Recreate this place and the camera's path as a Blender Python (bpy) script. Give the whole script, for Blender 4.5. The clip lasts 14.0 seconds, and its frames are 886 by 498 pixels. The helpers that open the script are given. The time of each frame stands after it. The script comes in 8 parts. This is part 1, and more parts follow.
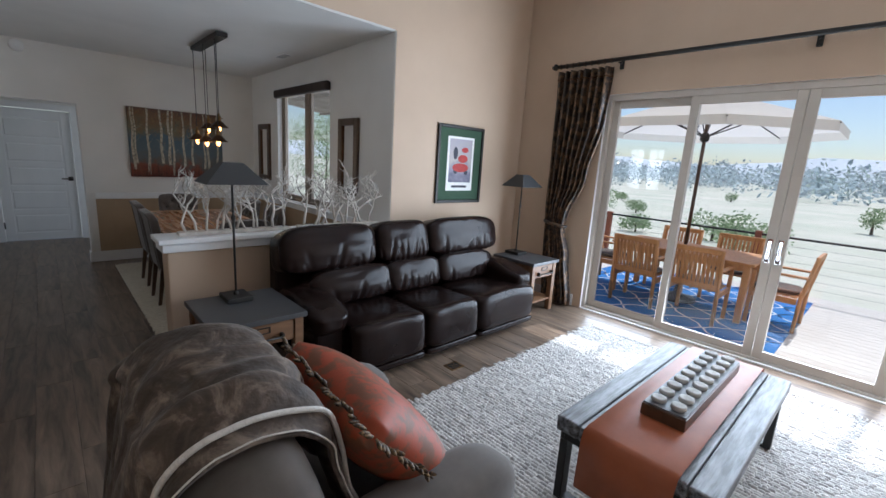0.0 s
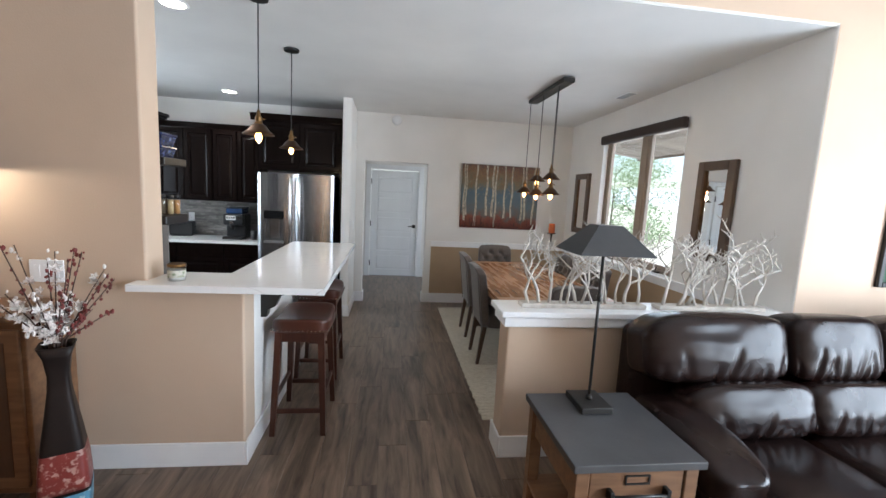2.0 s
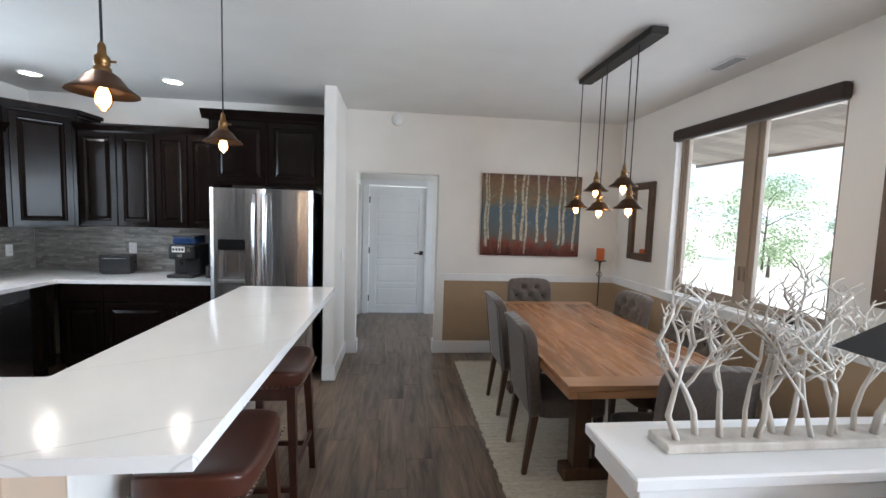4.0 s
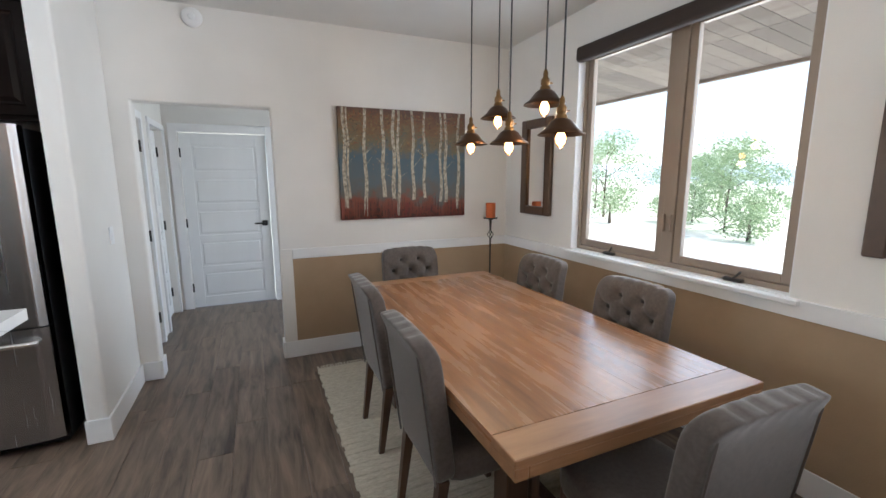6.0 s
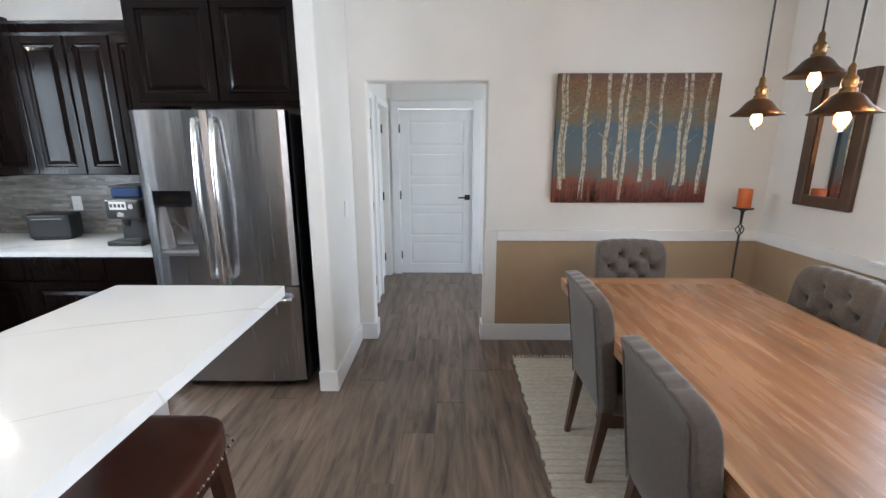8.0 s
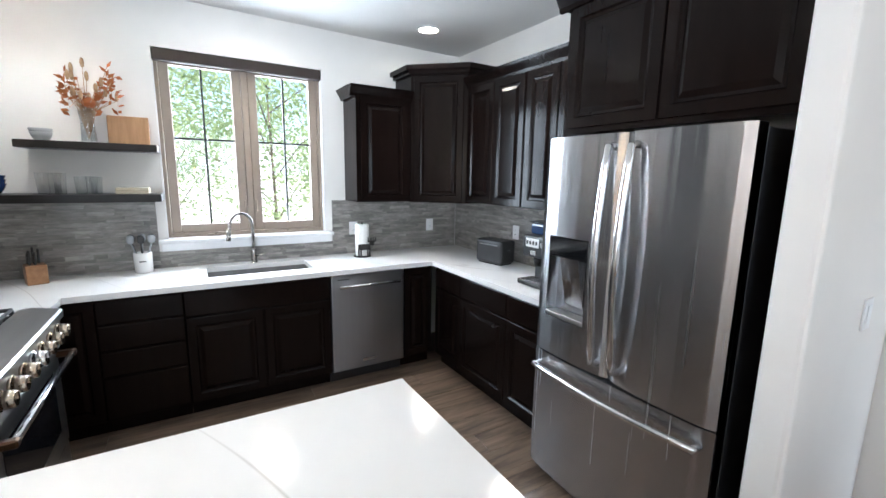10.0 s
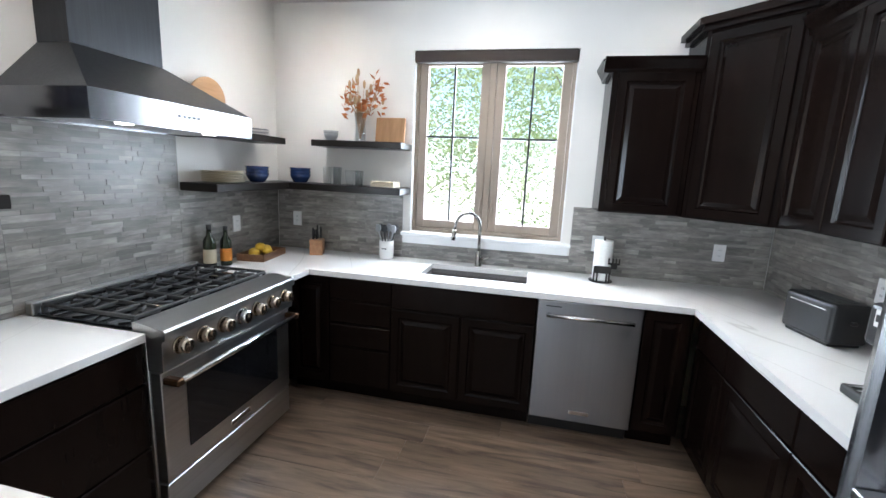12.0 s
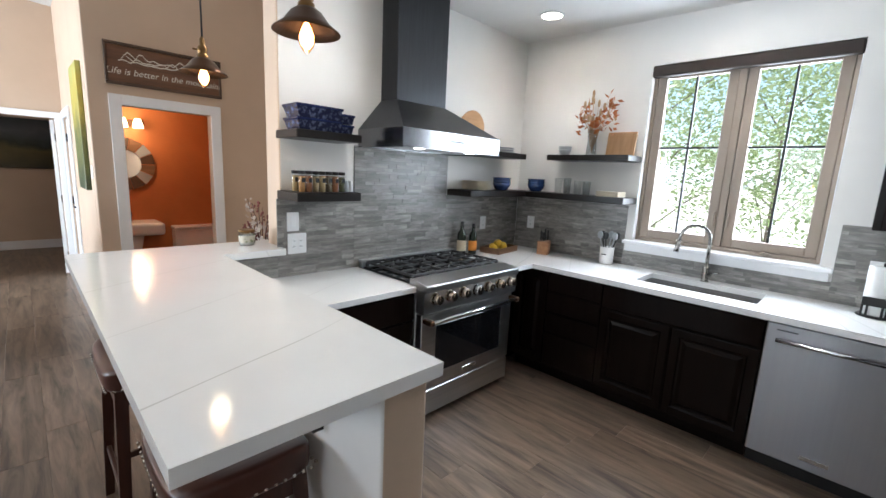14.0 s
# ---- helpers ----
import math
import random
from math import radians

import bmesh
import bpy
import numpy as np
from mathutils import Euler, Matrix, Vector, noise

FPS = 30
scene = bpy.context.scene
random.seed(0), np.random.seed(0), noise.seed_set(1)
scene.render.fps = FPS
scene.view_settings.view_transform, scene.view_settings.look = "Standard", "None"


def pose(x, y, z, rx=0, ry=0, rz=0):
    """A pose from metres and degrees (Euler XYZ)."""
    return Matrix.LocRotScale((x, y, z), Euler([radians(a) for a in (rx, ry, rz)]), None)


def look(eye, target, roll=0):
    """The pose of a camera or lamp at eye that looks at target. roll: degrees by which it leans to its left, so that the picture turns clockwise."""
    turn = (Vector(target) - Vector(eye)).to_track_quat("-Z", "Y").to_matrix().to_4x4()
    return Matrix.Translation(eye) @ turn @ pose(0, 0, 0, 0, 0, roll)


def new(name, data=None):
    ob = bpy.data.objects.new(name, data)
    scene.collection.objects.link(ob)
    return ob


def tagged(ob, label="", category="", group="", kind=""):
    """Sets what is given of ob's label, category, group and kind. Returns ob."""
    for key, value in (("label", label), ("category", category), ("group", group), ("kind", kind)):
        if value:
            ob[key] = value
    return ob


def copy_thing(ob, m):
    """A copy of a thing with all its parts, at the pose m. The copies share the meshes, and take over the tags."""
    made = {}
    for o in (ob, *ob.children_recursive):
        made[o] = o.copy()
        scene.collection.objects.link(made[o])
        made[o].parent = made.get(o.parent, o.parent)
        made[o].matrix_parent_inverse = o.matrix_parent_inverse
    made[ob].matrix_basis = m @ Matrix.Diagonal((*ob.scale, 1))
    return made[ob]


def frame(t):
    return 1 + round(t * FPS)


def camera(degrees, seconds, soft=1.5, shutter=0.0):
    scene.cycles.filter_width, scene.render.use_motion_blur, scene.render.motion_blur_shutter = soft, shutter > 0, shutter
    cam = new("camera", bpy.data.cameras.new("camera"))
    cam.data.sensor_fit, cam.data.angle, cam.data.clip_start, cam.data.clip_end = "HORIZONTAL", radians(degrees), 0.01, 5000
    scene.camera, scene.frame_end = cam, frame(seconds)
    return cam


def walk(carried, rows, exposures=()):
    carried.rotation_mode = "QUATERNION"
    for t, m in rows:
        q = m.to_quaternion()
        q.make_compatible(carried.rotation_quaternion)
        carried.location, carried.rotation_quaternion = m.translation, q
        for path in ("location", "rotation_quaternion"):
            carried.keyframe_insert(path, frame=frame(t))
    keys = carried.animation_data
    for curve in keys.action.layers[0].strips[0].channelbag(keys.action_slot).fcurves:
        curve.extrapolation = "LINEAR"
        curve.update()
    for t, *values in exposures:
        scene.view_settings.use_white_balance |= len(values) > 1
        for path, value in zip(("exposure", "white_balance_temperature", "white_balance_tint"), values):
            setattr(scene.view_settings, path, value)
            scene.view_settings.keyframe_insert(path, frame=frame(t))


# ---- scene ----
# ---- camera and walk ----
cam = camera(92.8, 14.0)
PATH = [
    (0, (-0.134, 0.193, 1.631), (1.215, 1.613, 1.228), 3.6),
    (0.5, (-0.208, 0.401, 1.626), (0.845, 2.055, 1.229), 3.5),
    (1, (-0.213, 0.66, 1.634), (0.516, 2.484, 1.259), 3.5),
    (1.5, (-0.228, 0.917, 1.648), (0.181, 2.846, 1.32), 3.4),
    (2, (-0.288, 1.248, 1.656), (-0.034, 3.214, 1.395), 3.0),
    (2.5, (-0.299, 1.59, 1.642), (-0.13, 3.571, 1.429), 2.4),
    (5, (-0.102, 3.333, 1.601), (0.285, 5.289, 1.439), 0.0),
    (5.5, (-0.027, 3.601, 1.548), (0.614, 5.482, 1.328), -0.3),
    (6, (0.086, 3.825, 1.52), (0.882, 5.63, 1.19), -0.2),
    (6.5, (0.116, 3.914, 1.507), (0.946, 5.673, 1.043), -0.5),
    (7, (0.075, 3.963, 1.498), (0.872, 5.728, 0.998), -0.6),
    (7.5, (0.041, 4.056, 1.551), (0.5, 5.937, 1.048), -0.1),
    (8, (-0.039, 4.182, 1.578), (-0.073, 6.127, 1.116), -0.1),
    (8.5, (-0.143, 4.359, 1.607), (-0.685, 6.24, 1.198), 0.0),
    (9, (-0.183, 4.585, 1.618), (-1.225, 6.255, 1.265), 0.2),
    (10.3, (-0.40, 5.36, 1.606), (-2.19, 6.19, 1.262), 1.2),
    (11.5, (-0.719, 5.849, 1.591), (-2.685, 5.985, 1.252), 2.1),
    (12, (-0.84, 5.972, 1.592), (-2.764, 5.559, 1.232), 2.7),
    (12.5, (-0.884, 6.044, 1.614), (-2.606, 5.099, 1.235), 3.5),
    (13, (-0.796, 6.125, 1.589), (-2.379, 4.949, 1.26), 3.5),
    (13.5, (-0.63, 6.239, 1.589), (-2.11, 4.936, 1.255), 3.1),
    (14, (-0.51, 6.326, 1.577), (-1.907, 4.939, 1.227), 2.7),
]
EXPOSURES = [(0, -0.36, 5750, 10), (0.5, -0.12, 5800, 10), (1, 0.30, 5900, 10), (1.5, 0.66, 5900, 10), (2.5, 0.97, 5900, 10), (5, 1.03, 5900, 10), (7, 1.26, 5900, 10), (9, 1.42, 5850, 10), (11.5, 1.40, 5850, 10), (14, 1.12, 5950, 10)]
walk(cam, [(t, look(eye, target, roll)) for t, eye, target, roll in PATH], EXPOSURES)

# ---- world, sun, large lights ----
SUN_DIR = Vector((1.36, -0.15, 2.44)).normalized()      # towards the sun
world = bpy.data.worlds.new("sky")
scene.world = world
world.use_nodes = True
wn = world.node_tree.nodes
sky = wn.new("ShaderNodeTexSky")
sky.sky_type, sky.sun_disc = "NISHITA", False
sky.sun_elevation = math.asin(SUN_DIR.z)
sky.sun_rotation = math.atan2(SUN_DIR.x, SUN_DIR.y)
world.node_tree.links.new(sky.outputs[0], wn["Background"].inputs[0])
wn["Background"].inputs[1].default_value = 0.15
sun = new("sun", bpy.data.lights.new("sun", "SUN"))
sun.data.energy, sun.data.angle, sun.data.color = 5.0, radians(0.5), (1.0, 0.95, 0.88)
sun.matrix_world = look(SUN_DIR * 20, (0, 0, 0))


def window_light(name, centre, target, w, h, watts, color=(0.86, 0.94, 1.0)):
    data = bpy.data.lights.new(name, "AREA")
    data.shape, data.size, data.size_y, data.energy, data.color = "RECTANGLE", w, h, watts, color
    ob = new(name, data)
    ob.matrix_world = look(centre, target)
    return ob


window_light("slider_daylight", (4.492, 0.85, 1.25), (0, 0.85, 1.1), 3.3, 2.3, 262, (0.85, 0.935, 1.0))
window_light("dining_daylight", (2.60, 5.73, 1.72), (0, 5.73, 1.6), 1.45, 1.4, 12)
window_light("kitchen_daylight", (-4.16, 5.6, 1.8), (0, 5.6, 1.6), 1.05, 1.2, 38)
window_light("entry_daylight", (2.15, 8.55, 1.2), (0, 8.55, 1.1), 1.2, 2.0, 10.5, (0.93, 0.98, 1.0))


def lamp(name, where, watts, color=(1.0, 0.78, 0.5), radius=0.03):
    data = bpy.data.lights.new(name, "POINT")
    data.energy, data.color, data.shadow_soft_size = watts, color, radius
    ob = new(name, data)
    ob.location = where
    return ob


def spot(name, where, watts, angle=110, color=(1.0, 0.95, 0.88)):
    data = bpy.data.lights.new(name, "SPOT")
    data.energy, data.color, data.shadow_soft_size, data.spot_size, data.spot_blend = watts, color, 0.05, radians(angle), 0.6
    ob = new(name, data)
    ob.matrix_world = look(where, (where[0], where[1] + 1e-4, 0))
    return ob


# The last one, before the kitchen window, is an unseen added lamp.
DOWNLIGHTS = [(-3.48, 4.42), (-3.48, 6.90), (-2.28, 6.88), (-1.74, 4.38), (-3.48, 5.62)]


# ---- materials ----
def mat(name, c1, c2=None, rough=0.5, metal=0.0, scale=5.0, detail=4.0, stretch=(1, 1, 1), bump=0.0, bscale=90.0,
        rvar=0.08, rnd=0.0, coat=0.0, sheen=0.0, lo=0.32, hi=0.68, bdist=0.004, c3=None, bstretch=None, island=False, spec=0.5, warp=0.0):
    m = bpy.data.materials.new(name)
    m.use_nodes = True
    n, l = m.node_tree.nodes, m.node_tree.links
    b = n["Principled BSDF"]
    b.inputs["Metallic"].default_value = metal
    b.inputs["Specular IOR Level"].default_value = spec
    b.inputs["Coat Weight"].default_value = coat
    b.inputs["Coat Roughness"].default_value = 0.15
    b.inputs["Sheen Weight"].default_value = sheen
    if c2 is None:
        c2 = tuple(c * 0.88 for c in c1)
    tc, mp = n.new("ShaderNodeTexCoord"), n.new("ShaderNodeMapping")
    mp.inputs["Scale"].default_value = stretch
    info = n.new("ShaderNodeNewGeometry" if island else "ShaderNodeObjectInfo")
    rnd_out = info.outputs["Random Per Island" if island else "Random"]
    l.new(tc.outputs["Object"], mp.inputs["Vector"])
    if rnd:
        add = n.new("ShaderNodeVectorMath")
        add.operation = "MULTIPLY_ADD"
        comb = n.new("ShaderNodeCombineXYZ")
        for i in range(3):
            l.new(rnd_out, comb.inputs[i])
        l.new(comb.outputs[0], add.inputs[0])
        add.inputs[1].default_value = (37.0, 61.0, 23.0)
        l.new(tc.outputs["Object"], add.inputs[2])
        l.new(add.outputs[0], mp.inputs["Vector"])
    t1 = n.new("ShaderNodeTexNoise")
    t1.inputs["Scale"].default_value, t1.inputs["Detail"].default_value = scale, detail
    t1.inputs["Roughness"].default_value, t1.inputs["Distortion"].default_value = 0.62, warp
    l.new(mp.outputs[0], t1.inputs["Vector"])
    ramp = n.new("ShaderNodeValToRGB")
    ramp.color_ramp.elements[0].position, ramp.color_ramp.elements[0].color = lo, (*c1, 1)
    ramp.color_ramp.elements[1].position, ramp.color_ramp.elements[1].color = hi, (*c2, 1)
    if c3:
        e = ramp.color_ramp.elements.new((lo + hi) / 2)
        e.color = (*c3, 1)
    l.new(t1.outputs[0], ramp.inputs[0])
    out = ramp.outputs[0]
    # large, slow unevenness
    t2 = n.new("ShaderNodeTexNoise")
    t2.inputs["Scale"].default_value, t2.inputs["Detail"].default_value = 1.3, 2
    l.new(tc.outputs["Object"], t2.inputs["Vector"])
    hsv = n.new("ShaderNodeHueSaturation")
    mr = n.new("ShaderNodeMapRange")
    mr.inputs["To Min"].default_value, mr.inputs["To Max"].default_value = 0.9, 1.1
    l.new(t2.outputs[0], mr.inputs["Value"])
    val = mr.outputs[0]
    if rnd:
        mr2 = n.new("ShaderNodeMapRange")
        mr2.inputs["To Min"].default_value, mr2.inputs["To Max"].default_value = 1 - rnd, 1 + rnd
        l.new(rnd_out, mr2.inputs["Value"])
        mul = n.new("ShaderNodeMath")
        mul.operation = "MULTIPLY"
        l.new(val, mul.inputs[0])
        l.new(mr2.outputs[0], mul.inputs[1])
        val = mul.outputs[0]
    l.new(val, hsv.inputs["Value"])
    l.new(out, hsv.inputs["Color"])
    l.new(hsv.outputs[0], b.inputs["Base Color"])
    mr3 = n.new("ShaderNodeMapRange")
    mr3.inputs["To Min"].default_value, mr3.inputs["To Max"].default_value = max(0.02, rough - rvar), min(1, rough + rvar)
    l.new(t1.outputs[0], mr3.inputs["Value"])
    l.new(mr3.outputs[0], b.inputs["Roughness"])
    if bump:
        t3 = n.new("ShaderNodeTexNoise")
        t3.inputs["Scale"].default_value, t3.inputs["Detail"].default_value = bscale, 3
        if bstretch:
            mp3 = n.new("ShaderNodeMapping")
            mp3.inputs["Scale"].default_value = bstretch
            l.new(tc.outputs["Object"], mp3.inputs["Vector"])
            l.new(mp3.outputs[0], t3.inputs["Vector"])
        else:
            l.new(mp.outputs[0], t3.inputs["Vector"])
        bp = n.new("ShaderNodeBump")
        bp.inputs["Strength"].default_value, bp.inputs["Distance"].default_value = bump, bdist
        l.new(t3.outputs[0], bp.inputs["Height"])
        l.new(bp.outputs[0], b.inputs["Normal"])
    return m


def glow(name, color, strength):
    m = bpy.data.materials.new(name)
    m.use_nodes = True
    b = m.node_tree.nodes["Principled BSDF"]
    b.inputs["Base Color"].default_value = (*color, 1)
    b.inputs["Emission Color"].default_value = (*color, 1)
    b.inputs["Emission Strength"].default_value = strength
    return m


def pane_mat(name, tint=(1, 1, 1), gloss=0.06):
    m = bpy.data.materials.new(name)
    m.use_nodes = True
    n, l = m.node_tree.nodes, m.node_tree.links
    n.remove(n["Principled BSDF"])
    tr, gl, mix, fr = n.new("ShaderNodeBsdfTransparent"), n.new("ShaderNodeBsdfGlossy"), n.new("ShaderNodeMixShader"), n.new("ShaderNodeLayerWeight")
    tr.inputs[0].default_value = (*tint, 1)
    gl.inputs["Roughness"].default_value = 0.01
    fr.inputs[0].default_value = 0.5
    pw, ma = n.new("ShaderNodeMath"), n.new("ShaderNodeMath")
    pw.operation, ma.operation = "POWER", "MULTIPLY_ADD"
    pw.inputs[1].default_value, ma.inputs[1].default_value, ma.inputs[2].default_value = 4.0, 0.6, gloss * 0.6
    l.new(fr.outputs["Facing"], pw.inputs[0])
    l.new(pw.outputs[0], ma.inputs[0])
    l.new(ma.outputs[0], mix.inputs[0])
    l.new(tr.outputs[0], mix.inputs[1])
    l.new(gl.outputs[0], mix.inputs[2])
    l.new(mix.outputs[0], n["Material Output"].inputs[0])
    return m


TAN = mat("tan_paint", (0.55, 0.42, 0.312), (0.52, 0.395, 0.292), 0.75, bump=0.25, bscale=120, scale=2, bdist=0.003)
WHITE_WALL = mat("white_wall_paint", (0.76, 0.74, 0.71), (0.73, 0.71, 0.68), 0.75, bump=0.2, bscale=120, scale=2, bdist=0.003)
CEIL = mat("ceiling_paint", (0.72, 0.71, 0.69), (0.69, 0.68, 0.66), 0.9, bump=0.35, bscale=70, scale=2, bdist=0.004)
WAINSCOT = mat("wainscot_tan_paint", (0.40, 0.285, 0.18), (0.37, 0.265, 0.165), 0.7, bump=0.2, bscale=120)
TRIM = mat("white_trim_paint", (0.80, 0.80, 0.80), (0.76, 0.76, 0.77), 0.4, bump=0.04, bscale=40)
ALMOND = mat("almond_door_vinyl", (0.56, 0.52, 0.47), (0.52, 0.48, 0.43), 0.45, bump=0.04, bscale=40)
DOOR_WHITE = mat("white_door_paint", (0.80, 0.81, 0.82), (0.77, 0.78, 0.79), 0.42, bump=0.06, bscale=60, stretch=(1, 1, 0.15))
RUST = mat("rust_orange_paint", (0.50, 0.17, 0.05), (0.46, 0.15, 0.045), 0.6, bump=0.2, bscale=110)
FLOOR_ARGS = dict(c1=(0.045, 0.030, 0.020), c2=(0.262, 0.190, 0.136), rough=0.35, scale=3.0, detail=8, warp=0.6, stretch=(6, 0.7, 6), bump=0.25, bscale=14,
                  rnd=0.13, c3=(0.164, 0.117, 0.084), bdist=0.002, lo=0.30, hi=0.74)
FLOOR_WOOD = mat("grey_brown_plank", **FLOOR_ARGS)
FLOOR_WOOD_REST = mat("grey_brown_plank_rest", island=True, **FLOOR_ARGS)
GROUT_DARK = mat("dark_joint", (0.06, 0.05, 0.045), rough=0.8)
QUARTZ = mat("white_quartz", (0.82, 0.82, 0.81), (0.79, 0.79, 0.785), 0.12, scale=3, rvar=0.03)


def add_veins(m, color, scale, width, angle):
    """Thin wandering veins over a material's colour."""
    n, l = m.node_tree.nodes, m.node_tree.links
    b = n["Principled BSDF"]
    old = b.inputs["Base Color"].links[0].from_socket
    tc, mp, tx = n.new("ShaderNodeTexCoord"), n.new("ShaderNodeMapping"), n.new("ShaderNodeTexNoise")
    mp.inputs["Rotation"].default_value = (0, 0, radians(angle))
    mp.vector_type = "TEXTURE"
    mp.inputs["Scale"].default_value = (1.0, 8.5, 1.0)
    tx.inputs["Scale"].default_value, tx.inputs["Detail"].default_value, tx.inputs["Roughness"].default_value = scale, 2, 0.4
    sub, ab, mr, br, mul = n.new("ShaderNodeMath"), n.new("ShaderNodeMath"), n.new("ShaderNodeMapRange"), n.new("ShaderNodeTexNoise"), n.new("ShaderNodeMath")
    sub.operation, ab.operation, mul.operation = "SUBTRACT", "ABSOLUTE", "MULTIPLY"
    sub.inputs[1].default_value = 0.5
    mr.inputs["From Min"].default_value, mr.inputs["From Max"].default_value = 0.0, width
    mr.inputs["To Min"].default_value, mr.inputs["To Max"].default_value = 1.0, 0.0
    br.inputs["Scale"].default_value = 2.2
    mix = n.new("ShaderNodeMix")
    mix.data_type = "RGBA"
    l.new(tc.outputs["Object"], mp.inputs[0])
    l.new(mp.outputs[0], tx.inputs["Vector"])
    l.new(tc.outputs["Object"], br.inputs["Vector"])
    l.new(tx.outputs[0], sub.inputs[0])
    l.new(sub.outputs[0], ab.inputs[0])
    l.new(ab.outputs[0], mr.inputs["Value"])
    l.new(mr.outputs[0], mul.inputs[0])
    l.new(br.outputs[0], mul.inputs[1])
    l.new(mul.outputs[0], mix.inputs["Factor"])
    l.new(old, mix.inputs["A"])
    mix.inputs["B"].default_value = (*color, 1)
    l.new(mix.outputs["Result"], b.inputs["Base Color"])


add_veins(QUARTZ, (0.44, 0.425, 0.41), 2.2, 0.0038, -63)
CABINET = mat("espresso_wood", (0.0060, 0.0037, 0.0031), (0.0088, 0.0053, 0.0043), 0.17, scale=4, detail=4, stretch=(5, 5, 0.8), rvar=0.02, spec=0.12)
STEEL = mat("brushed_steel", (0.40, 0.40, 0.41), (0.39, 0.39, 0.40), 0.27, metal=1.0, scale=6, stretch=(9, 9, 0.12), rvar=0.012, bump=0.45, bscale=1.0, bstretch=(6.5, 6.5, 0.16), bdist=0.02)


def brush(m, amount, turn):
    """Level brushing: reflections are drawn out upright."""
    n, l = m.node_tree.nodes, m.node_tree.links
    b, tg = n["Principled BSDF"], n.new("ShaderNodeTangent")
    tg.direction_type, tg.axis = "RADIAL", "Z"
    l.new(tg.outputs[0], b.inputs["Tangent"])
    b.inputs["Anisotropic"].default_value, b.inputs["Anisotropic Rotation"].default_value = amount, turn


brush(STEEL, 0.85, 0.25)
STEEL_DOOR = mat("brushed_steel_door", (0.36, 0.365, 0.38), (0.345, 0.35, 0.365), 0.33, metal=1.0, scale=6, stretch=(9, 9, 0.12), rvar=0.012, bump=0.2, bscale=1.0, bstretch=(5, 5, 0.2), bdist=0.01)
brush(STEEL_DOOR, 0.9, 0.25)
STEEL_BAND = mat("polished_steel_band", (0.27, 0.27, 0.28), (0.24, 0.24, 0.25), 0.17, metal=1.0, scale=3, rvar=0.02)
KNOB = mat("warm_nickel", (0.52, 0.44, 0.36), (0.46, 0.39, 0.31), 0.24, metal=1.0, rvar=0.04)
NICKEL = mat("brushed_nickel", (0.40, 0.385, 0.36), (0.36, 0.345, 0.32), 0.27, metal=1.0, rvar=0.04)
STEEL_H = mat("brushed_steel_level", (0.54, 0.54, 0.54), (0.46, 0.46, 0.46), 0.32, metal=1.0, scale=6, stretch=(0.12, 0.12, 9), rvar=0.05)
DARK_STEEL = mat("dark_steel", (0.034, 0.035, 0.039), (0.026, 0.027, 0.030), 0.34, metal=0.6, scale=5, stretch=(20, 20, 1), rvar=0.06)
CHROME = mat("satin_chrome", (0.72, 0.72, 0.72), (0.68, 0.68, 0.68), 0.16, metal=1.0, rvar=0.04)
BLACK_METAL = mat("black_metal", (0.018, 0.017, 0.016), (0.028, 0.026, 0.024), 0.45, metal=0.4, bump=0.05, bscale=150)
CAST_IRON = mat("cast_iron", (0.022, 0.022, 0.023), (0.035, 0.035, 0.036), 0.6, bump=0.3, bscale=200, bdist=0.001)
BLACK_GLASS = mat("black_glass", (0.006, 0.006, 0.007), (0.008, 0.008, 0.009), 0.06, rvar=0.02)
BLACK_PLASTIC = mat("black_plastic", (0.018, 0.018, 0.019), (0.024, 0.024, 0.025), 0.35, bump=0.05, bscale=200)
BRONZE = mat("bronze_metal", (0.105, 0.055, 0.028), (0.065, 0.034, 0.019), 0.36, metal=0.9, scale=8)
BRASS = mat("antique_brass", (0.26, 0.15, 0.06), (0.17, 0.095, 0.04), 0.34, metal=1.0, scale=10)
TAUPE_FRAME = mat("taupe_window_frame", (0.29, 0.23, 0.18), (0.26, 0.205, 0.16), 0.5, bump=0.05, bscale=60)
BLIND = mat("brown_blind_fabric", (0.030, 0.021, 0.018), (0.042, 0.030, 0.025), 0.8, stretch=(1, 1, 30), scale=8, bump=0.2, bscale=60)
GLASS = pane_mat("window_glass")
VESSEL_GLASS = pane_mat("clear_glass", (0.90, 0.915, 0.915), 0.16)
# The orange tint paints the warm halo round a lit bulb.
BULB_GLASS = pane_mat("halo_tinted_bulb_glass", (1.0, 0.72, 0.42), 0.10)
BULB_GLOW = glow("bulb_filament_glow", (1.0, 0.66, 0.34), 9.0)
DOWN_GLOW = glow("downlight_glow", (1.0, 0.95, 0.88), 6.0)
MIRROR = mat("mirror_silver", (0.85, 0.86, 0.86), (0.85, 0.86, 0.86), 0.015, metal=1.0, rvar=0.005)
TILE_ARGS = dict(c1=(0.15, 0.142, 0.134), c2=(0.34, 0.32, 0.29), rough=0.32, scale=7, detail=6, stretch=(1, 1, 4), rnd=0.30, bump=0.15, bscale=40, c3=(0.228, 0.214, 0.198), bdist=0.001)
TILE = mat("grey_stone_tile", **TILE_ARGS)
TILE_REST = mat("grey_stone_tile_rest", island=True, **TILE_ARGS)
GROUT = mat("grey_grout", (0.16, 0.155, 0.15), rough=0.85)
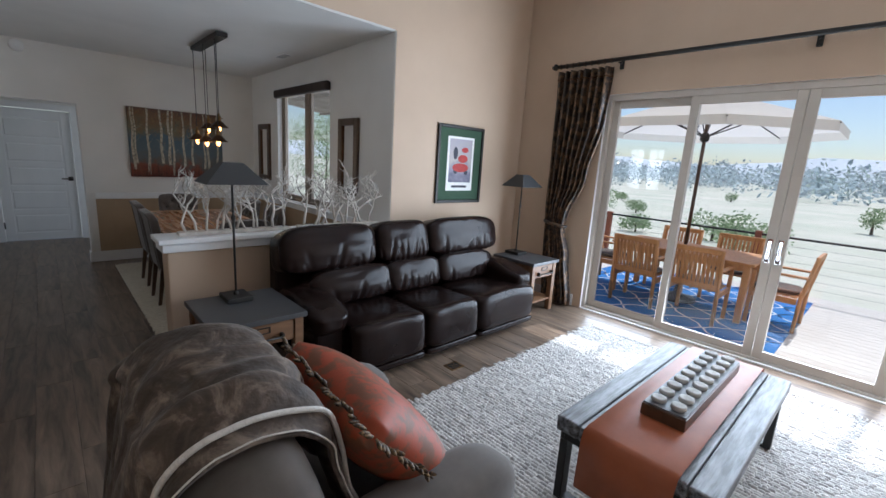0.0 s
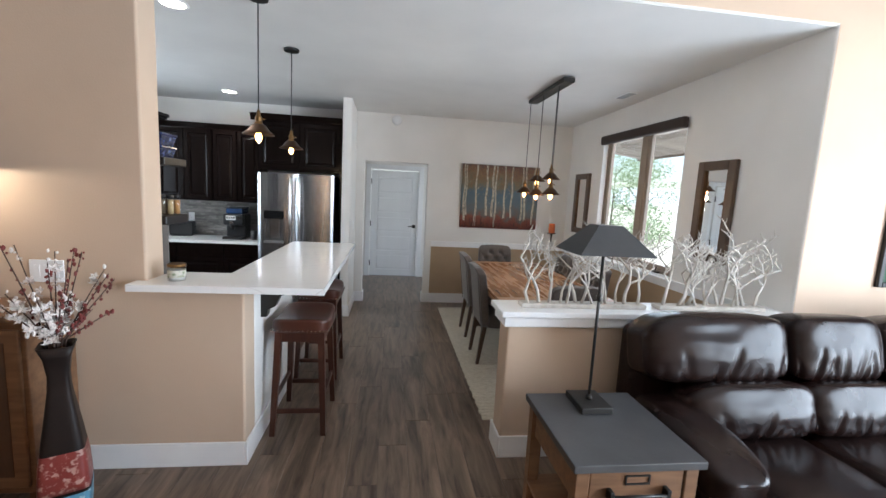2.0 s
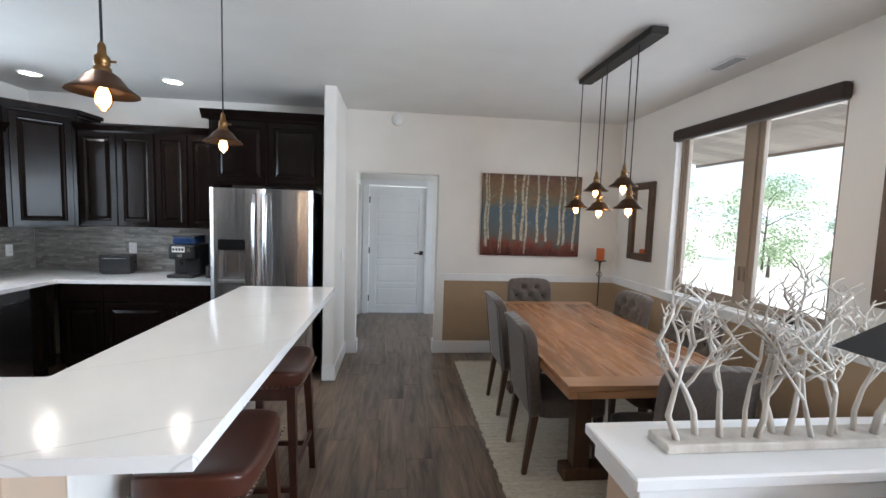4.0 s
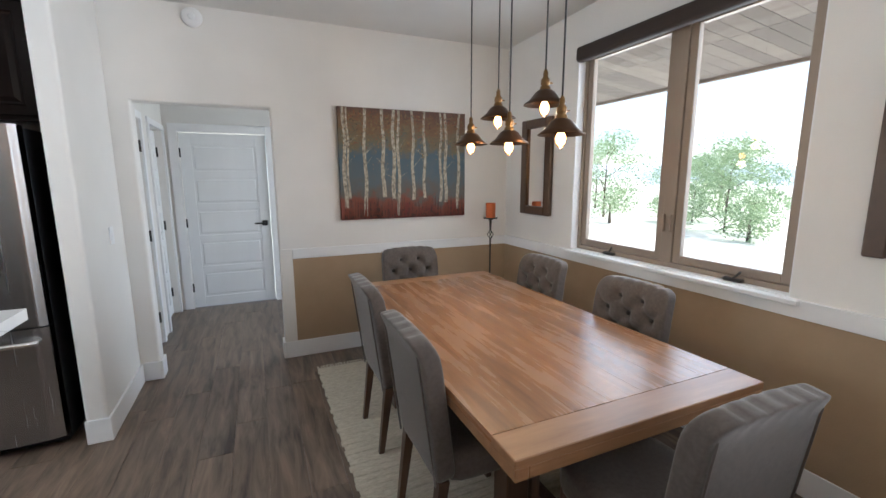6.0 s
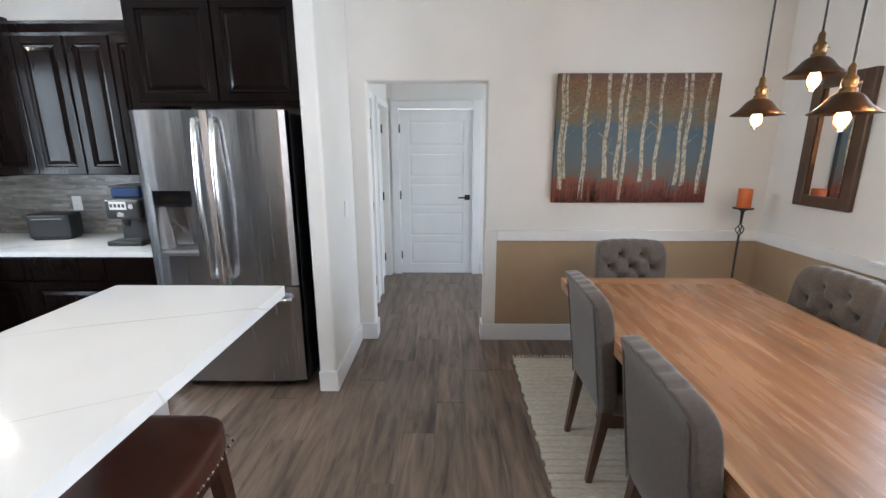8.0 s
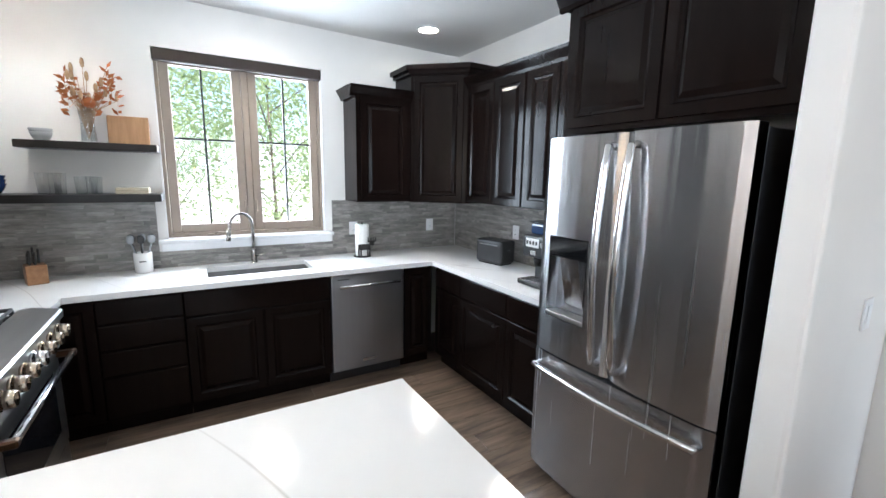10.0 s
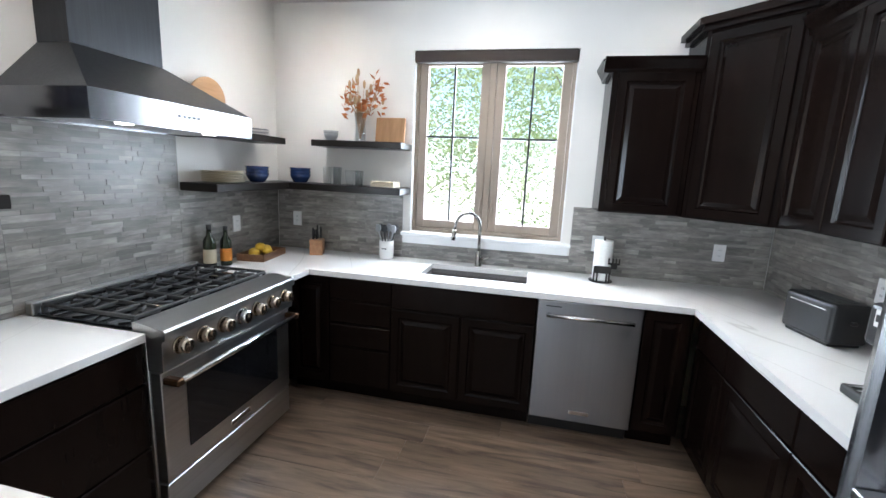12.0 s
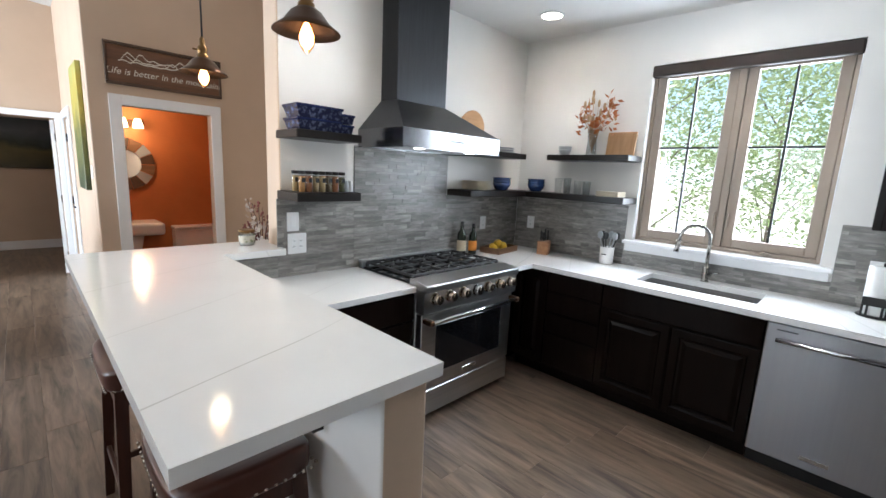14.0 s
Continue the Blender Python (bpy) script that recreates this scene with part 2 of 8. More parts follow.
TABLE_WOOD = mat("acacia_table_wood", (0.185, 0.086, 0.040), (0.335, 0.185, 0.098), 0.27, scale=2.2, detail=8, stretch=(7, 0.7, 7), bump=0.12, bscale=16, rnd=0.14,
                 c3=(0.315, 0.155, 0.073), bdist=0.001)
TABLE_EDGE = mat("acacia_edge_wood", (0.22, 0.10, 0.042), (0.40, 0.215, 0.105), 0.36, scale=2.2, detail=8, stretch=(0.8, 7, 7), bump=0.12, bscale=16, rnd=0.12, bdist=0.001)
DARK_LEG = mat("dark_brown_leg_wood", (0.060, 0.030, 0.017), (0.095, 0.05, 0.028), 0.4, scale=4, stretch=(8, 8, 1), bump=0.06, bscale=30)
GREY_FABRIC = mat("grey_linen_fabric", (0.074, 0.058, 0.049), (0.110, 0.088, 0.075), 0.92, scale=60, detail=3, bump=0.5, bscale=420, sheen=0.3, bdist=0.001)
JUTE = mat("cream_jute", (0.50, 0.44, 0.34), (0.66, 0.60, 0.49), 0.95, scale=30, detail=3, stretch=(1, 3, 1), bump=0.9, bscale=90, bdist=0.006)
RUG_WOOL = mat("grey_cream_wool", (0.36, 0.345, 0.33), (0.62, 0.60, 0.57), 0.97, scale=28, detail=4, bump=0.6, bscale=160, bdist=0.003, sheen=0.1, rnd=0.22, island=True)
BROWN_LEATHER = mat("espresso_leather", (0.0105, 0.0060, 0.0054), (0.0165, 0.0092, 0.0080), 0.25, scale=5, bump=0.08, bscale=30, bdist=0.003, rvar=0.05, spec=0.18, warp=0.4)
STOOL_LEATHER = mat("oxblood_leather", (0.050, 0.016, 0.010), (0.080, 0.026, 0.016), 0.30, scale=5, bump=0.15, bscale=160, bdist=0.001)
STOOL_WOOD = mat("mahogany_wood", (0.036, 0.012, 0.008), (0.062, 0.021, 0.012), 0.34, scale=4, stretch=(8, 8, 0.8), bump=0.06, bscale=30)
NAIL = mat("nickel_nailhead", (0.75, 0.72, 0.66), (0.7, 0.66, 0.6), 0.25, metal=1.0)
OAK = mat("warm_oak", (0.125, 0.060, 0.029), (0.225, 0.120, 0.060), 0.45, scale=3, detail=8, stretch=(1, 8, 8), bump=0.12, bscale=20, bdist=0.001)
SLATE_TOP = mat("slate_grey_top", (0.052, 0.052, 0.055), (0.075, 0.075, 0.078), 0.42, scale=6, detail=6, bump=0.12, bscale=60)
CHAIR_FABRIC = mat("taupe_microfibre", (0.085, 0.072, 0.064), (0.125, 0.108, 0.097), 0.9, scale=7, detail=5, bump=0.25, bscale=220, sheen=0.2, bdist=0.001)
# Paler mottling paints highlights of the crushed nap into the brown.
BLANKET = mat("brown_plush_blanket", (0.036, 0.023, 0.016), (0.235, 0.180, 0.140), 0.72, scale=8.5, detail=6, bump=0.8, bscale=24, sheen=0.10, bdist=0.01, lo=0.40, hi=0.66, c3=(0.070, 0.048, 0.035), warp=0.9)
SHERPA = mat("cream_sherpa", (0.56, 0.53, 0.49), (0.68, 0.65, 0.61), 0.95, scale=60, bump=1.0, bscale=160, bdist=0.004)
ORANGE_PILLOW = mat("burnt_orange_damask", (0.29, 0.046, 0.014), (0.15, 0.055, 0.026), 0.62, scale=17, detail=4, bump=0.35, bscale=200, lo=0.46, hi=0.56, bdist=0.001)
FRINGE = mat("dark_gold_fringe", (0.035, 0.02, 0.012), (0.24, 0.15, 0.06), 0.6, scale=90, lo=0.45, hi=0.65)
RECLAIMED = mat("reclaimed_grey_wood", (0.022, 0.019, 0.018), (0.33, 0.345, 0.375), 0.45, lo=0.40, hi=0.66, scale=4.0, detail=9, stretch=(0.9, 9, 9), bump=0.6, bscale=10, rnd=0.2, bdist=0.004)
RUNNER = mat("tan_orange_leather", (0.36, 0.095, 0.032), (0.29, 0.075, 0.026), 0.5, scale=6, bump=0.25, bscale=150, bdist=0.001)
CURTAIN = mat("brown_damask_curtain", (0.018, 0.010, 0.007), (0.150, 0.084, 0.042), 0.45, scale=15, detail=3, lo=0.47, hi=0.6, bump=0.2, bscale=200)
TEAK = mat("honey_teak", (0.50, 0.22, 0.075), (0.62, 0.32, 0.13), 0.5, scale=3, stretch=(6, 6, 1), detail=6)
DRIFTWOOD = mat("whitewashed_driftwood", (0.40, 0.36, 0.315), (0.60, 0.565, 0.515), 0.8, scale=12, detail=6, bump=0.4, bscale=60, stretch=(1, 1, 0.4), bdist=0.002)
NAVY = mat("navy_ceramic", (0.008, 0.012, 0.05), (0.012, 0.02, 0.085), 0.2, scale=10)
NAVY_PRINT = mat("navy_and_white_print", (0.008, 0.011, 0.040), (0.10, 0.12, 0.21), 0.22, scale=38, detail=3, lo=0.50, hi=0.66)
BLUE_BOWL = mat("blue_glaze", (0.010, 0.024, 0.085), (0.018, 0.045, 0.14), 0.18, scale=14)
CREAM = mat("cream_ceramic", (0.66, 0.58, 0.44), (0.60, 0.52, 0.39), 0.3)
WHITE_CERAMIC = mat("white_ceramic", (0.78, 0.77, 0.75), (0.75, 0.74, 0.72), 0.18, rvar=0.04)
GREY_CERAMIC = mat("grey_ceramic", (0.30, 0.31, 0.32), (0.36, 0.37, 0.38), 0.3)
BOARD_WOOD = mat("maple_board", (0.36, 0.19, 0.085), (0.50, 0.29, 0.14), 0.45, scale=3, stretch=(1, 8, 1), detail=6)
PAPER = mat("paper_towel", (0.80, 0.80, 0.79), (0.77, 0.77, 0.76), 0.95, scale=40, bump=0.4, bscale=130)
CANDLE = mat("orange_wax", (0.60, 0.13, 0.025), (0.54, 0.11, 0.02), 0.45)
SHELF = mat("dark_shelf_wood", (0.011, 0.009, 0.008), (0.019, 0.015, 0.013), 0.35, spec=0.2, scale=4, stretch=(1, 1, 8), detail=6)
SHADE_METAL = mat("graphite_shade", (0.035, 0.036, 0.038), (0.05, 0.051, 0.053), 0.5, metal=0.3, bump=0.05, bscale=100)


def leaf_mat(name, c1, c2):
    """Leaves that let some light through, each of its own tone."""
    m = bpy.data.materials.new(name)
    m.use_nodes = True
    n, l = m.node_tree.nodes, m.node_tree.links
    n.remove(n["Principled BSDF"])
    geo, rp, df, tr, mix = (n.new("ShaderNode" + k) for k in ("NewGeometry", "ValToRGB", "BsdfDiffuse", "BsdfTranslucent", "MixShader"))
    rp.color_ramp.elements[0].color, rp.color_ramp.elements[1].color = (*c1, 1), (*c2, 1)
    l.new(geo.outputs["Random Per Island"], rp.inputs[0])
    l.new(rp.outputs[0], df.inputs[0])
    l.new(rp.outputs[0], tr.inputs[0])
    mix.inputs[0].default_value = 0.5
    l.new(df.outputs[0], mix.inputs[1])
    l.new(tr.outputs[0], mix.inputs[2])
    l.new(mix.outputs[0], n["Material Output"].inputs[0])
    return m


LEAF_A = leaf_mat("green_leaf", (0.10, 0.19, 0.045), (0.22, 0.33, 0.11))
# Lighter copy of the green leaf, with bright sun painted in.
LEAF_K = leaf_mat("sun_lightened_leaf", (0.24, 0.32, 0.13), (0.48, 0.55, 0.31))
# Leaf green paled so that haze and glare sit in the colour.
LEAF_P = leaf_mat("haze_paled_leaf", (0.22, 0.31, 0.16), (0.40, 0.49, 0.30))
LEAF_B = leaf_mat("deep_green_leaf", (0.075, 0.15, 0.045), (0.17, 0.27, 0.09))
TREE_BARK = mat("tree_bark", (0.10, 0.075, 0.055), (0.16, 0.125, 0.095), 0.9, scale=8, stretch=(1, 1, 0.2), bump=0.6, bscale=20)
FIELD = mat("dry_meadow", (0.68, 0.64, 0.54), (0.52, 0.54, 0.42), 0.95, scale=0.15, detail=8)
DECK = mat("weathered_deck", (0.66, 0.62, 0.56), (0.58, 0.53, 0.47), 0.7, scale=3, stretch=(8, 1, 1), detail=6)
OUT_RUG = mat("blue_outdoor_weave", (0.015, 0.14, 0.42), (0.02, 0.18, 0.50), 0.9, scale=40, bump=0.4, bscale=200)
CANVAS = leaf_mat("cream_umbrella_canvas", (0.86, 0.84, 0.80), (0.82, 0.80, 0.76))
SOFFIT = mat("grey_soffit_board", (0.24, 0.21, 0.19), (0.32, 0.285, 0.26), 0.6, scale=3, stretch=(8, 1, 1), detail=6, rnd=0.3, island=True)
# Valley haze is painted into the pale blue-grey of the far leaves.
FAR_LEAF = mat("haze_tinted_far_leaf", (0.42, 0.50, 0.50), (0.56, 0.62, 0.62), 0.9, scale=0.05, rnd=0.3, island=True)
# Distance haze on the hills is put into this colour.
HILL = mat("haze_tinted_hillside", (0.66, 0.70, 0.73), (0.60, 0.65, 0.69), 1.0, scale=0.01)


# ---- building helpers ----
def put(name, bm, material, smooth=False):
    me = bpy.data.meshes.new(name)
    bm.normal_update()
    bm.to_mesh(me)
    bm.free()
    for m in material if isinstance(material, (list, tuple)) else [material]:
        me.materials.append(m)
    if smooth:
        for p in me.polygons:
            p.use_smooth = True
    return new(name, me)


def part(name, bm, material, parent, label="", smooth=False):
    ob = put(name, bm, material, smooth)
    ob.parent = parent
    return tagged(ob, label) if label else ob


def thing(name, label, category, at=(0, 0, 0), turn=0.0, group="", kind=""):
    ob = new(name)
    ob.empty_display_size = 0.1
    ob.matrix_basis = pose(*at, 0, 0, turn)
    return tagged(ob, label, category, group, kind)


def bx(bm, x0, x1, y0, y1, z0, z1, bevel=0.0, seg=2, turn=None):
    t = bmesh.new()
    bmesh.ops.create_cube(t, size=1.0)
    c, s = Vector(((x0 + x1) / 2, (y0 + y1) / 2, (z0 + z1) / 2)), Vector((x1 - x0, y1 - y0, z1 - z0))
    for v in t.verts:
        v.co = Vector((v.co.x * s.x, v.co.y * s.y, v.co.z * s.z))
    if bevel:
        bmesh.ops.bevel(t, geom=t.edges[:], offset=min(bevel, 0.48 * min(s)), segments=seg, profile=0.5, affect="EDGES")
    for v in t.verts:
        v.co = (turn @ v.co if turn else v.co) + c
    merge(bm, t)
    return bm


def merge(bm, t):
    t.verts.index_update()
    vs = [bm.verts.new(v.co) for v in t.verts]
    for f in t.faces:
        try:
            nf = bm.faces.new([vs[v.index] for v in f.verts])
            nf.smooth, nf.material_index = f.smooth, f.material_index
        except ValueError:
            pass
    t.free()


def box(name, b, material, parent, bevel=0.003, label="", seg=1):
    return part(name, bx(bmesh.new(), *b, bevel, seg), material, parent, label)


def lathe(bm, prof, n=24, at=(0, 0, 0), cap=True):
    rings = []
    for r, z in prof:
        rings.append([bm.verts.new((at[0] + r * math.cos(a), at[1] + r * math.sin(a), at[2] + z)) for a in (2 * math.pi * i / n for i in range(n))])
    for a, b in zip(rings, rings[1:]):
        for i in range(n):
            bm.faces.new((a[i], a[(i + 1) % n], b[(i + 1) % n], b[i])).smooth = True
    if cap:
        bm.faces.new(rings[0][::-1])
        bm.faces.new(rings[-1])
    return bm


def tube(bm, pts, radii, n=8, cap=True):
    pts = [Vector(p) for p in pts]
    if not isinstance(radii, (list, tuple)):
        radii = [radii] * len(pts)
    rings, up = [], None
    for i, p in enumerate(pts):
        d = (pts[min(i + 1, len(pts) - 1)] - pts[max(i - 1, 0)]).normalized()
        if up is None:
            up = d.orthogonal().normalized()
        side = (up - d * up.dot(d)).normalized()
        up = side
        other = d.cross(side)
        rings.append([bm.verts.new(p + radii[i] * (side * math.cos(a) + other * math.sin(a))) for a in (2 * math.pi * k / n for k in range(n))])
    for a, b in zip(rings, rings[1:]):
        for i in range(n):
            bm.faces.new((a[i], a[(i + 1) % n], b[(i + 1) % n], b[i])).smooth = True
    if cap:
        bm.faces.new(rings[0][::-1])
        bm.faces.new(rings[-1])
    return bm


def pillow(bm, c, s, power=4.0, n=8, wobble=0.0, seed=0.0, turn=None, shape=None):
    """A soft block: a cube bulged into a superellipsoid of the size s round c."""
    t = bmesh.new()
    bmesh.ops.create_cube(t, size=2.0)
    bmesh.ops.subdivide_edges(t, edges=t.edges[:], cuts=n, use_grid_fill=True)
    for v in t.verts:
        p = v.co.copy()
        k = (abs(p.x) ** power + abs(p.y) ** power + abs(p.z) ** power) ** (1 / power)
        p = p / k
        if shape:
            p = shape(p)
        q = Vector((p.x * s[0] / 2, p.y * s[1] / 2, p.z * s[2] / 2))
        if wobble:
            w = noise.noise(q * 6 + Vector((seed, seed * 2, 0))) * wobble + noise.noise(q * 15 + Vector((seed, 0, seed))) * wobble * 0.4
            q += p.normalized() * w
        v.co = (turn @ q if turn else q) + Vector(c)
    for f in t.faces:
        f.smooth = True
    merge(bm, t)
    return bm


def profile_run(bm, prof, axis, a, b):
    """A closed outline of two coordinates, carried along an axis from a to b."""
    put3 = {"x": lambda u, p: (u, p[0], p[1]), "y": lambda u, p: (p[0], u, p[1]), "z": lambda u, p: (p[0], p[1], u)}[axis]
    r0, r1 = [bm.verts.new(put3(a, p)) for p in prof], [bm.verts.new(put3(b, p)) for p in prof]
    for i in range(len(prof)):
        j = (i + 1) % len(prof)
        bm.faces.new((r0[i], r0[j], r1[j], r1[i]))
    bm.faces.new(r0[::-1])
    bm.faces.new(r1)
    bmesh.ops.recalc_face_normals(bm, faces=bm.faces[:])
    return bm


def wall(name, normal, t0, t1, u0, u1, z0, z1, holes=(), mats=(None, None, None), bevel=0.0, label=""):
    """A wall with real openings. normal: the axis it faces; mats: its low side, its high side, its edges."""
    us = sorted({u0, u1, *(h[0] for h in holes), *(h[1] for h in holes)})
    zs = sorted({z0, z1, *(h[2] for h in holes), *(h[3] for h in holes)})
    full = lambda i, j: 0 <= i < len(us) - 1 and 0 <= j < len(zs) - 1 and not any(
        h[0] <= us[i] and us[i + 1] <= h[1] and h[2] <= zs[j] and zs[j + 1] <= h[3] for h in holes)
    bm, made = bmesh.new(), {}

    def v(i, j, s):
        if (i, j, s) not in made:
            t, u, z = (t0, t1)[s], us[i], zs[j]
            made[i, j, s] = bm.verts.new((t, u, z) if normal == "x" else (u, t, z))
        return made[i, j, s]

    def f(vs, m):
        bm.faces.new(vs).material_index = m
    for i in range(len(us) - 1):
        for j in range(len(zs) - 1):
            if not full(i, j):
                continue
            f((v(i, j, 0), v(i + 1, j, 0), v(i + 1, j + 1, 0), v(i, j + 1, 0)), 0)
            f((v(i, j, 1), v(i, j + 1, 1), v(i + 1, j + 1, 1), v(i + 1, j, 1)), 1)
            for di, dj, a, b in ((-1, 0, (0, 0), (0, 1)), (1, 0, (1, 1), (1, 0)), (0, -1, (1, 0), (0, 0)), (0, 1, (0, 1), (1, 1))):
                if not full(i + di, j + dj):
                    f((v(i + a[0], j + a[1], 0), v(i + b[0], j + b[1], 0), v(i + b[0], j + b[1], 1), v(i + a[0], j + a[1], 1)), 2)
    bmesh.ops.recalc_face_normals(bm, faces=bm.faces[:])
    ob = put(name, bm, mats)
    if bevel:
        md = ob.modifiers.new("round", "BEVEL")
        md.width, md.segments, md.limit_method = bevel, 3, "ANGLE"
    return tagged(ob, label or "smooth painted plaster wall", "wall", kind="structure")


def structure(name, b, material, label, category, bevel=0.004):
    return tagged(put(name, bx(bmesh.new(), *b, bevel, 2), material), label, category, kind="structure")


# ---- the large structure ----
WY, KY, CE = 3.69, 3.876, 2.81      # living side and kitchen side of the dividing wall; low ceiling there


def ceil_at(y):
    """Height of the low ceiling, which falls slightly towards the far wall."""
    return CE - 0.005 - 0.0163 * (y - WY - 0.016)



TOP = 3.75
divider = wall("wall_divider", "y", WY, KY, -4.0, 4.47, 0, TOP, [(-1.595, -1.09, 1.060, CE), (-1.09, 0.455, 0, CE), (0.455, 2.41, 0.87, CE)], (TAN, WHITE_WALL, TAN, WHITE_WALL),
               bevel=0.013, label="tan dividing wall with a wide opening, half walls and framed print")
for p in divider.data.polygons:
    if p.material_index == 2 and (p.center.z > CE - 0.01 or (p.center.x > 2.40 and p.center.z > 0.9)):
        p.material_index = 3
wall("wall_half_return", "x", -1.24, -1.09, KY, 5.57, 0, 1.060, mats=(WHITE_WALL, WHITE_WALL, TAN), bevel=0.012, label="low wall under the bar, tan at its end")
wall("wall_kitchen_west", "x", -4.13, -3.984, KY, 7.5105, 0, CE + 0.04, [(5.02, 6.175, 1.125, 2.45)], (WHITE_WALL, WHITE_WALL, WHITE_WALL), label="white kitchen wall with a casement window")
wall("wall_far", "y", 7.51, 7.64, -4.13, 2.57, 0, CE + 0.04, [(-0.67, 0.235, 0, 2.065)], (WHITE_WALL, WHITE_WALL, WHITE_WALL), bevel=0.015, label="white wall with a square opening to the hall")
wall("wall_column", "x", -0.905, -0.795, 6.71, 7.51, 0, CE + 0.04, mats=(WHITE_WALL, WHITE_WALL, WHITE_WALL), bevel=0.018, label="white wall end beside the refrigerator")
wall("wall_dining_east", "x", 2.4085, 2.57, WY + 0.016, 7.5105, 0, CE + 0.04, [(4.95, 6.52, 0.95, 2.48)], (WHITE_WALL, WHITE_WALL, WHITE_WALL), label="white dining room wall with a wide window")
wall("wall_living_east", "x", 4.47, 4.65, -1.11, KY, 0, TOP, [(-0.88, 2.58, 0, 2.46)], (TAN, TAN, TRIM), label="tan living room wall with a wide sliding door")
wall("wall_living_south", "y", -1.25, -1.11, -0.98, 4.65, 0, TOP, [(-0.90, -0.08, 0, 2.04)], (TAN, TAN, TAN), label="tan wall with a bedroom doorway")
wall("wall_gallery", "x", -1.10, -0.98, -1.25, 1.45, 0, TOP, [(-0.98, -0.20, 0, 2.04)], (RUST, TAN, TAN), label="tan wall with a white door and a tall painting")
wall("wall_bath", "y", 1.45, 1.57, -3.30, -0.98, 0, TOP, [(-1.925, -1.21, 0, 2.04)], (RUST, TAN, TAN), bevel=0.012, label="tan wall with the bathroom doorway")
wall("wall_alcove_west", "x", -3.42, -3.30, 1.45, WY, 0, TOP, mats=(TAN, TAN, TAN))
wall("wall_bath_back", "y", -0.12, 0.0, -2.60, -1.10, 0, 2.5, mats=(RUST, RUST, RUST), label="rust orange bathroom wall")
wall("wall_bath_west", "x", -2.72, -2.60, -0.12, 1.45, 0, 2.5, mats=(RUST, RUST, RUST), label="rust orange bathroom wall")
wall("wall_bedroom_back", "y", -3.75, -3.60, -2.2, 2.2, 0, 2.6, mats=(TAN, TAN, TAN))
wall("wall_bedroom_west", "x", -2.35, -2.2, -3.75, -1.25, 0, 2.6, mats=(TAN, TAN, TAN))
wall("wall_bedroom_east", "x", 2.2, 2.35, -3.75, -1.25, 0, 2.6, mats=(TAN, TAN, TAN))
wall("wall_bedroom_north", "y", -1.25, -1.12, -2.2, -1.10, 0, 2.6, mats=(TAN, TAN, TAN))
wall("wall_hall_end", "y", 9.45, 9.58, -0.95, 2.3, 0, 2.5, [(-0.665, 0.243, 0, 2.045)], (WHITE_WALL, WHITE_WALL, WHITE_WALL), label="white hall wall with a panelled door")
wall("wall_hall_west", "x", -0.92, -0.80, 7.64, 9.45, 0, 2.5, [(7.72, 8.36, 0, 2.04), (8.70, 9.36, 0, 2.04)], (WHITE_WALL, WHITE_WALL, WHITE_WALL), label="white hall wall with two closet doors")
wall("wall_entry_south", "y", 7.64, 7.76, 0.60, 2.3, 0, 2.5, mats=(WHITE_WALL, WHITE_WALL, WHITE_WALL))
wall("wall_entry_east", "x", 2.3, 2.42, 7.64, 9.58, 0, 2.5, [(7.95, 9.15, 0.1, 2.2)], (WHITE_WALL, WHITE_WALL, WHITE_WALL), label="white entry wall with a daylight opening")
wall("wall_closet_back", "x", -1.62, -1.5, 7.64, 9.58, 0, 2.5, mats=(WHITE_WALL, WHITE_WALL, WHITE_WALL))
low = profile_run(bmesh.new(), [(WY + 0.016, ceil_at(WY + 0.016)), (7.64, ceil_at(7.64)), (7.64, CE + 0.16), (WY + 0.016, CE + 0.16)], "x", -4.13, 2.57)
tagged(put("ceiling_low", low, CEIL), "flat white textured ceiling over kitchen and dining room", "ceiling", kind="structure")
structure("ceiling_hall", (-1.62, 2.42, 7.64, 9.58, 2.5, 2.62), CEIL, "flat white hall ceiling", "ceiling", 0)
structure("ceiling_bedroom", (-2.35, 2.35, -3.75, -1.25, 2.6, 2.7), CEIL, "flat white bedroom ceiling", "ceiling", 0)
structure("ceiling_bath", (-2.72, -1.10, -0.12, 1.45, 2.5, 2.6), CEIL, "flat bathroom ceiling", "ceiling", 0)
vault = bmesh.new()
profile_run(vault, [(-3.42, 3.22), (4.65, 3.72), (4.65, 3.86), (-3.42, 3.36)], "y", -1.25, KY)
tagged(put("ceiling_living", vault, CEIL), "gently sloping white living room ceiling", "ceiling", kind="structure")
floor = structure("floor", (-4.13, 4.47, -3.75, 9.58, -0.14, -0.006), GROUT_DARK, "grey-brown wood plank floor", "floor", 0)
structure("floor_threshold", (4.47, 4.65, -0.88, 2.58, -0.14, 0.012), TRIM, "pale sliding door threshold", "floor", 0.004)


def baseboard(name, b):
    return structure(name, b, TRIM, "tall flat white painted baseboard", "baseboard", 0.004)


BH, BT = 0.145, 0.016
baseboard("baseboard", (-3.30, -1.09, WY - BT, WY - 0.001, 0, BH))
baseboard("baseboard", (-1.089, -1.09 + BT, WY - BT, 5.57, 0, BH))
baseboard("baseboard", (-1.24, -1.09 + BT, 5.571, 5.57 + BT, 0, BH))
baseboard("baseboard", (0.455 - BT, 0.454, WY - BT, KY + BT, 0, BH))
baseboard("baseboard", (0.455, 4.469, WY - BT, WY - 0.001, 0, BH))
baseboard("baseboard", (0.455, 2.39, KY + 0.001, KY + BT, 0, BH))
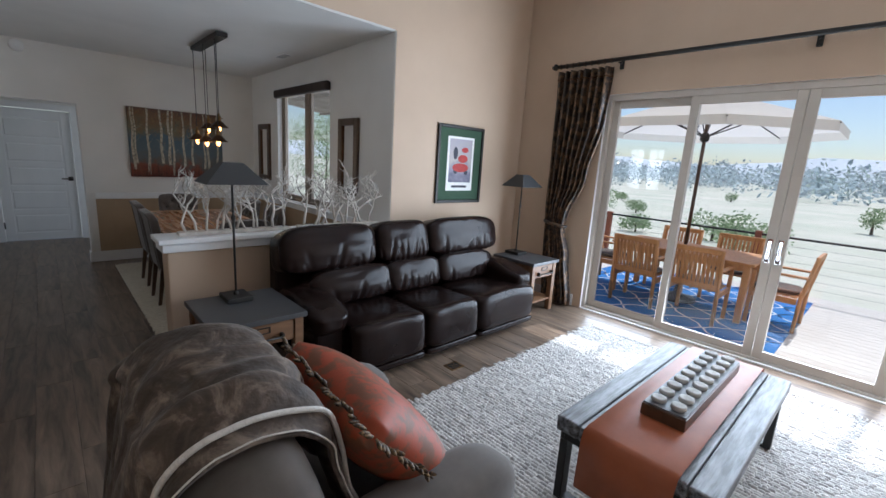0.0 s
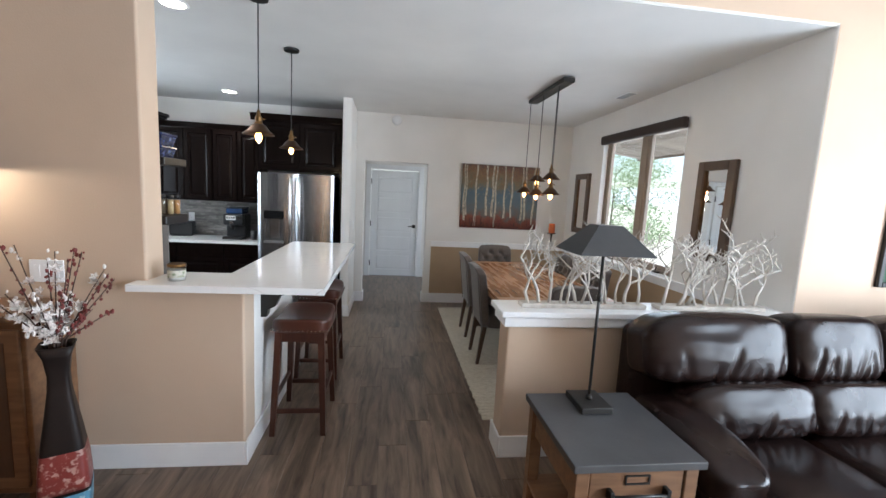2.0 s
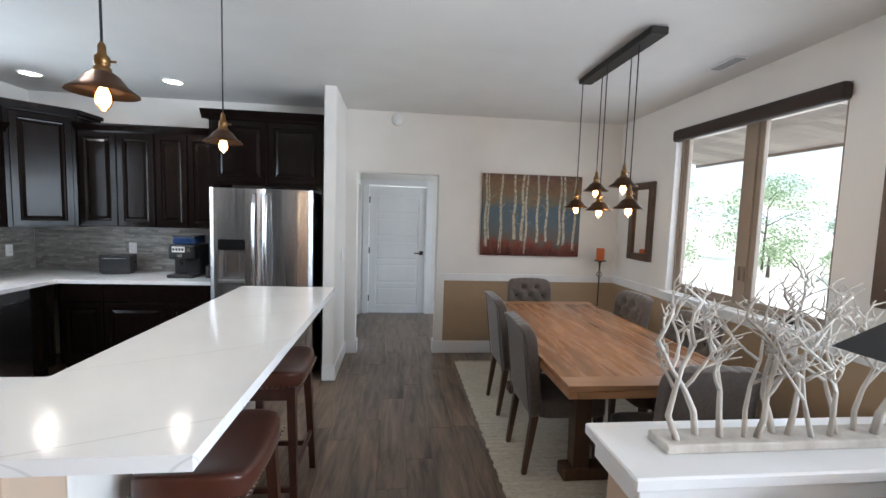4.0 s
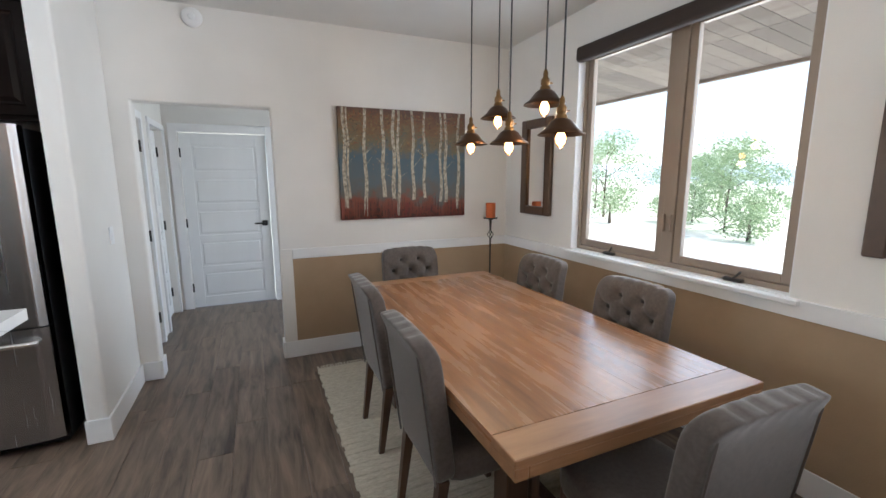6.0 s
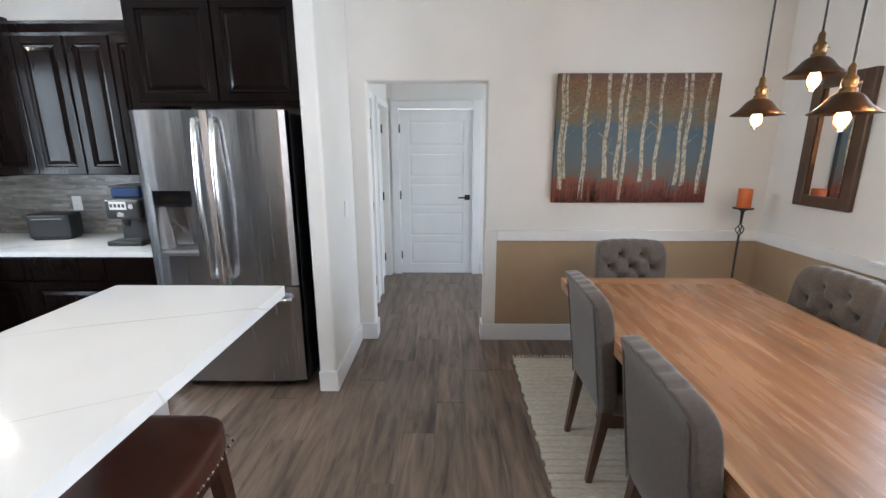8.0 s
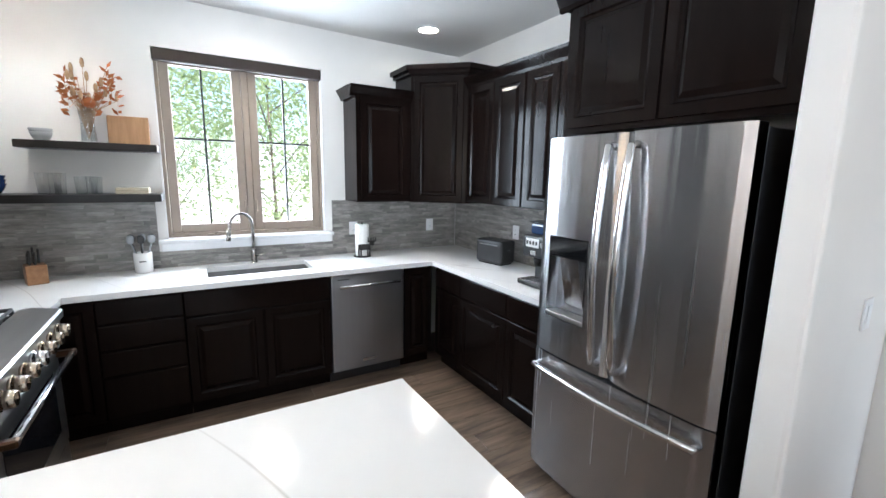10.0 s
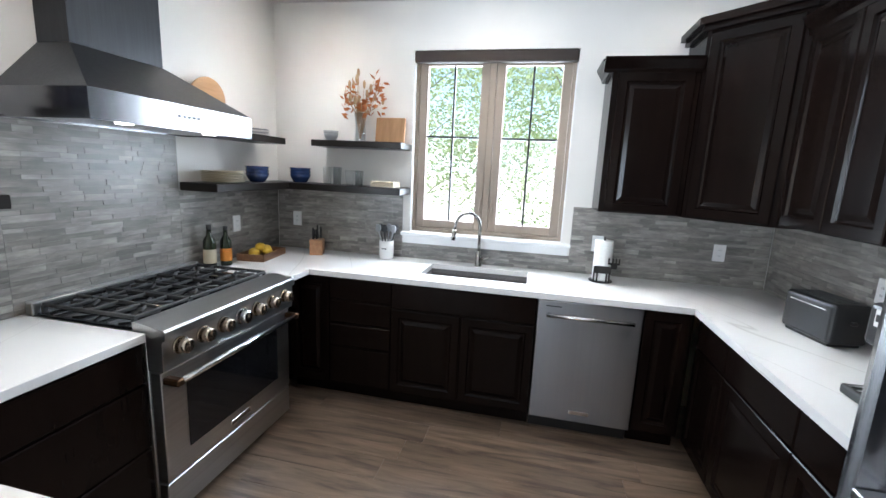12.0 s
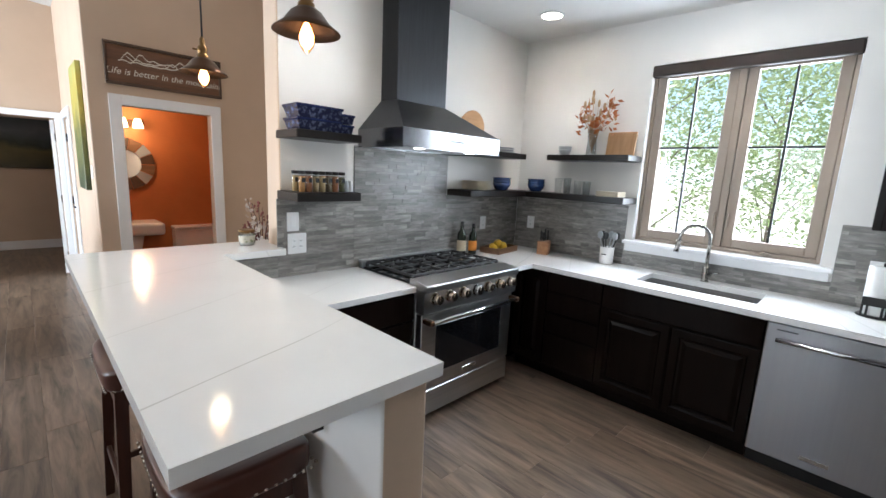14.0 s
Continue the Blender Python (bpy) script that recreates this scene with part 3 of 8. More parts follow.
baseboard("baseboard", (4.47 - BT, 4.469, 2.68, WY - BT, 0, BH))
baseboard("baseboard", (2.4075 - BT, 2.4075, KY + BT, 7.51 - BT, 0, BH))
baseboard("baseboard", (0.235, 2.409, 7.51 - BT, 7.509, 0, BH))
baseboard("baseboard", (-0.905, -0.795 + BT, 6.71 - BT, 6.709, 0, BH))
baseboard("baseboard", (-0.794, -0.795 + BT, 6.71, 7.51 - BT, 0, BH))
baseboard("baseboard", (-0.795 + BT, -0.67, 7.51 - BT, 7.509, 0, BH))
baseboard("baseboard", (-0.67, -0.67 + BT, 7.51 - BT, 7.64, 0, BH))
baseboard("baseboard", (0.235 - BT, 0.234, 7.51 - BT, 7.64, 0, BH))
baseboard("baseboard", (0.34, 2.299, 9.45 - BT, 9.449, 0, BH))
baseboard("baseboard", (-0.979, -0.98 + BT, -0.10, 1.57, 0, BH))
baseboard("baseboard", (-1.11, -0.98 + BT, 1.571, 1.57 + BT, 0, BH))
baseboard("baseboard", (-3.30, -2.03, 1.571, 1.57 + BT, 0, BH))
baseboard("baseboard", (0.03, 4.469, -1.109, -1.11 + BT, 0, BH))
baseboard("baseboard", (-2.2, 2.2, -3.599, -3.60 + BT, 0, BH))

# pony wall cap with its moulding
cap = tagged(thing("pony_wall_cap", "white painted flat cap with apron moulding on the low wall", "trim", kind="structure"))
box("cap_board", (0.40, 2.409, WY - 0.055, KY + 0.055, 0.935, 0.972), TRIM, cap, 0.005)
box("cap_apron", (0.425, 2.409, WY - 0.03, KY + 0.03, 0.871, 0.934), TRIM, cap, 0.004)

# dining wainscot: tan below a white rail
for nm, b in (("wainscot", (0.335, 2.405, 7.500, 7.5095, BH, 0.86)), ("wainscot", (2.398, 2.408, KY + 0.001, 7.500, BH, 0.86))):
    structure(nm, b, WAINSCOT, "tan painted lower wall below the chair rail", "wainscot", 0)
structure("wainscot", (0.47, 2.399, KY + 0.0005, KY + 0.008, BH, 0.868), WAINSCOT, "tan painted back of the low wall", "wainscot", 0)
structure("trim_chair_rail", (0.335, 2.39, 7.488, 7.5092, 0.861, 0.945), TRIM, "flat white chair rail", "trim", 0.003)
structure("trim_chair_rail", (2.386, 2.4078, KY + 0.001, 7.487, 0.861, 0.949), TRIM, "flat white chair rail", "trim", 0.003)
structure("trim_hall_opening", (0.236, 0.334, 7.495, 7.5093, BH, 0.945), WHITE_WALL, "white strip beside the hall opening", "trim", 0.002)


# ---- doors ----
def casing(name, normal, at, side, u0, u1, z1, w=0.09, t=0.018):
    """Flat white casing round a doorway, on one side of a wall."""
    th = thing(name, "flat white painted door casing", "door casing", kind="structure")
    lo, hi = (at, at + t) if side > 0 else (at - t, at)
    for nm, (a, b, c, d) in (("casing_leg", (u0 - w, u0, 0, z1 + w)), ("casing_leg", (u1, u1 + w, 0, z1 + w)), ("casing_head", (u0, u1, z1, z1 + w))):
        box(nm, (lo, hi, a, b, c, d) if normal == "x" else (a, b, lo, hi, c, d), TRIM, th, 0.002)
    return th


def panel_door(name, w, h, at, turn, label, handle_side=1, thick=0.04):
    """A five panel door. Local x runs along its width, its face looks to -y."""
    th = thing(name, label, "door", at, turn, kind="structure")
    bm = bmesh.new()
    st, n = 0.115, 5
    ph = (h - 0.13 * 2 - 0.075 * (n - 1)) / n
    bx(bm, 0, st, 0, thick, 0.008, h, 0.002, 1)
    bx(bm, w - st, w, 0, thick, 0.008, h, 0.002, 1)
    z = 0.13
    bx(bm, st, w - st, 0, thick, 0.008, z, 0.002, 1)
    for i in range(n):
        top = z + ph + (0.075 if i < n - 1 else 0.13)
        bx(bm, st, w - st, 0, thick, z + ph, min(top, h), 0.002, 1)
        z = top
    part("door_frame", bm, DOOR_WHITE, th)
    z = 0.13
    for i in range(n):
        pb = bmesh.new()
        bx(pb, st - 0.001, w - st + 0.001, 0.012, thick - 0.012, z - 0.001, z + ph + 0.001)
        bx(pb, st + 0.022, w - st - 0.022, 0.004, thick - 0.004, z + 0.022, z + ph - 0.022, 0.007, 1)
        part("door_panel", pb, DOOR_WHITE, th)
        z += ph + 0.075
    hx = w - 0.065 if handle_side > 0 else 0.065
    for s, y0 in ((-1, 0.0), (1, thick)):
        hb = bmesh.new()
        bx(hb, hx - 0.032, hx + 0.032, *sorted((y0, y0 + s * 0.012)), 0.955, 1.02, 0.006, 2)
        tube(hb, [(hx, y0 + s * 0.01, 0.987), (hx, y0 + s * 0.05, 0.987)], 0.011, 8)
        bx(hb, *sorted((hx + handle_side * 0.01, hx - handle_side * 0.115)), *sorted((y0 + s * 0.042, y0 + s * 0.056)), 0.979, 0.997, 0.004, 1)
        part("door_handle", hb, BLACK_METAL, th, "black lever handle")
    ox = 0.0 if handle_side > 0 else w
    for z in (0.25, h / 2, h - 0.22):
        part("hinge", tube(bmesh.new(), [(ox, -0.006, z - 0.05), (ox, -0.006, z + 0.05)], 0.011, 8), BLACK_METAL, th, "black door hinge")
    return th


casing("trim_hall_door", "y", 9.449, -1, -0.665, 0.243, 2.045)
panel_door("door_hall", 0.896, 2.035, (-0.659, 9.462, 0), 0, "closed white five-panel hall door with black lever")
casing("trim_closet_near", "x", -0.799, 1, 7.72, 8.36, 2.04, 0.06)
panel_door("door_closet", 0.63, 2.03, (-0.815, 7.725, 0), 90, "closed white panelled closet door", -1)
casing("trim_closet_far", "x", -0.799, 1, 8.70, 9.36, 2.04, 0.06)
panel_door("door_closet_far", 0.65, 2.03, (-0.865, 8.705, 0), 90, "white panelled door in the hall side wall", -1)
casing("trim_bath_door", "y", 1.571, 1, -1.925, -1.21, 2.04)
panel_door("door_bath", 0.70, 2.03, (-1.215, 1.44, 0), 265, "white bathroom door standing open inwards", 1)
casing("trim_bedroom_door", "y", -1.109, 1, -0.90, -0.08, 2.04, 0.075)
panel_door("door_bedroom", 0.80, 2.03, (-0.895, -1.24, 0), 262, "white bedroom door standing open inwards", 1)
casing("trim_gallery_door", "x", -0.979, 1, -0.98, -0.20, 2.04)
panel_door("door_gallery", 0.77, 2.03, (-1.00, -0.975, 0), 90, "closed white panelled door", 1)


# ---- kitchen: cabinets ----
def raised_front(bm, x0, x1, z0, z1, y=0.0, rail=0.055, raised=True):
    """A frame and panel front facing -y, 20 mm thick, with a raised middle."""
    t = 0.02
    r = min(rail, (z1 - z0) * 0.3, (x1 - x0) * 0.3)
    if not raised or z1 - z0 < 0.14:
        loops = [(0, 0.0), (0, -t + 0.005), (0.002, -t + 0.002), (0.006, -t)]
    else:
        loops = [(0, 0.0), (0, -t + 0.004), (0.004, -t), (r - 0.004, -t), (r + 0.004, -t * 0.5), (r + 0.016, -t * 0.42), (r + 0.040, -t * 0.92)]
    rings = [[bm.verts.new(v) for v in ((x0 + d, y + q, z0 + d), (x1 - d, y + q, z0 + d), (x1 - d, y + q, z1 - d), (x0 + d, y + q, z1 - d))] for d, q in loops]
    for a, b in zip(rings, rings[1:]):
        for i in range(4):
            bm.faces.new((a[i], a[(i + 1) % 4], b[(i + 1) % 4], b[i]))
    bm.faces.new(rings[-1])
    bm.faces.new(rings[0][::-1])


def cabinet(name, w, d, z0, z1, at, turn, fronts, label, toe=True, crown=False, group=""):
    """Local x along the width, the front at y = 0 facing -y, the back at y = d."""
    th = thing(name, label, "cabinet", at, turn, group)
    body = bmesh.new()
    if toe:
        bx(body, 0.001, w - 0.001, 0.0, d, z0 + 0.10, z1, 0.001, 1)
        bx(body, 0.001, w - 0.001, 0.065, d, z0, z0 + 0.10)
    else:
        bx(body, 0.001, w - 0.001, 0.0, d, z0, z1, 0.001, 1)
    part("body", body, CABINET, th)
    for nm, x0, x1, a, b in fronts:
        bm = bmesh.new()
        raised_front(bm, x0 + 0.002, x1 - 0.002, a, b, raised=nm != "drawer_plain")
        part("drawer_front" if nm.startswith("drawer") else "door", bm, CABINET, th)
    if crown:
        cb = bmesh.new()
        l, r = crown
        prof = [(0.0, z1 - 0.02), (-0.022, z1 - 0.02), (-0.026, z1), (-0.055, z1 + 0.045), (-0.062, z1 + 0.062), (0.0, z1 + 0.062)]
        profile_run(cb, prof, "x", -0.055 if l else 0, w + 0.055 if r else w)
        for side, x in ((l, 0), (r, w)):
            if side:
                s = -1 if x == 0 else 1
                pts = [(x, z1 - 0.02), (x + s * 0.022, z1 - 0.02), (x + s * 0.026, z1), (x + s * 0.055, z1 + 0.045), (x + s * 0.062, z1 + 0.062), (x, z1 + 0.062)]
                profile_run(cb, pts, "y", 0.001, d)
        part("crown_moulding", cb, CABINET, th)
    return th


CT, CB = 0.912, 0.876       # counter top and underside
BX = -3.357                 # faces of the units under the window
lab = "espresso-stained wooden base cabinet under white counter"
cabinet("base_cabinet", 0.30, 0.60, 0, CB, (BX - 0.02, 4.36, 0), 90, [("door", 0.0, 0.30, 0.115, 0.862)], lab + " beside the range")
cabinet("drawer_cabinet", 0.44, 0.60, 0, CB, (BX - 0.02, 4.66, 0), 90,
        [("drawer_plain", 0, 0.44, 0.72, 0.862), ("drawer_plain", 0, 0.44, 0.555, 0.71), ("drawer_plain", 0, 0.44, 0.39, 0.545), ("drawer_plain", 0, 0.44, 0.115, 0.38)],
        "espresso-stained four-drawer base cabinet under white counter")
cabinet("sink_cabinet", 0.93, 0.60, 0, CB, (BX - 0.02, 5.10, 0), 90,
        [("drawer_plain", 0, 0.93, 0.70, 0.862), ("door", 0, 0.463, 0.115, 0.69), ("door", 0.467, 0.93, 0.115, 0.69)],
        "espresso-stained two-door sink cabinet under the window")
cabinet("base_cabinet", 0.265, 0.60, 0, CB, (BX - 0.02, 6.635, 0), 90, [("door", 0, 0.25, 0.115, 0.862)], lab + " beside the dishwasher")
FY = 6.905
cabinet("base_cabinet", 0.40, 0.60, 0, CB, (BX + 0.005, FY + 0.02, 0), 0, [("drawer_plain", 0.03, 0.40, 0.70, 0.862), ("door", 0.03, 0.40, 0.115, 0.69)], lab + ", drawer over door")
cabinet("base_cabinet", 0.56, 0.585, 0, CB, (BX + 0.406, FY + 0.02, 0), 0, [("drawer_plain", 0, 0.56, 0.70, 0.862), ("door", 0, 0.56, 0.115, 0.69)], lab + ", wide drawer over door")
cabinet("base_cabinet", 0.45, 0.585, 0, CB, (BX + 0.967, FY + 0.02, 0), 0, [("drawer_plain", 0, 0.45, 0.70, 0.862), ("door", 0, 0.45, 0.115, 0.69)], lab + " beside the refrigerator")
cabinet("drawer_cabinet", 0.88, 0.59, 0, CB, (-1.252, 4.48, 0), 180,
        [("drawer_plain", 0, 0.88, 0.70, 0.862), ("drawer_plain", 0, 0.88, 0.415, 0.69), ("drawer_plain", 0, 0.88, 0.115, 0.405)],
        "espresso-stained three-drawer base cabinet beside the range")
cabinet("base_cabinet", 0.86, 0.45, 0, CB, (-3.07, 4.33, 0), 180, [], "blind corner base cabinet beside the range")

UL = "espresso-stained upper wall cabinet with raised-panel doors"
cabinet("wall_cabinet", 0.484, 0.31, 1.39, 2.24, (-3.672, 6.355, 0), 90, [("door", 0.03, 0.455, 1.395, 2.225)], "espresso-stained single-door wall cabinet beside the window", False, (True, False))
cabinet("wall_cabinet", 0.71, 0.31, 1.40, 2.33, (-3.328, 7.198, 0), 0, [("door", 0.02, 0.36, 1.405, 2.315), ("door", 0.365, 0.705, 1.405, 2.315)], UL, False, (False, False))
cabinet("wall_cabinet", 0.615, 0.31, 1.40, 2.33, (-2.616, 7.198, 0), 0, [("door", 0.006, 0.305, 1.405, 2.315), ("door", 0.31, 0.61, 1.405, 2.315)], UL + " beside the refrigerator", False, (False, False))
fcab = cabinet("refrigerator_cabinet", 1.06, 0.61, 1.835, 2.46, (-1.985, 6.898, 0), 0, [("door", 0.03, 0.53, 1.86, 2.435), ("door", 0.535, 1.035, 1.86, 2.435)],
        "espresso-stained two-door cabinet above the refrigerator", False, (True, False))
corner = thing("corner_cabinet", "tall diagonal espresso-stained corner wall cabinet", "cabinet")
plan = [(-3.982, 6.842), (-3.672, 6.842), (-3.330, 7.19), (-3.330, 7.508), (-3.982, 7.508)]
part("body", profile_run(bmesh.new(), plan, "z", 1.385, 2.44), CABINET, corner)
dx, dy = -3.330 + 3.672, 7.19 - 6.842
dl = math.hypot(dx, dy)
fb = bmesh.new()
raised_front(fb, 0.03, dl - 0.03, 1.395, 2.425)
bmesh.ops.transform(fb, matrix=pose(-3.672, 6.842, 0, 0, 0, math.degrees(math.atan2(dy, dx))), verts=fb.verts[:])
part("door", fb, CABINET, corner)
cr = bmesh.new()
profile_run(cr, [(-3.982, 6.814), (-3.66, 6.814), (-3.302, 7.18), (-3.302, 7.508), (-3.982, 7.508)], "z", 2.44, 2.468)
profile_run(cr, [(-3.982, 6.786), (-3.645, 6.786), (-3.274, 7.17), (-3.274, 7.508), (-3.982, 7.508)], "z", 2.468, 2.508)
part("crown_moulding", cr, CABINET, corner)
part("end_panel", bx(bmesh.new(), 1.04, 1.078, -0.05, 0.61, 0, 1.834, 0.002, 1), CABINET, fcab)

# ---- counters ----
ctop = bmesh.new()
SX0, SX1, SY0, SY1 = -3.85, -3.515, 5.25, 5.955
for b in ((-3.983, -3.332, 4.53, SY0), (-3.983, SX0, SY0, SY1), (SX1, -3.332, SY0, SY1), (-3.983, -3.332, SY1, 7.508), (-3.332, -1.935, 6.88, 7.508), (-3.983, -3.062, KY + 0.001, 4.53)):
    bx(ctop, *b, CB, CT)
bmesh.ops.remove_doubles(ctop, verts=ctop.verts[:], dist=0.0005)
tagged(put("countertop", ctop, QUARTZ), "white quartz countertop running round the kitchen corner", "countertop")
tagged(put("countertop", bx(bmesh.new(), -2.128, -1.2405, KY + 0.001, 4.515, CB, CT, 0.003, 1), QUARTZ), "white quartz countertop between the range and the bar", "countertop")
bar = bmesh.new()
profile_run(bar, [(-1.592, 3.687), (-1.645, 3.687), (-1.645, 3.585), (-0.635, 3.585), (-0.635, 5.617), (-1.246, 5.617), (-1.246, 3.95), (-1.592, 3.95)], "z", 1.062, 1.100)
bb0 = thing("breakfast_bar", "raised breakfast bar of white veined quartz on brackets", "bar counter")
part("slab", bar, QUARTZ, bb0, "white veined quartz slab")
for y in (4.03, 5.25):
    cbm = bmesh.new()
    profile_run(cbm, [(-1.089, 1.061), (-0.80, 1.061), (-0.80, 1.03), (-0.86, 1.015), (-0.90, 0.965), (-0.97, 0.95), (-1.0, 0.88), (-1.045, 0.86), (-1.055, 0.81), (-1.089, 0.81)], "y", y - 0.035, y + 0.035)
    part("bracket", cbm, BLACK_METAL, bb0, "black scrolled bracket")

# sink and tap
sk = thing("sink", "dark composite undermount sink let into the counter", "sink")
sb = bmesh.new()
for b in ((SX0 - 0.02, SX0, SY0 - 0.02, SY1 + 0.02, 0.68, CB - 0.001), (SX1, SX1 + 0.02, SY0 - 0.02, SY1 + 0.02, 0.68, CB - 0.001), (SX0, SX1, SY0 - 0.02, SY0, 0.68, CB - 0.001),
          (SX0, SX1, SY1, SY1 + 0.02, 0.68, CB - 0.001), (SX0, SX1, SY0, SY1, 0.68, 0.70)):
    bx(sb, *b)
part("basin", sb, DARK_STEEL, sk)
part("drain", lathe(bmesh.new(), [(0.045, 0), (0.045, 0.004), (0.03, 0.005)], 20, (-3.68, 5.6, 0.70)), CHROME, sk)
tap = thing("faucet", "brushed nickel gooseneck kitchen faucet behind the sink", "faucet", (-3.905, 5.585, CT))
part("base", lathe(bmesh.new(), [(0.028, 0), (0.028, 0.006), (0.022, 0.012), (0.021, 0.10), (0.016, 0.115)], 18), NICKEL, tap)
arc = [(0, 0, 0.11), (0, 0, 0.29)] + [(0.045 * (1 - math.cos(a)), -0.085 * (1 - math.cos(a)), 0.29 + 0.105 * math.sin(a)) for a in (math.pi * k / 10 for k in range(1, 10))] + [(0.091, -0.172, 0.265)]
part("spout", tube(bmesh.new(), arc, 0.012, 12), NICKEL, tap)
part("spray_head", tube(bmesh.new(), [(0.091, -0.172, 0.275), (0.095, -0.180, 0.195)], [0.014, 0.018], 12), NICKEL, tap)
part("lever", tube(bmesh.new(), [(0, 0.018, 0.06), (0.01, 0.05, 0.062), (0.02, 0.085, 0.075)], [0.010, 0.008, 0.006], 10), NICKEL, tap)

# ---- dishwasher ----
dw = thing("dishwasher", "stainless steel built-in dishwasher with bar handle", "dishwasher", (BX, 6.032, 0), 90)
box("body", (0.004, 0.596, 0.03, 0.58, 0.10, 0.872), DARK_STEEL, dw)
box("door", (0.003, 0.597, -0.005, 0.029, 0.105, 0.866), STEEL_DOOR, dw, 0.006, "brushed stainless door", 2)
box("toe_kick", (0.004, 0.596, 0.07, 0.56, 0.0, 0.10), BLACK_PLASTIC, dw)
hb = tube(bmesh.new(), [(0.055, -0.045, 0.785), (0.545, -0.045, 0.785)], 0.012, 12)
for x in (0.07, 0.53):
    tube(hb, [(x, -0.045, 0.785), (x, -0.004, 0.785)], 0.008, 8)
part("handle", hb, CHROME, dw, "round steel bar handle")
box("badge", (0.24, 0.36, -0.008, -0.005, 0.155, 0.18), CHROME, dw, 0.001, "small rectangular metal badge")
box("badge", (0.05, 0.14, -0.007, -0.005, 0.83, 0.836), DARK_STEEL, dw, 0.0)

# ---- range ----
rg = thing("range", "wide stainless gas range with six knobs and black oven window", "range", (-2.138, 4.53, 0), 180)
W = 0.914
rb = bmesh.new()
bx(rb, 0.0, W, 0.03, 0.645, 0.09, 0.905, 0.003, 1)
part("body", rb, STEEL_H, rg)
for x in (0.05, W - 0.05):
    for y in (0.08, 0.58):
        part("foot", tube(bmesh.new(), [(x, y, 0.0), (x, y, 0.09)], 0.018, 10), BLACK_METAL, rg)
box("cooktop", (0.012, W - 0.012, 0.0905, 0.60, 0.9055, 0.918), BLACK_GLASS, rg, 0.003)
ctl = bmesh.new()
profile_run(ctl, [(0.0295, 0.745), (-0.044, 0.748), (-0.046, 0.875), (-0.062, 0.884), (-0.064, 0.918), (-0.056, 0.926), (0.06, 0.944), (0.09, 0.944), (0.09, 0.9055), (0.0295, 0.9055)], "x", 0.0, W)
part("control_panel", ctl, STEEL_H, rg, "stainless control panel with sloping front ledge")
for i, x in enumerate((0.085, 0.21, 0.335, 0.457, 0.58, 0.705, 0.83)):
    kb = bmesh.new()
    r = 0.034 if i != 3 else 0.036
    tube(kb, [(x, -0.045, 0.835), (x, -0.056, 0.835)], r + 0.004, 20)
    tube(kb, [(x, -0.056, 0.835), (x, -0.092, 0.835), (x, -0.096, 0.835)], [r, r * 0.9, r * 0.8], 20)
    bx(kb, x - 0.004, x + 0.004, -0.101, -0.094, 0.835, 0.835 + r * 0.8, 0.001, 1)
    part("knob", kb, KNOB if i != 3 else CHROME, rg, "warm nickel control knob" if i != 3 else "polished centre knob")
od = bx(bmesh.new(), 0.006, W - 0.006, -0.022, 0.029, 0.235, 0.735, 0.003, 1)
door = part("oven_door", od, STEEL_H, rg)
box("oven_window", (0.128, W - 0.128, -0.025, -0.0215, 0.333, 0.647), BLACK_GLASS, door, 0.002, "black glass oven window")
oh = tube(bmesh.new(), [(0.035, -0.085, 0.70), (W - 0.035, -0.085, 0.70)], 0.014, 12)
part("oven_handle", oh, CHROME, door, "long round steel handle")
for x in (0.03, W - 0.03):
    box("handle_end", (x - 0.018, x + 0.018, -0.10, -0.02, 0.684, 0.716), BRONZE, door, 0.006)
box("badge", (0.39, 0.53, -0.026, -0.022, 0.27, 0.295), CHROME, door, 0.001, "small rectangular metal badge")
box("drawer", (0.006, W - 0.006, -0.018, 0.029, 0.06, 0.225), STEEL_H, rg, 0.004, "plain stainless lower panel")
bk = bmesh.new()
bx(bk, 0.0, W, 0.602, 0.645, 0.906, 0.965, 0.004, 1)
back = part("back_trim", bk, STEEL_H, rg)
for k in range(6):
    x = 0.06 + k * 0.14
    box("vent_slot", (x, x + 0.10, 0.5995, 0.6025, 0.93, 0.945), BLACK_METAL, back, 0)
for k in range(3):
    x0 = 0.03 + k * 0.286
    gb = bmesh.new()
    for x in (x0, x0 + 0.135, x0 + 0.27):
        bx(gb, x - 0.006, x + 0.006, 0.105, 0.585, 0.945, 0.962, 0.003, 1)
    for y in (0.11, 0.225, 0.345, 0.46, 0.58):
        bx(gb, x0, x0 + 0.27, y - 0.006, y + 0.006, 0.945, 0.960, 0.003, 1)
    for y in (0.20, 0.45):
        for a in range(4):
            an = math.pi / 4 + a * math.pi / 2
            c = Vector((x0 + 0.135, y, 0.953))
            tube(gb, [c + Vector((0.03 * math.cos(an), 0.03 * math.sin(an), 0.004)), c + Vector((0.115 * math.cos(an), 0.085 * math.sin(an), 0))], 0.007, 6)
    for x in (x0, x0 + 0.27):
        for y in (0.11, 0.58):
            bx(gb, x - 0.008, x + 0.008, y - 0.008, y + 0.008, 0.917, 0.95)
    part("grate", gb, CAST_IRON, rg, "black cast-iron burner grate")
    for y in (0.20, 0.45):
        part("burner", lathe(bmesh.new(), [(0.055, 0), (0.055, 0.008), (0.04, 0.012), (0.038, 0.02), (0.01, 0.022)], 20, (x0 + 0.135, y, 0.918)), CAST_IRON, rg)

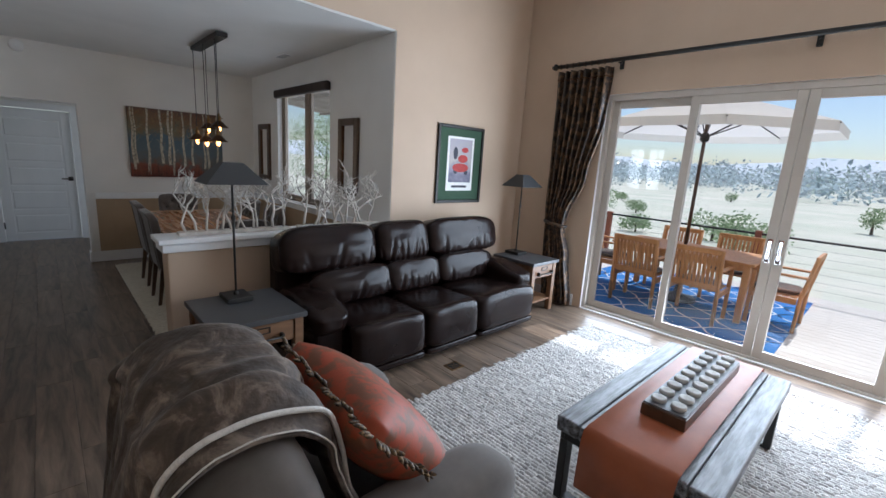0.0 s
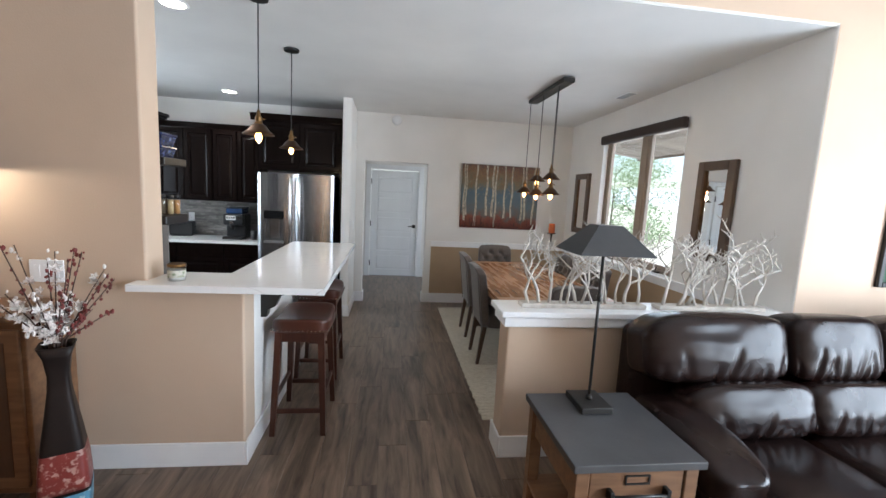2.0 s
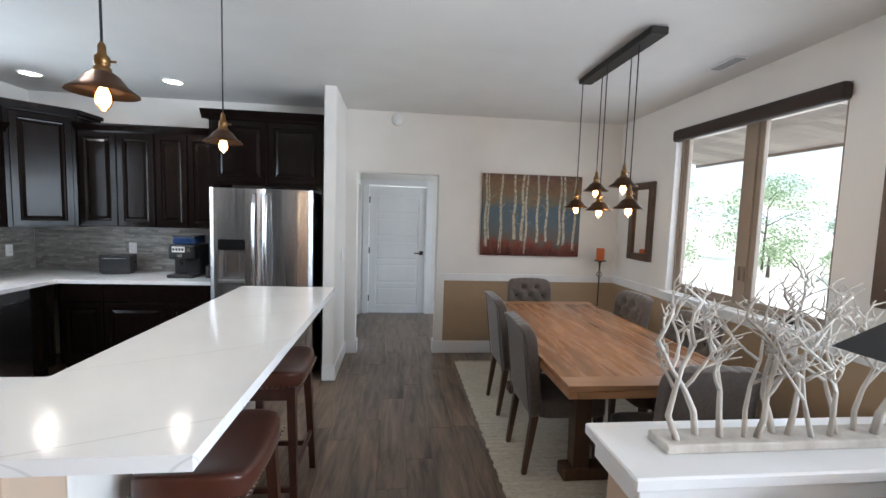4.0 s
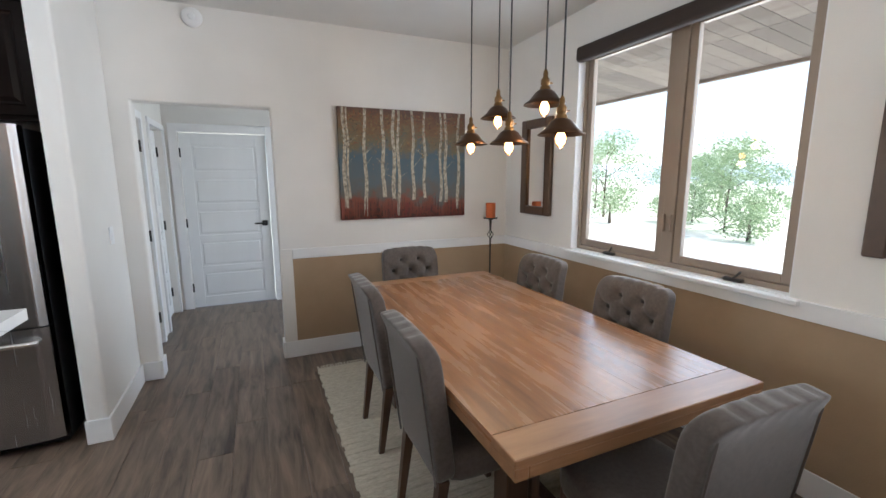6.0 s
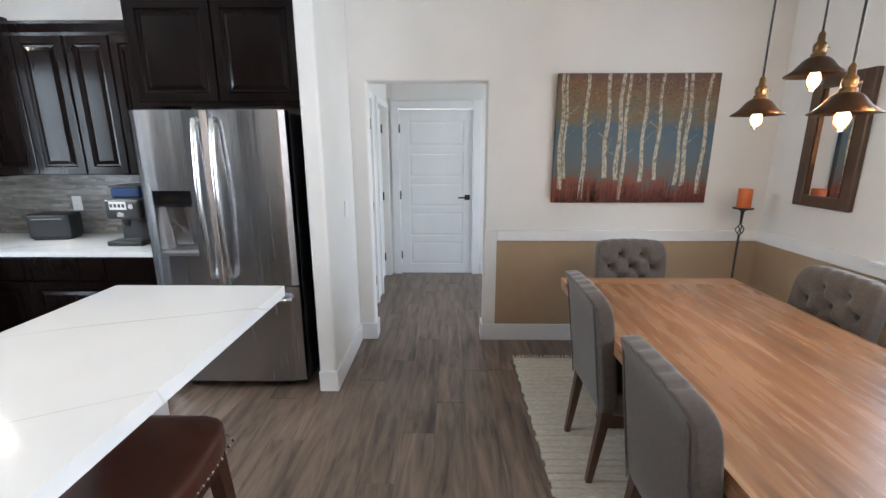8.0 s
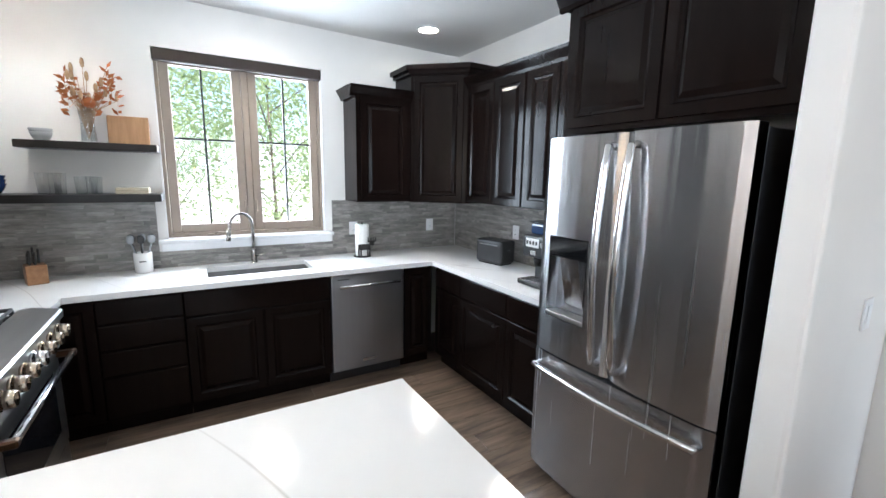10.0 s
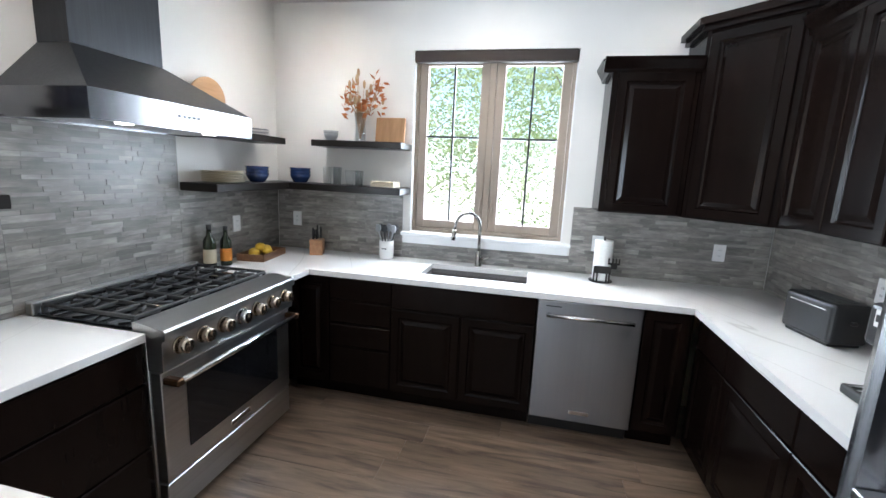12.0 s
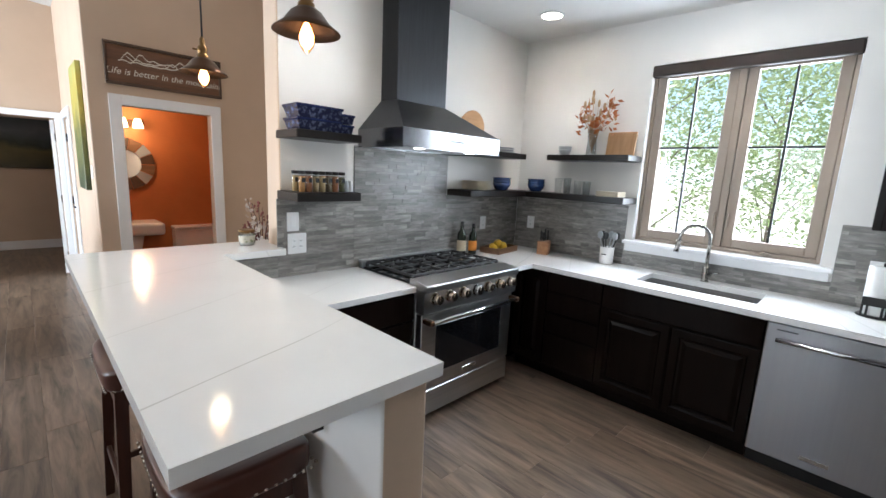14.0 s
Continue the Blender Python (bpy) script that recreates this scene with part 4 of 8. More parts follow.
# ---- hood ----
hd = thing("range_hood", "stainless and dark steel chimney range hood", "range hood", (-2.13, 4.345, 0), 180)
HD = 4.345 - KY - 0.002
for nm, b in zip(("front_band", "side_band", "side_band", "rear_band"), ((0, W, 0, 0.008, 1.725, 1.84), (0, 0.008, 0.008, HD, 1.725, 1.84), (W - 0.008, W, 0.008, HD, 1.725, 1.84), (0.008, W - 0.008, HD - 0.01, HD, 1.725, 1.84))):
    box(nm, b, STEEL_BAND, hd, 0, "bright stainless band")
box("filter_panel", (0.008, W - 0.008, 0.008, HD - 0.01, 1.733, 1.745), STEEL_H, hd, 0)
py = bmesh.new()
lo = [(0, 0), (W, 0), (W, HD), (0, HD)]
up = [(0.18, 0.295), (0.63, 0.295), (0.63, HD), (0.18, HD)]
a = [py.verts.new((x, y, 1.84)) for x, y in lo]
b = [py.verts.new((x, y, 2.045)) for x, y in up]
for i in range(4):
    py.faces.new((a[i], a[(i + 1) % 4], b[(i + 1) % 4], b[i]))
py.faces.new(a[::-1])
py.faces.new(b)
part("canopy", py, DARK_STEEL, hd, "dark brushed sloping canopy")
box("chimney", (0.18, 0.63, 0.295, HD, 2.045, ceil_at(4.12) - 0.001), DARK_STEEL, hd, 0.002, "tall dark chimney cover")
for x in (0.22, 0.70):
    part("hood_light", lathe(bmesh.new(), [(0.032, 0), (0.032, 0.006)], 18, (x, 0.10, 1.726)), DOWN_GLOW, hd, "small round lit hood lamp")
for k in range(5):
    box("button", (0.40 + k * 0.028, 0.415 + k * 0.028, -0.003, 0.0, 1.78, 1.793), BLACK_PLASTIC, hd, 0)
for x in (-2.35, -2.83):
    spot("hood_lamp", (x, 4.24, 1.72), 0.7, 120)

# ---- refrigerator ----
fr = thing("refrigerator", "stainless french-door refrigerator with bottom freezer drawer", "refrigerator", (-1.915, 6.715, 0))
FW = 0.915
box("body", (0.004, FW - 0.004, 0.085, 0.78, 0.03, 1.79), BLACK_PLASTIC, fr, 0.004, "dark grey cabinet sides")


def bowed(bm, d0, d1, x0, x1, z0, z1, bow=0.016):
    """A piece of a gently bowed door that reaches from d0 to d1."""
    n = max(2, round(14 * (x1 - x0) / (d1 - d0)))
    c, h = (d0 + d1) / 2, (d1 - d0) / 2
    front = [(x0 + (x1 - x0) * k / n) for k in range(n + 1)]
    edge = lambda x: -bow * (1 - ((x - c) / h) ** 2) + 0.012 * max(0, abs((x - c) / h) - 0.93) / 0.07
    return profile_run(bm, [(x, edge(x)) for x in front] + [(x1, 0.078), (x0, 0.078)], "z", z0, z1)


for nm, x0, x1 in (("left_door", 0.002, 0.455), ("right_door", 0.460, FW - 0.002)):
    bm = bmesh.new()
    if nm == "left_door":
        # the dispenser recess is left open between two side strips
        for b in ((x0, 0.075, 0.735, 1.80), (0.315, x1, 0.735, 1.80), (0.075, 0.315, 0.735, 0.93), (0.075, 0.315, 1.335, 1.80)):
            bowed(bm, x0, x1, b[0], b[1], b[2], b[3])
    else:
        bowed(bm, x0, x1, x0, x1, 0.735, 1.80)
    d = part("door", bm, STEEL, fr, "brushed stainless door")
    hx = 0.405 if nm == "left_door" else 0.51
    pts = [(hx, -0.026 - 0.055 * math.sin(math.pi * (0.12 + 0.76 * k / 12)) , 0.80 + 0.94 * k / 12) for k in range(13)]
    hbm = bmesh.new()
    tube(hbm, [(hx, 0.002, 0.79)] + pts + [(hx, 0.002, 1.75)], 0.0165, 10)
    part("handle", hbm, CHROME, d, "long bowed steel handle")
    if nm == "left_door":
        dp = part("dispenser", bx(bmesh.new(), 0.075, 0.315, 0.06, 0.077, 0.93, 1.335), STEEL, d, "recessed water and ice dispenser")
        box("dispenser_panel", (0.077, 0.313, -0.012, 0.058, 1.235, 1.333), BLACK_GLASS, d, 0.004, "black glass control panel")
        sp = bmesh.new()
        profile_run(sp, [(0.0, 1.234), (0.055, 1.234), (0.055, 0.99), (0.03, 1.10)], "x", 0.14, 0.25)
        part("spout_chute", sp, STEEL, d)
        box("drip_tray", (0.077, 0.313, -0.018, 0.058, 0.932, 0.955), STEEL_H, d, 0.003)
fz = part("freezer_drawer", bowed(bmesh.new(), 0.002, FW - 0.002, 0.002, FW - 0.002, 0.07, 0.725, 0.02), STEEL, fr, "brushed stainless freezer drawer")
hp = [(0.05 + 0.815 * k / 12, -0.030 - 0.05 * math.sin(math.pi * (0.1 + 0.8 * k / 12)), 0.655) for k in range(13)]
part("handle", tube(bmesh.new(), [(0.05, 0.002, 0.655)] + hp + [(0.865, 0.002, 0.655)], 0.016, 10), CHROME, fz, "long bowed steel handle")
part("badge", lathe(bmesh.new(), [(0.016, 0), (0.016, 0.002)], 16), CHROME, fr).matrix_local = pose(0.86, -0.001, 1.735, 90, 0, 0)
box("plinth", (0.02, FW - 0.02, 0.10, 0.70, 0.0, 0.03), BLACK_PLASTIC, fr, 0)


# ---- kitchen window ----
def sash(parent, x0, x1, y0, y1, z0, z1, rail, material=None, muntins=0):
    """A sash in the plane of x, from y0 to y1, with its pane."""
    m = material or TAUPE_FRAME
    bm = bmesh.new()
    for b in ((y0, y0 + rail, z0, z1), (y1 - rail, y1, z0, z1), (y0 + rail, y1 - rail, z0, z0 + rail), (y0 + rail, y1 - rail, z1 - rail, z1)):
        bx(bm, x0, x1, *b, 0.004, 1)
    s = part("sash", bm, m, parent)
    xm = (x0 + x1) / 2
    p = box("pane", (xm - 0.002, xm + 0.002, y0 + rail, y1 - rail, z0 + rail, z1 - rail), GLASS, s, 0)
    p.visible_shadow = False
    if muntins:
        ym = (y0 + y1) / 2
        zm = z0 + (z1 - z0) * 0.55
        box("muntin", (xm - 0.008, xm + 0.008, ym - 0.007, ym + 0.007, z0 + rail, z1 - rail), BLACK_METAL, s, 0, "dark grille bar")
        box("muntin", (xm - 0.0085, xm + 0.0085, y0 + rail, y1 - rail, zm - 0.007, zm + 0.007), BLACK_METAL, s, 0, "dark grille bar")
    return s


kw = thing("window_kitchen", "taupe double casement window with dark grilles above the sink", "window", kind="structure")
frm = bmesh.new()
for b in ((5.021, 5.05, 1.126, 2.449), (6.145, 6.174, 1.126, 2.449), (5.05, 6.145, 1.126, 1.155), (5.05, 6.145, 2.42, 2.449), (5.575, 5.62, 1.155, 2.42)):
    bx(frm, -4.10, -4.035, *b, 0.003, 1)
part("frame", frm, TAUPE_FRAME, kw)
for y0, y1 in ((5.052, 5.573), (5.622, 6.143)):
    sash(kw, -4.085, -4.045, y0, y1, 1.157, 2.418, 0.062, muntins=1)
for y in (5.33, 5.86):
    ck = bmesh.new()
    bx(ck, -4.035, -4.01, y - 0.05, y + 0.05, 1.128, 1.146, 0.004, 1)
    tube(ck, [(-4.015, y, 1.146), (-4.0, y + 0.02, 1.155), (-4.0, y + 0.06, 1.15)], 0.006, 6)
    part("crank", ck, TAUPE_FRAME, kw, "folding window crank")
for y in (5.555, 5.64):
    part("latch", bx(bmesh.new(), -4.034, -4.018, y - 0.007, y + 0.007, 1.30, 1.40, 0.004, 1), TAUPE_FRAME, kw)
box("blind_cassette", (-4.03, -3.975, 5.023, 6.172, 2.365, 2.448), BLIND, kw, 0.012, "rolled brown shade cassette", 2)
box("sill", (-3.983, -3.925, 4.965, 6.235, 1.095, 1.122), TRIM, kw, 0.004, "white window sill")
box("apron", (-3.983, -3.955, 4.98, 6.22, 1.035, 1.0945), TRIM, kw, 0.003)
box("jamb", (-4.034, -3.984, 5.0211, 5.027, 1.1265, 2.364), TRIM, kw, 0)
box("jamb", (-4.034, -3.984, 6.168, 6.1739, 1.1265, 2.364), TRIM, kw, 0)


# ---- shelves and what stands on them ----
def shelf(b, label):
    return tagged(put("floating_shelf", bx(bmesh.new(), *b, 0.004, 1), SHELF), label, "shelf", "kitchen shelves")


U1, U0, L1, L0 = 1.780, 1.735, 1.440, 1.390
shelf((-1.985, -1.575, KY + 0.001, 4.14, U0, U1), "dark wooden floating shelf holding navy boxes")
shelf((-1.985, -1.575, KY + 0.001, 4.14, L0, L1), "dark wooden floating shelf holding spice jars")
shelf((-3.70, -3.06, KY + 0.001, 4.14, U0, U1), "dark wooden floating shelf with stacked plates")
shelf((-3.983, -2.99, KY + 0.001, 4.14, L0 + 0.02, L1 + 0.02), "dark wooden floating shelf with blue bowls")
shelf((-3.983, -3.72, 4.141, 5.02, L0 + 0.02, L1 + 0.02), "dark wooden floating shelf with drinking glasses")
shelf((-3.983, -3.72, 4.33, 5.02, U0, U1), "dark wooden floating shelf with a vase")


def bowl(at, r, h, material, label, name="bowl", group=""):
    bm = lathe(bmesh.new(), [(r * 0.55, 0), (r * 0.62, 0.004), (r * 0.85, h * 0.5), (r, h), (r * 0.94, h), (r * 0.78, h * 0.5), (r * 0.5, 0.012)], 22, at)
    return tagged(put(name, bm, material), label, name, group)


for x, w, zz in ((-1.745, 0.27, 0), (-1.745, 0.28, 0.072), (-1.925, 0.10, 0), (-1.925, 0.11, 0.06)):
    h = 0.068 if w > 0.2 else 0.056
    th = thing("storage_box", "navy blue and white patterned ceramic baking dish", "dish", (x, 4.0, U1 + zz + 0.0005), 0, "navy dishes")
    bm = bmesh.new()
    d = 0.17 if w > 0.2 else 0.12
    prof = [(-w / 2 * 0.88, -d / 2 * 0.86), (w / 2 * 0.88, -d / 2 * 0.86), (w / 2 * 0.88, d / 2 * 0.86), (-w / 2 * 0.88, d / 2 * 0.86)]
    a = [bm.verts.new((*p, 0)) for p in prof]
    b = [bm.verts.new((p[0] / 0.88, p[1] / 0.86, h - 0.014)) for p in prof]
    for i in range(4):
        bm.faces.new((a[i], a[(i + 1) % 4], b[(i + 1) % 4], b[i]))
    bm.faces.new(a[::-1])
    bm.faces.new(b)
    part("body", bm, NAVY_PRINT, th)
    box("rim", (-w / 2 - 0.006, w / 2 + 0.006, -d / 2 - 0.006, d / 2 + 0.006, h - 0.0135, h), NAVY, th, 0.003)

SPICES = [(0.55, 0.27, 0.09), (0.34, 0.14, 0.06), (0.36, 0.25, 0.13), (0.50, 0.36, 0.18), (0.17, 0.13, 0.08), (0.42, 0.17, 0.08), (0.13, 0.13, 0.06)]
SPICE_MATS = [mat("spice_%s" % w, c, rough=0.9, scale=90) for w, c in zip(("turmeric", "chili", "cumin", "mustard", "pepper", "paprika", "herb"), SPICES)]
for row, y in ((0, 4.10), (1, 4.02)):
    for k in range(7):
        x = -1.62 - k * 0.042
        th = thing("spice_jar", "glass spice jar with dark lid on the shelf", "jar", (x, y, L1 + 0.0005), 0, "spice jars")
        part("spice", lathe(bmesh.new(), [(0.0165, 0.003), (0.0165, 0.088 + 0.004 * ((k * 3 + row) % 3))], 12), SPICE_MATS[(k + row * 3) % 7], th)
        part("glass", lathe(bmesh.new(), [(0.0185, 0), (0.0185, 0.095), (0.016, 0.10)], 14), VESSEL_GLASS, th)
        part("lid", lathe(bmesh.new(), [(0.0195, 0.1005), (0.0195, 0.116), (0.018, 0.118)], 14), BLACK_METAL, th, "dark metal lid")
        part("label_dot", bx(bmesh.new(), -0.010, 0.010, 0.0188, 0.0195, 0.055, 0.08, 0), BLACK_PLASTIC, th, "small dark round label")
for x, m, lb in ((-1.925, GREY_CERAMIC, "grey ceramic salt shaker"), (-1.955, WHITE_CERAMIC, "white shaker with red band")):
    tagged(put("shaker", lathe(bmesh.new(), [(0.018, 0), (0.020, 0.01), (0.015, 0.055), (0.012, 0.066), (0.004, 0.07)], 14, (x, 4.06, L1 + 0.0005)), m), lb, "shaker")
LZ = L1 + 0.0205
for k in range(7):
    tagged(put("plate", lathe(bmesh.new(), [(0.07, 0), (0.12, 0.006), (0.128, 0.010), (0.118, 0.010), (0.07, 0.004)], 28, (-3.21, 4.0, LZ + k * 0.0105)), CREAM), "cream stoneware plate in a stack", "plate", "stacked plates")
for k in range(3):
    bowl((-3.50, 4.04, LZ + k * 0.024), 0.080, 0.062, BLUE_BOWL, "dark blue glazed bowl in a stack", group="blue bowls")
for k in range(3):
    bowl((-3.84, 4.17, LZ + k * 0.024), 0.080, 0.062, BLUE_BOWL, "dark blue glazed bowl in a stack", group="blue bowls")
for k, (x, y) in enumerate(((-3.80, 4.42), (-3.80, 4.50), (-3.88, 4.46), (-3.80, 4.60), (-3.80, 4.675), (-3.88, 4.64))):
    h = 0.13 if k < 3 else 0.11
    tagged(put("drinking_glass", lathe(bmesh.new(), [(0.004, 0.001), (0.027, 0.001), (0.034, h)], 20, (x, y, LZ), cap=False), VESSEL_GLASS), "clear drinking glass on the shelf", "glass", "drinking glasses")
for k in range(4):
    tagged(put("plate", bx(bmesh.new(), -3.93, -3.78, 4.77, 4.95, LZ + k * 0.010, LZ + k * 0.010 + 0.0095, 0.004, 2), CREAM), "small square cream plate in a stack", "plate", "square plates")
for k in range(4):
    tagged(put("plate", lathe(bmesh.new(), [(0.06, 0), (0.105, 0.006), (0.11, 0.011), (0.1, 0.011), (0.06, 0.004)], 26, (-3.52, 4.0, U1 + 0.0005 + k * 0.011)), GREY_CERAMIC if k % 2 else WHITE_CERAMIC), "grey and white plate in a stack", "plate", "upper plates")
for k in range(3):
    bowl((-3.30, 4.0, U1 + 0.0005 + k * 0.018), 0.068, 0.045, WHITE_CERAMIC, "small white bowl in a stack", group="white bowls")
rb2 = lathe(bmesh.new(), [(0.02, 0), (0.155, 0.0), (0.16, 0.008), (0.155, 0.016), (0.14, 0.016), (0.135, 0.009), (0.02, 0.009)], 36)
ob = tagged(put("round_board", rb2, BOARD_WOOD), "round light wooden board leaning against the wall", "board")
ob.matrix_basis = pose(-3.20, 3.925, U1 + 0.159, 82, 0, 0) @ pose(0, 0, 0)
bowl((-3.82, 4.44, U1 + 0.0005), 0.055, 0.05, GREY_CERAMIC, "small grey ceramic bowl with stripe")
bowl((-3.82, 4.44, U1 + 0.022), 0.058, 0.05, GREY_CERAMIC, "small grey ceramic bowl with stripe")
ob = tagged(put("cutting_board", bx(bmesh.new(), -0.011, 0.011, -0.115, 0.115, 0, 0.19, 0.006, 2), BOARD_WOOD), "brown wooden cutting board leaning on the wall", "board")
ob.matrix_basis = pose(-3.935, 4.86, U1 + 0.0015, 0, -8, 0)
vs = thing("flower_vase", "clear glass vase of dried orange leaves and grasses", "vase", (-3.85, 4.66, U1 + 0.0005))
part("glass", lathe(bmesh.new(), [(0.04, 0), (0.042, 0.01), (0.036, 0.12), (0.045, 0.20), (0.042, 0.20), (0.033, 0.12), (0.038, 0.012)], 20), VESSEL_GLASS, vs)
LEAF_ORANGE = mat("dried_orange_leaf", (0.50, 0.16, 0.035), (0.30, 0.09, 0.03), 0.7, scale=20)
LEAF_BROWN = mat("dried_brown_grass", (0.30, 0.17, 0.09), (0.48, 0.34, 0.20), 0.8, scale=20)
rng = random.Random(5)
for k in range(34):
    an, rr, h = rng.uniform(0, 6.28), rng.uniform(0.02, 0.18), rng.uniform(0.27, 0.47)
    tip = Vector((rr * math.cos(an) * 0.7, rr * math.sin(an), h))
    sm = tube(bmesh.new(), [(0, 0, 0.02), (tip.x * 0.3, tip.y * 0.3, 0.2), tip], [0.003, 0.0025, 0.0015], 5)
    part("stem", sm, LEAF_BROWN, vs)
    lf = bmesh.new()
    if k < 19:
        for q in range(5):
            d = Vector((rng.uniform(-1, 1), rng.uniform(-1, 1), rng.uniform(-0.3, 1))).normalized()
            s = d.orthogonal().normalized() * 0.010
            c = tip + Vector((0, 0, -0.03 * q))
            vsx = [lf.verts.new(p) for p in (c, c + d * 0.024 + s * 1.4, c + d * 0.055, c + d * 0.024 - s * 1.4)]
            lf.faces.new(vsx)
        part("leaf", lf, LEAF_ORANGE, vs)
    else:
        pillow(lf, tip, (0.022, 0.022, 0.06), 2.0, 3)
        part("seed_head", lf, LEAF_BROWN, vs)
part("leaf", pillow(bmesh.new(), (0.02, 0.02, 0.245), (0.07, 0.075, 0.065), 2.2, 5, 0.006), LEAF_ORANGE, vs, "small orange gourd among the stems")

# ---- things on the counters ----
kn = thing("knife_block", "wooden knife block with black-handled knives", "knife block", (-3.80, 4.33, CT), 20)
part("block", bx(bmesh.new(), -0.055, 0.055, -0.05, 0.05, 0, 0.12, 0.006, 2), TABLE_EDGE, kn, "orange-brown wooden block")
for k in range(7):
    x, y = -0.03 + 0.03 * (k % 3), -0.025 + 0.025 * (k // 3)
    part("knife_handle", bx(bmesh.new(), x - 0.008, x + 0.008, y - 0.006, y + 0.006, 0.121, 0.19 + 0.012 * (k % 4), 0.004, 1, Matrix.Rotation(0.12, 3, "Y")), BLACK_PLASTIC, kn)
ck = thing("utensil_crock", "white ceramic crock holding dark cooking utensils", "crock", (-3.89, 4.87, CT))
part("crock", lathe(bmesh.new(), [(0.05, 0), (0.055, 0.005), (0.056, 0.14), (0.052, 0.14), (0.05, 0.01)], 24), WHITE_CERAMIC, ck)
part("lettering", bx(bmesh.new(), 0.0555, 0.0575, -0.02, 0.02, 0.078, 0.086, 0), BLACK_PLASTIC, ck)
for k in range(6):
    an = k * 1.05
    tip = Vector((0.05 * math.cos(an), 0.07 * math.sin(an), 0.215))
    ub = tube(bmesh.new(), [(0, 0, 0.02), tip * 0.6, tip], 0.005, 6)
    pillow(ub, tip + Vector((0, 0, 0.02)), (0.03, 0.045, 0.06), 2.5, 4)
    part("utensil", ub, GREY_CERAMIC if k % 2 else BLACK_PLASTIC, ck)
pt = thing("paper_towel_holder", "white paper towel roll on a black moose stand", "paper towel", (-3.80, 6.44, CT))
part("base", lathe(bmesh.new(), [(0.075, 0), (0.078, 0.006), (0.07, 0.01)], 24), BLACK_METAL, pt)
part("roll", lathe(bmesh.new(), [(0.058, 0.012), (0.059, 0.02), (0.059, 0.275), (0.056, 0.28), (0.02, 0.28), (0.02, 0.27)], 28), PAPER, pt)
part("rod", tube(bmesh.new(), [(0, 0, 0.01), (0, 0, 0.30)], 0.006, 8), BLACK_METAL, pt)
ms = bmesh.new()
bx(ms, 0.062, 0.070, -0.06, 0.05, 0.065, 0.115, 0.004, 1)
for y in (-0.055, -0.035, 0.025, 0.042):
    bx(ms, 0.062, 0.070, y - 0.005, y + 0.005, 0.008, 0.07)
bx(ms, 0.062, 0.070, 0.045, 0.085, 0.10, 0.14, 0.004, 1)
for y in (0.03, 0.055, 0.075, 0.095):
    bx(ms, 0.062, 0.070, y - 0.004, y + 0.004, 0.135, 0.172)
bx(ms, 0.062, 0.070, 0.025, 0.10, 0.13, 0.142, 0.002, 1)
part("moose_silhouette", ms, BLACK_METAL, pt, "flat black metal moose cut-out")
to = thing("toaster", "black two-slot toaster with chrome levers", "toaster", (-3.06, 7.32, CT), 10)
part("shell", bx(bmesh.new(), -0.14, 0.14, -0.085, 0.085, 0.012, 0.197, 0.018, 3), BLACK_PLASTIC, to)
for y in (-0.035, 0.035):
    box("slot", (-0.10, 0.10, y - 0.012, y + 0.012, 0.1955, 0.1985), BLACK_PLASTIC, to, 0)
box("lever", (0.14, 0.16, -0.012, 0.012, 0.11, 0.125), BLACK_PLASTIC, to, 0.003)
for y in (-0.035, 0.035):
    box("side_lever", (-0.162, -0.139, y - 0.016, y + 0.016, 0.125, 0.142), CHROME, to, 0.004, "small chrome lever")
box("chrome_trim", (-0.10, 0.10, -0.0875, -0.0845, 0.158, 0.163), CHROME, to, 0)
part("dial", tube(bmesh.new(), [(-0.139, -0.03, 0.06), (-0.155, -0.03, 0.06)], 0.014, 14), CHROME, to)
part("feet", bx(bmesh.new(), -0.12, 0.12, -0.07, 0.07, 0, 0.012), BLACK_PLASTIC, to)
cf = thing("coffee_machine", "black bean-to-cup coffee machine with blue-tinted hopper", "coffee machine", (-2.33, 7.24, CT))
part("body", bx(bmesh.new(), -0.125, 0.125, -0.05, 0.16, 0, 0.33, 0.018, 3), BLACK_PLASTIC, cf)
part("head", bx(bmesh.new(), -0.125, 0.125, -0.17, -0.051, 0.185, 0.33, 0.020, 3), BLACK_PLASTIC, cf, "glossy black brew head")
box("control_panel", (-0.085, 0.035, -0.1735, -0.1705, 0.255, 0.312), WHITE_CERAMIC, cf, 0.002, "pale control panel with buttons")
for k in range(4):
    box("button", (-0.078 + 0.028 * k, -0.060 + 0.028 * k, -0.1755, -0.1736, 0.272, 0.296), BLACK_PLASTIC, cf, 0.001)
box("badge", (-0.04, 0.01, -0.1725, -0.1705, 0.205, 0.235), CHROME, cf, 0.001)
part("spout", tube(bmesh.new(), [(-0.02, -0.12, 0.186), (-0.02, -0.12, 0.13)], [0.03, 0.022], 12), BLACK_METAL, cf)
tray_b = bx(bmesh.new(), -0.125, 0.125, -0.20, -0.051, 0.0, 0.035, 0.008, 2)
part("drip_tray", tray_b, BLACK_METAL, cf)
for k in range(6):
    box("grille_bar", (-0.10 + 0.036 * k, -0.088 + 0.036 * k, -0.19, -0.06, 0.0352, 0.038), CHROME, cf, 0)
TANK = mat("blue_tinted_plastic", (0.02, 0.045, 0.12), (0.03, 0.065, 0.16), 0.12)
part("hopper", bx(bmesh.new(), -0.105, 0.105, -0.12, 0.13, 0.331, 0.405, 0.016, 2), TANK, cf, "dark blue translucent hopper")
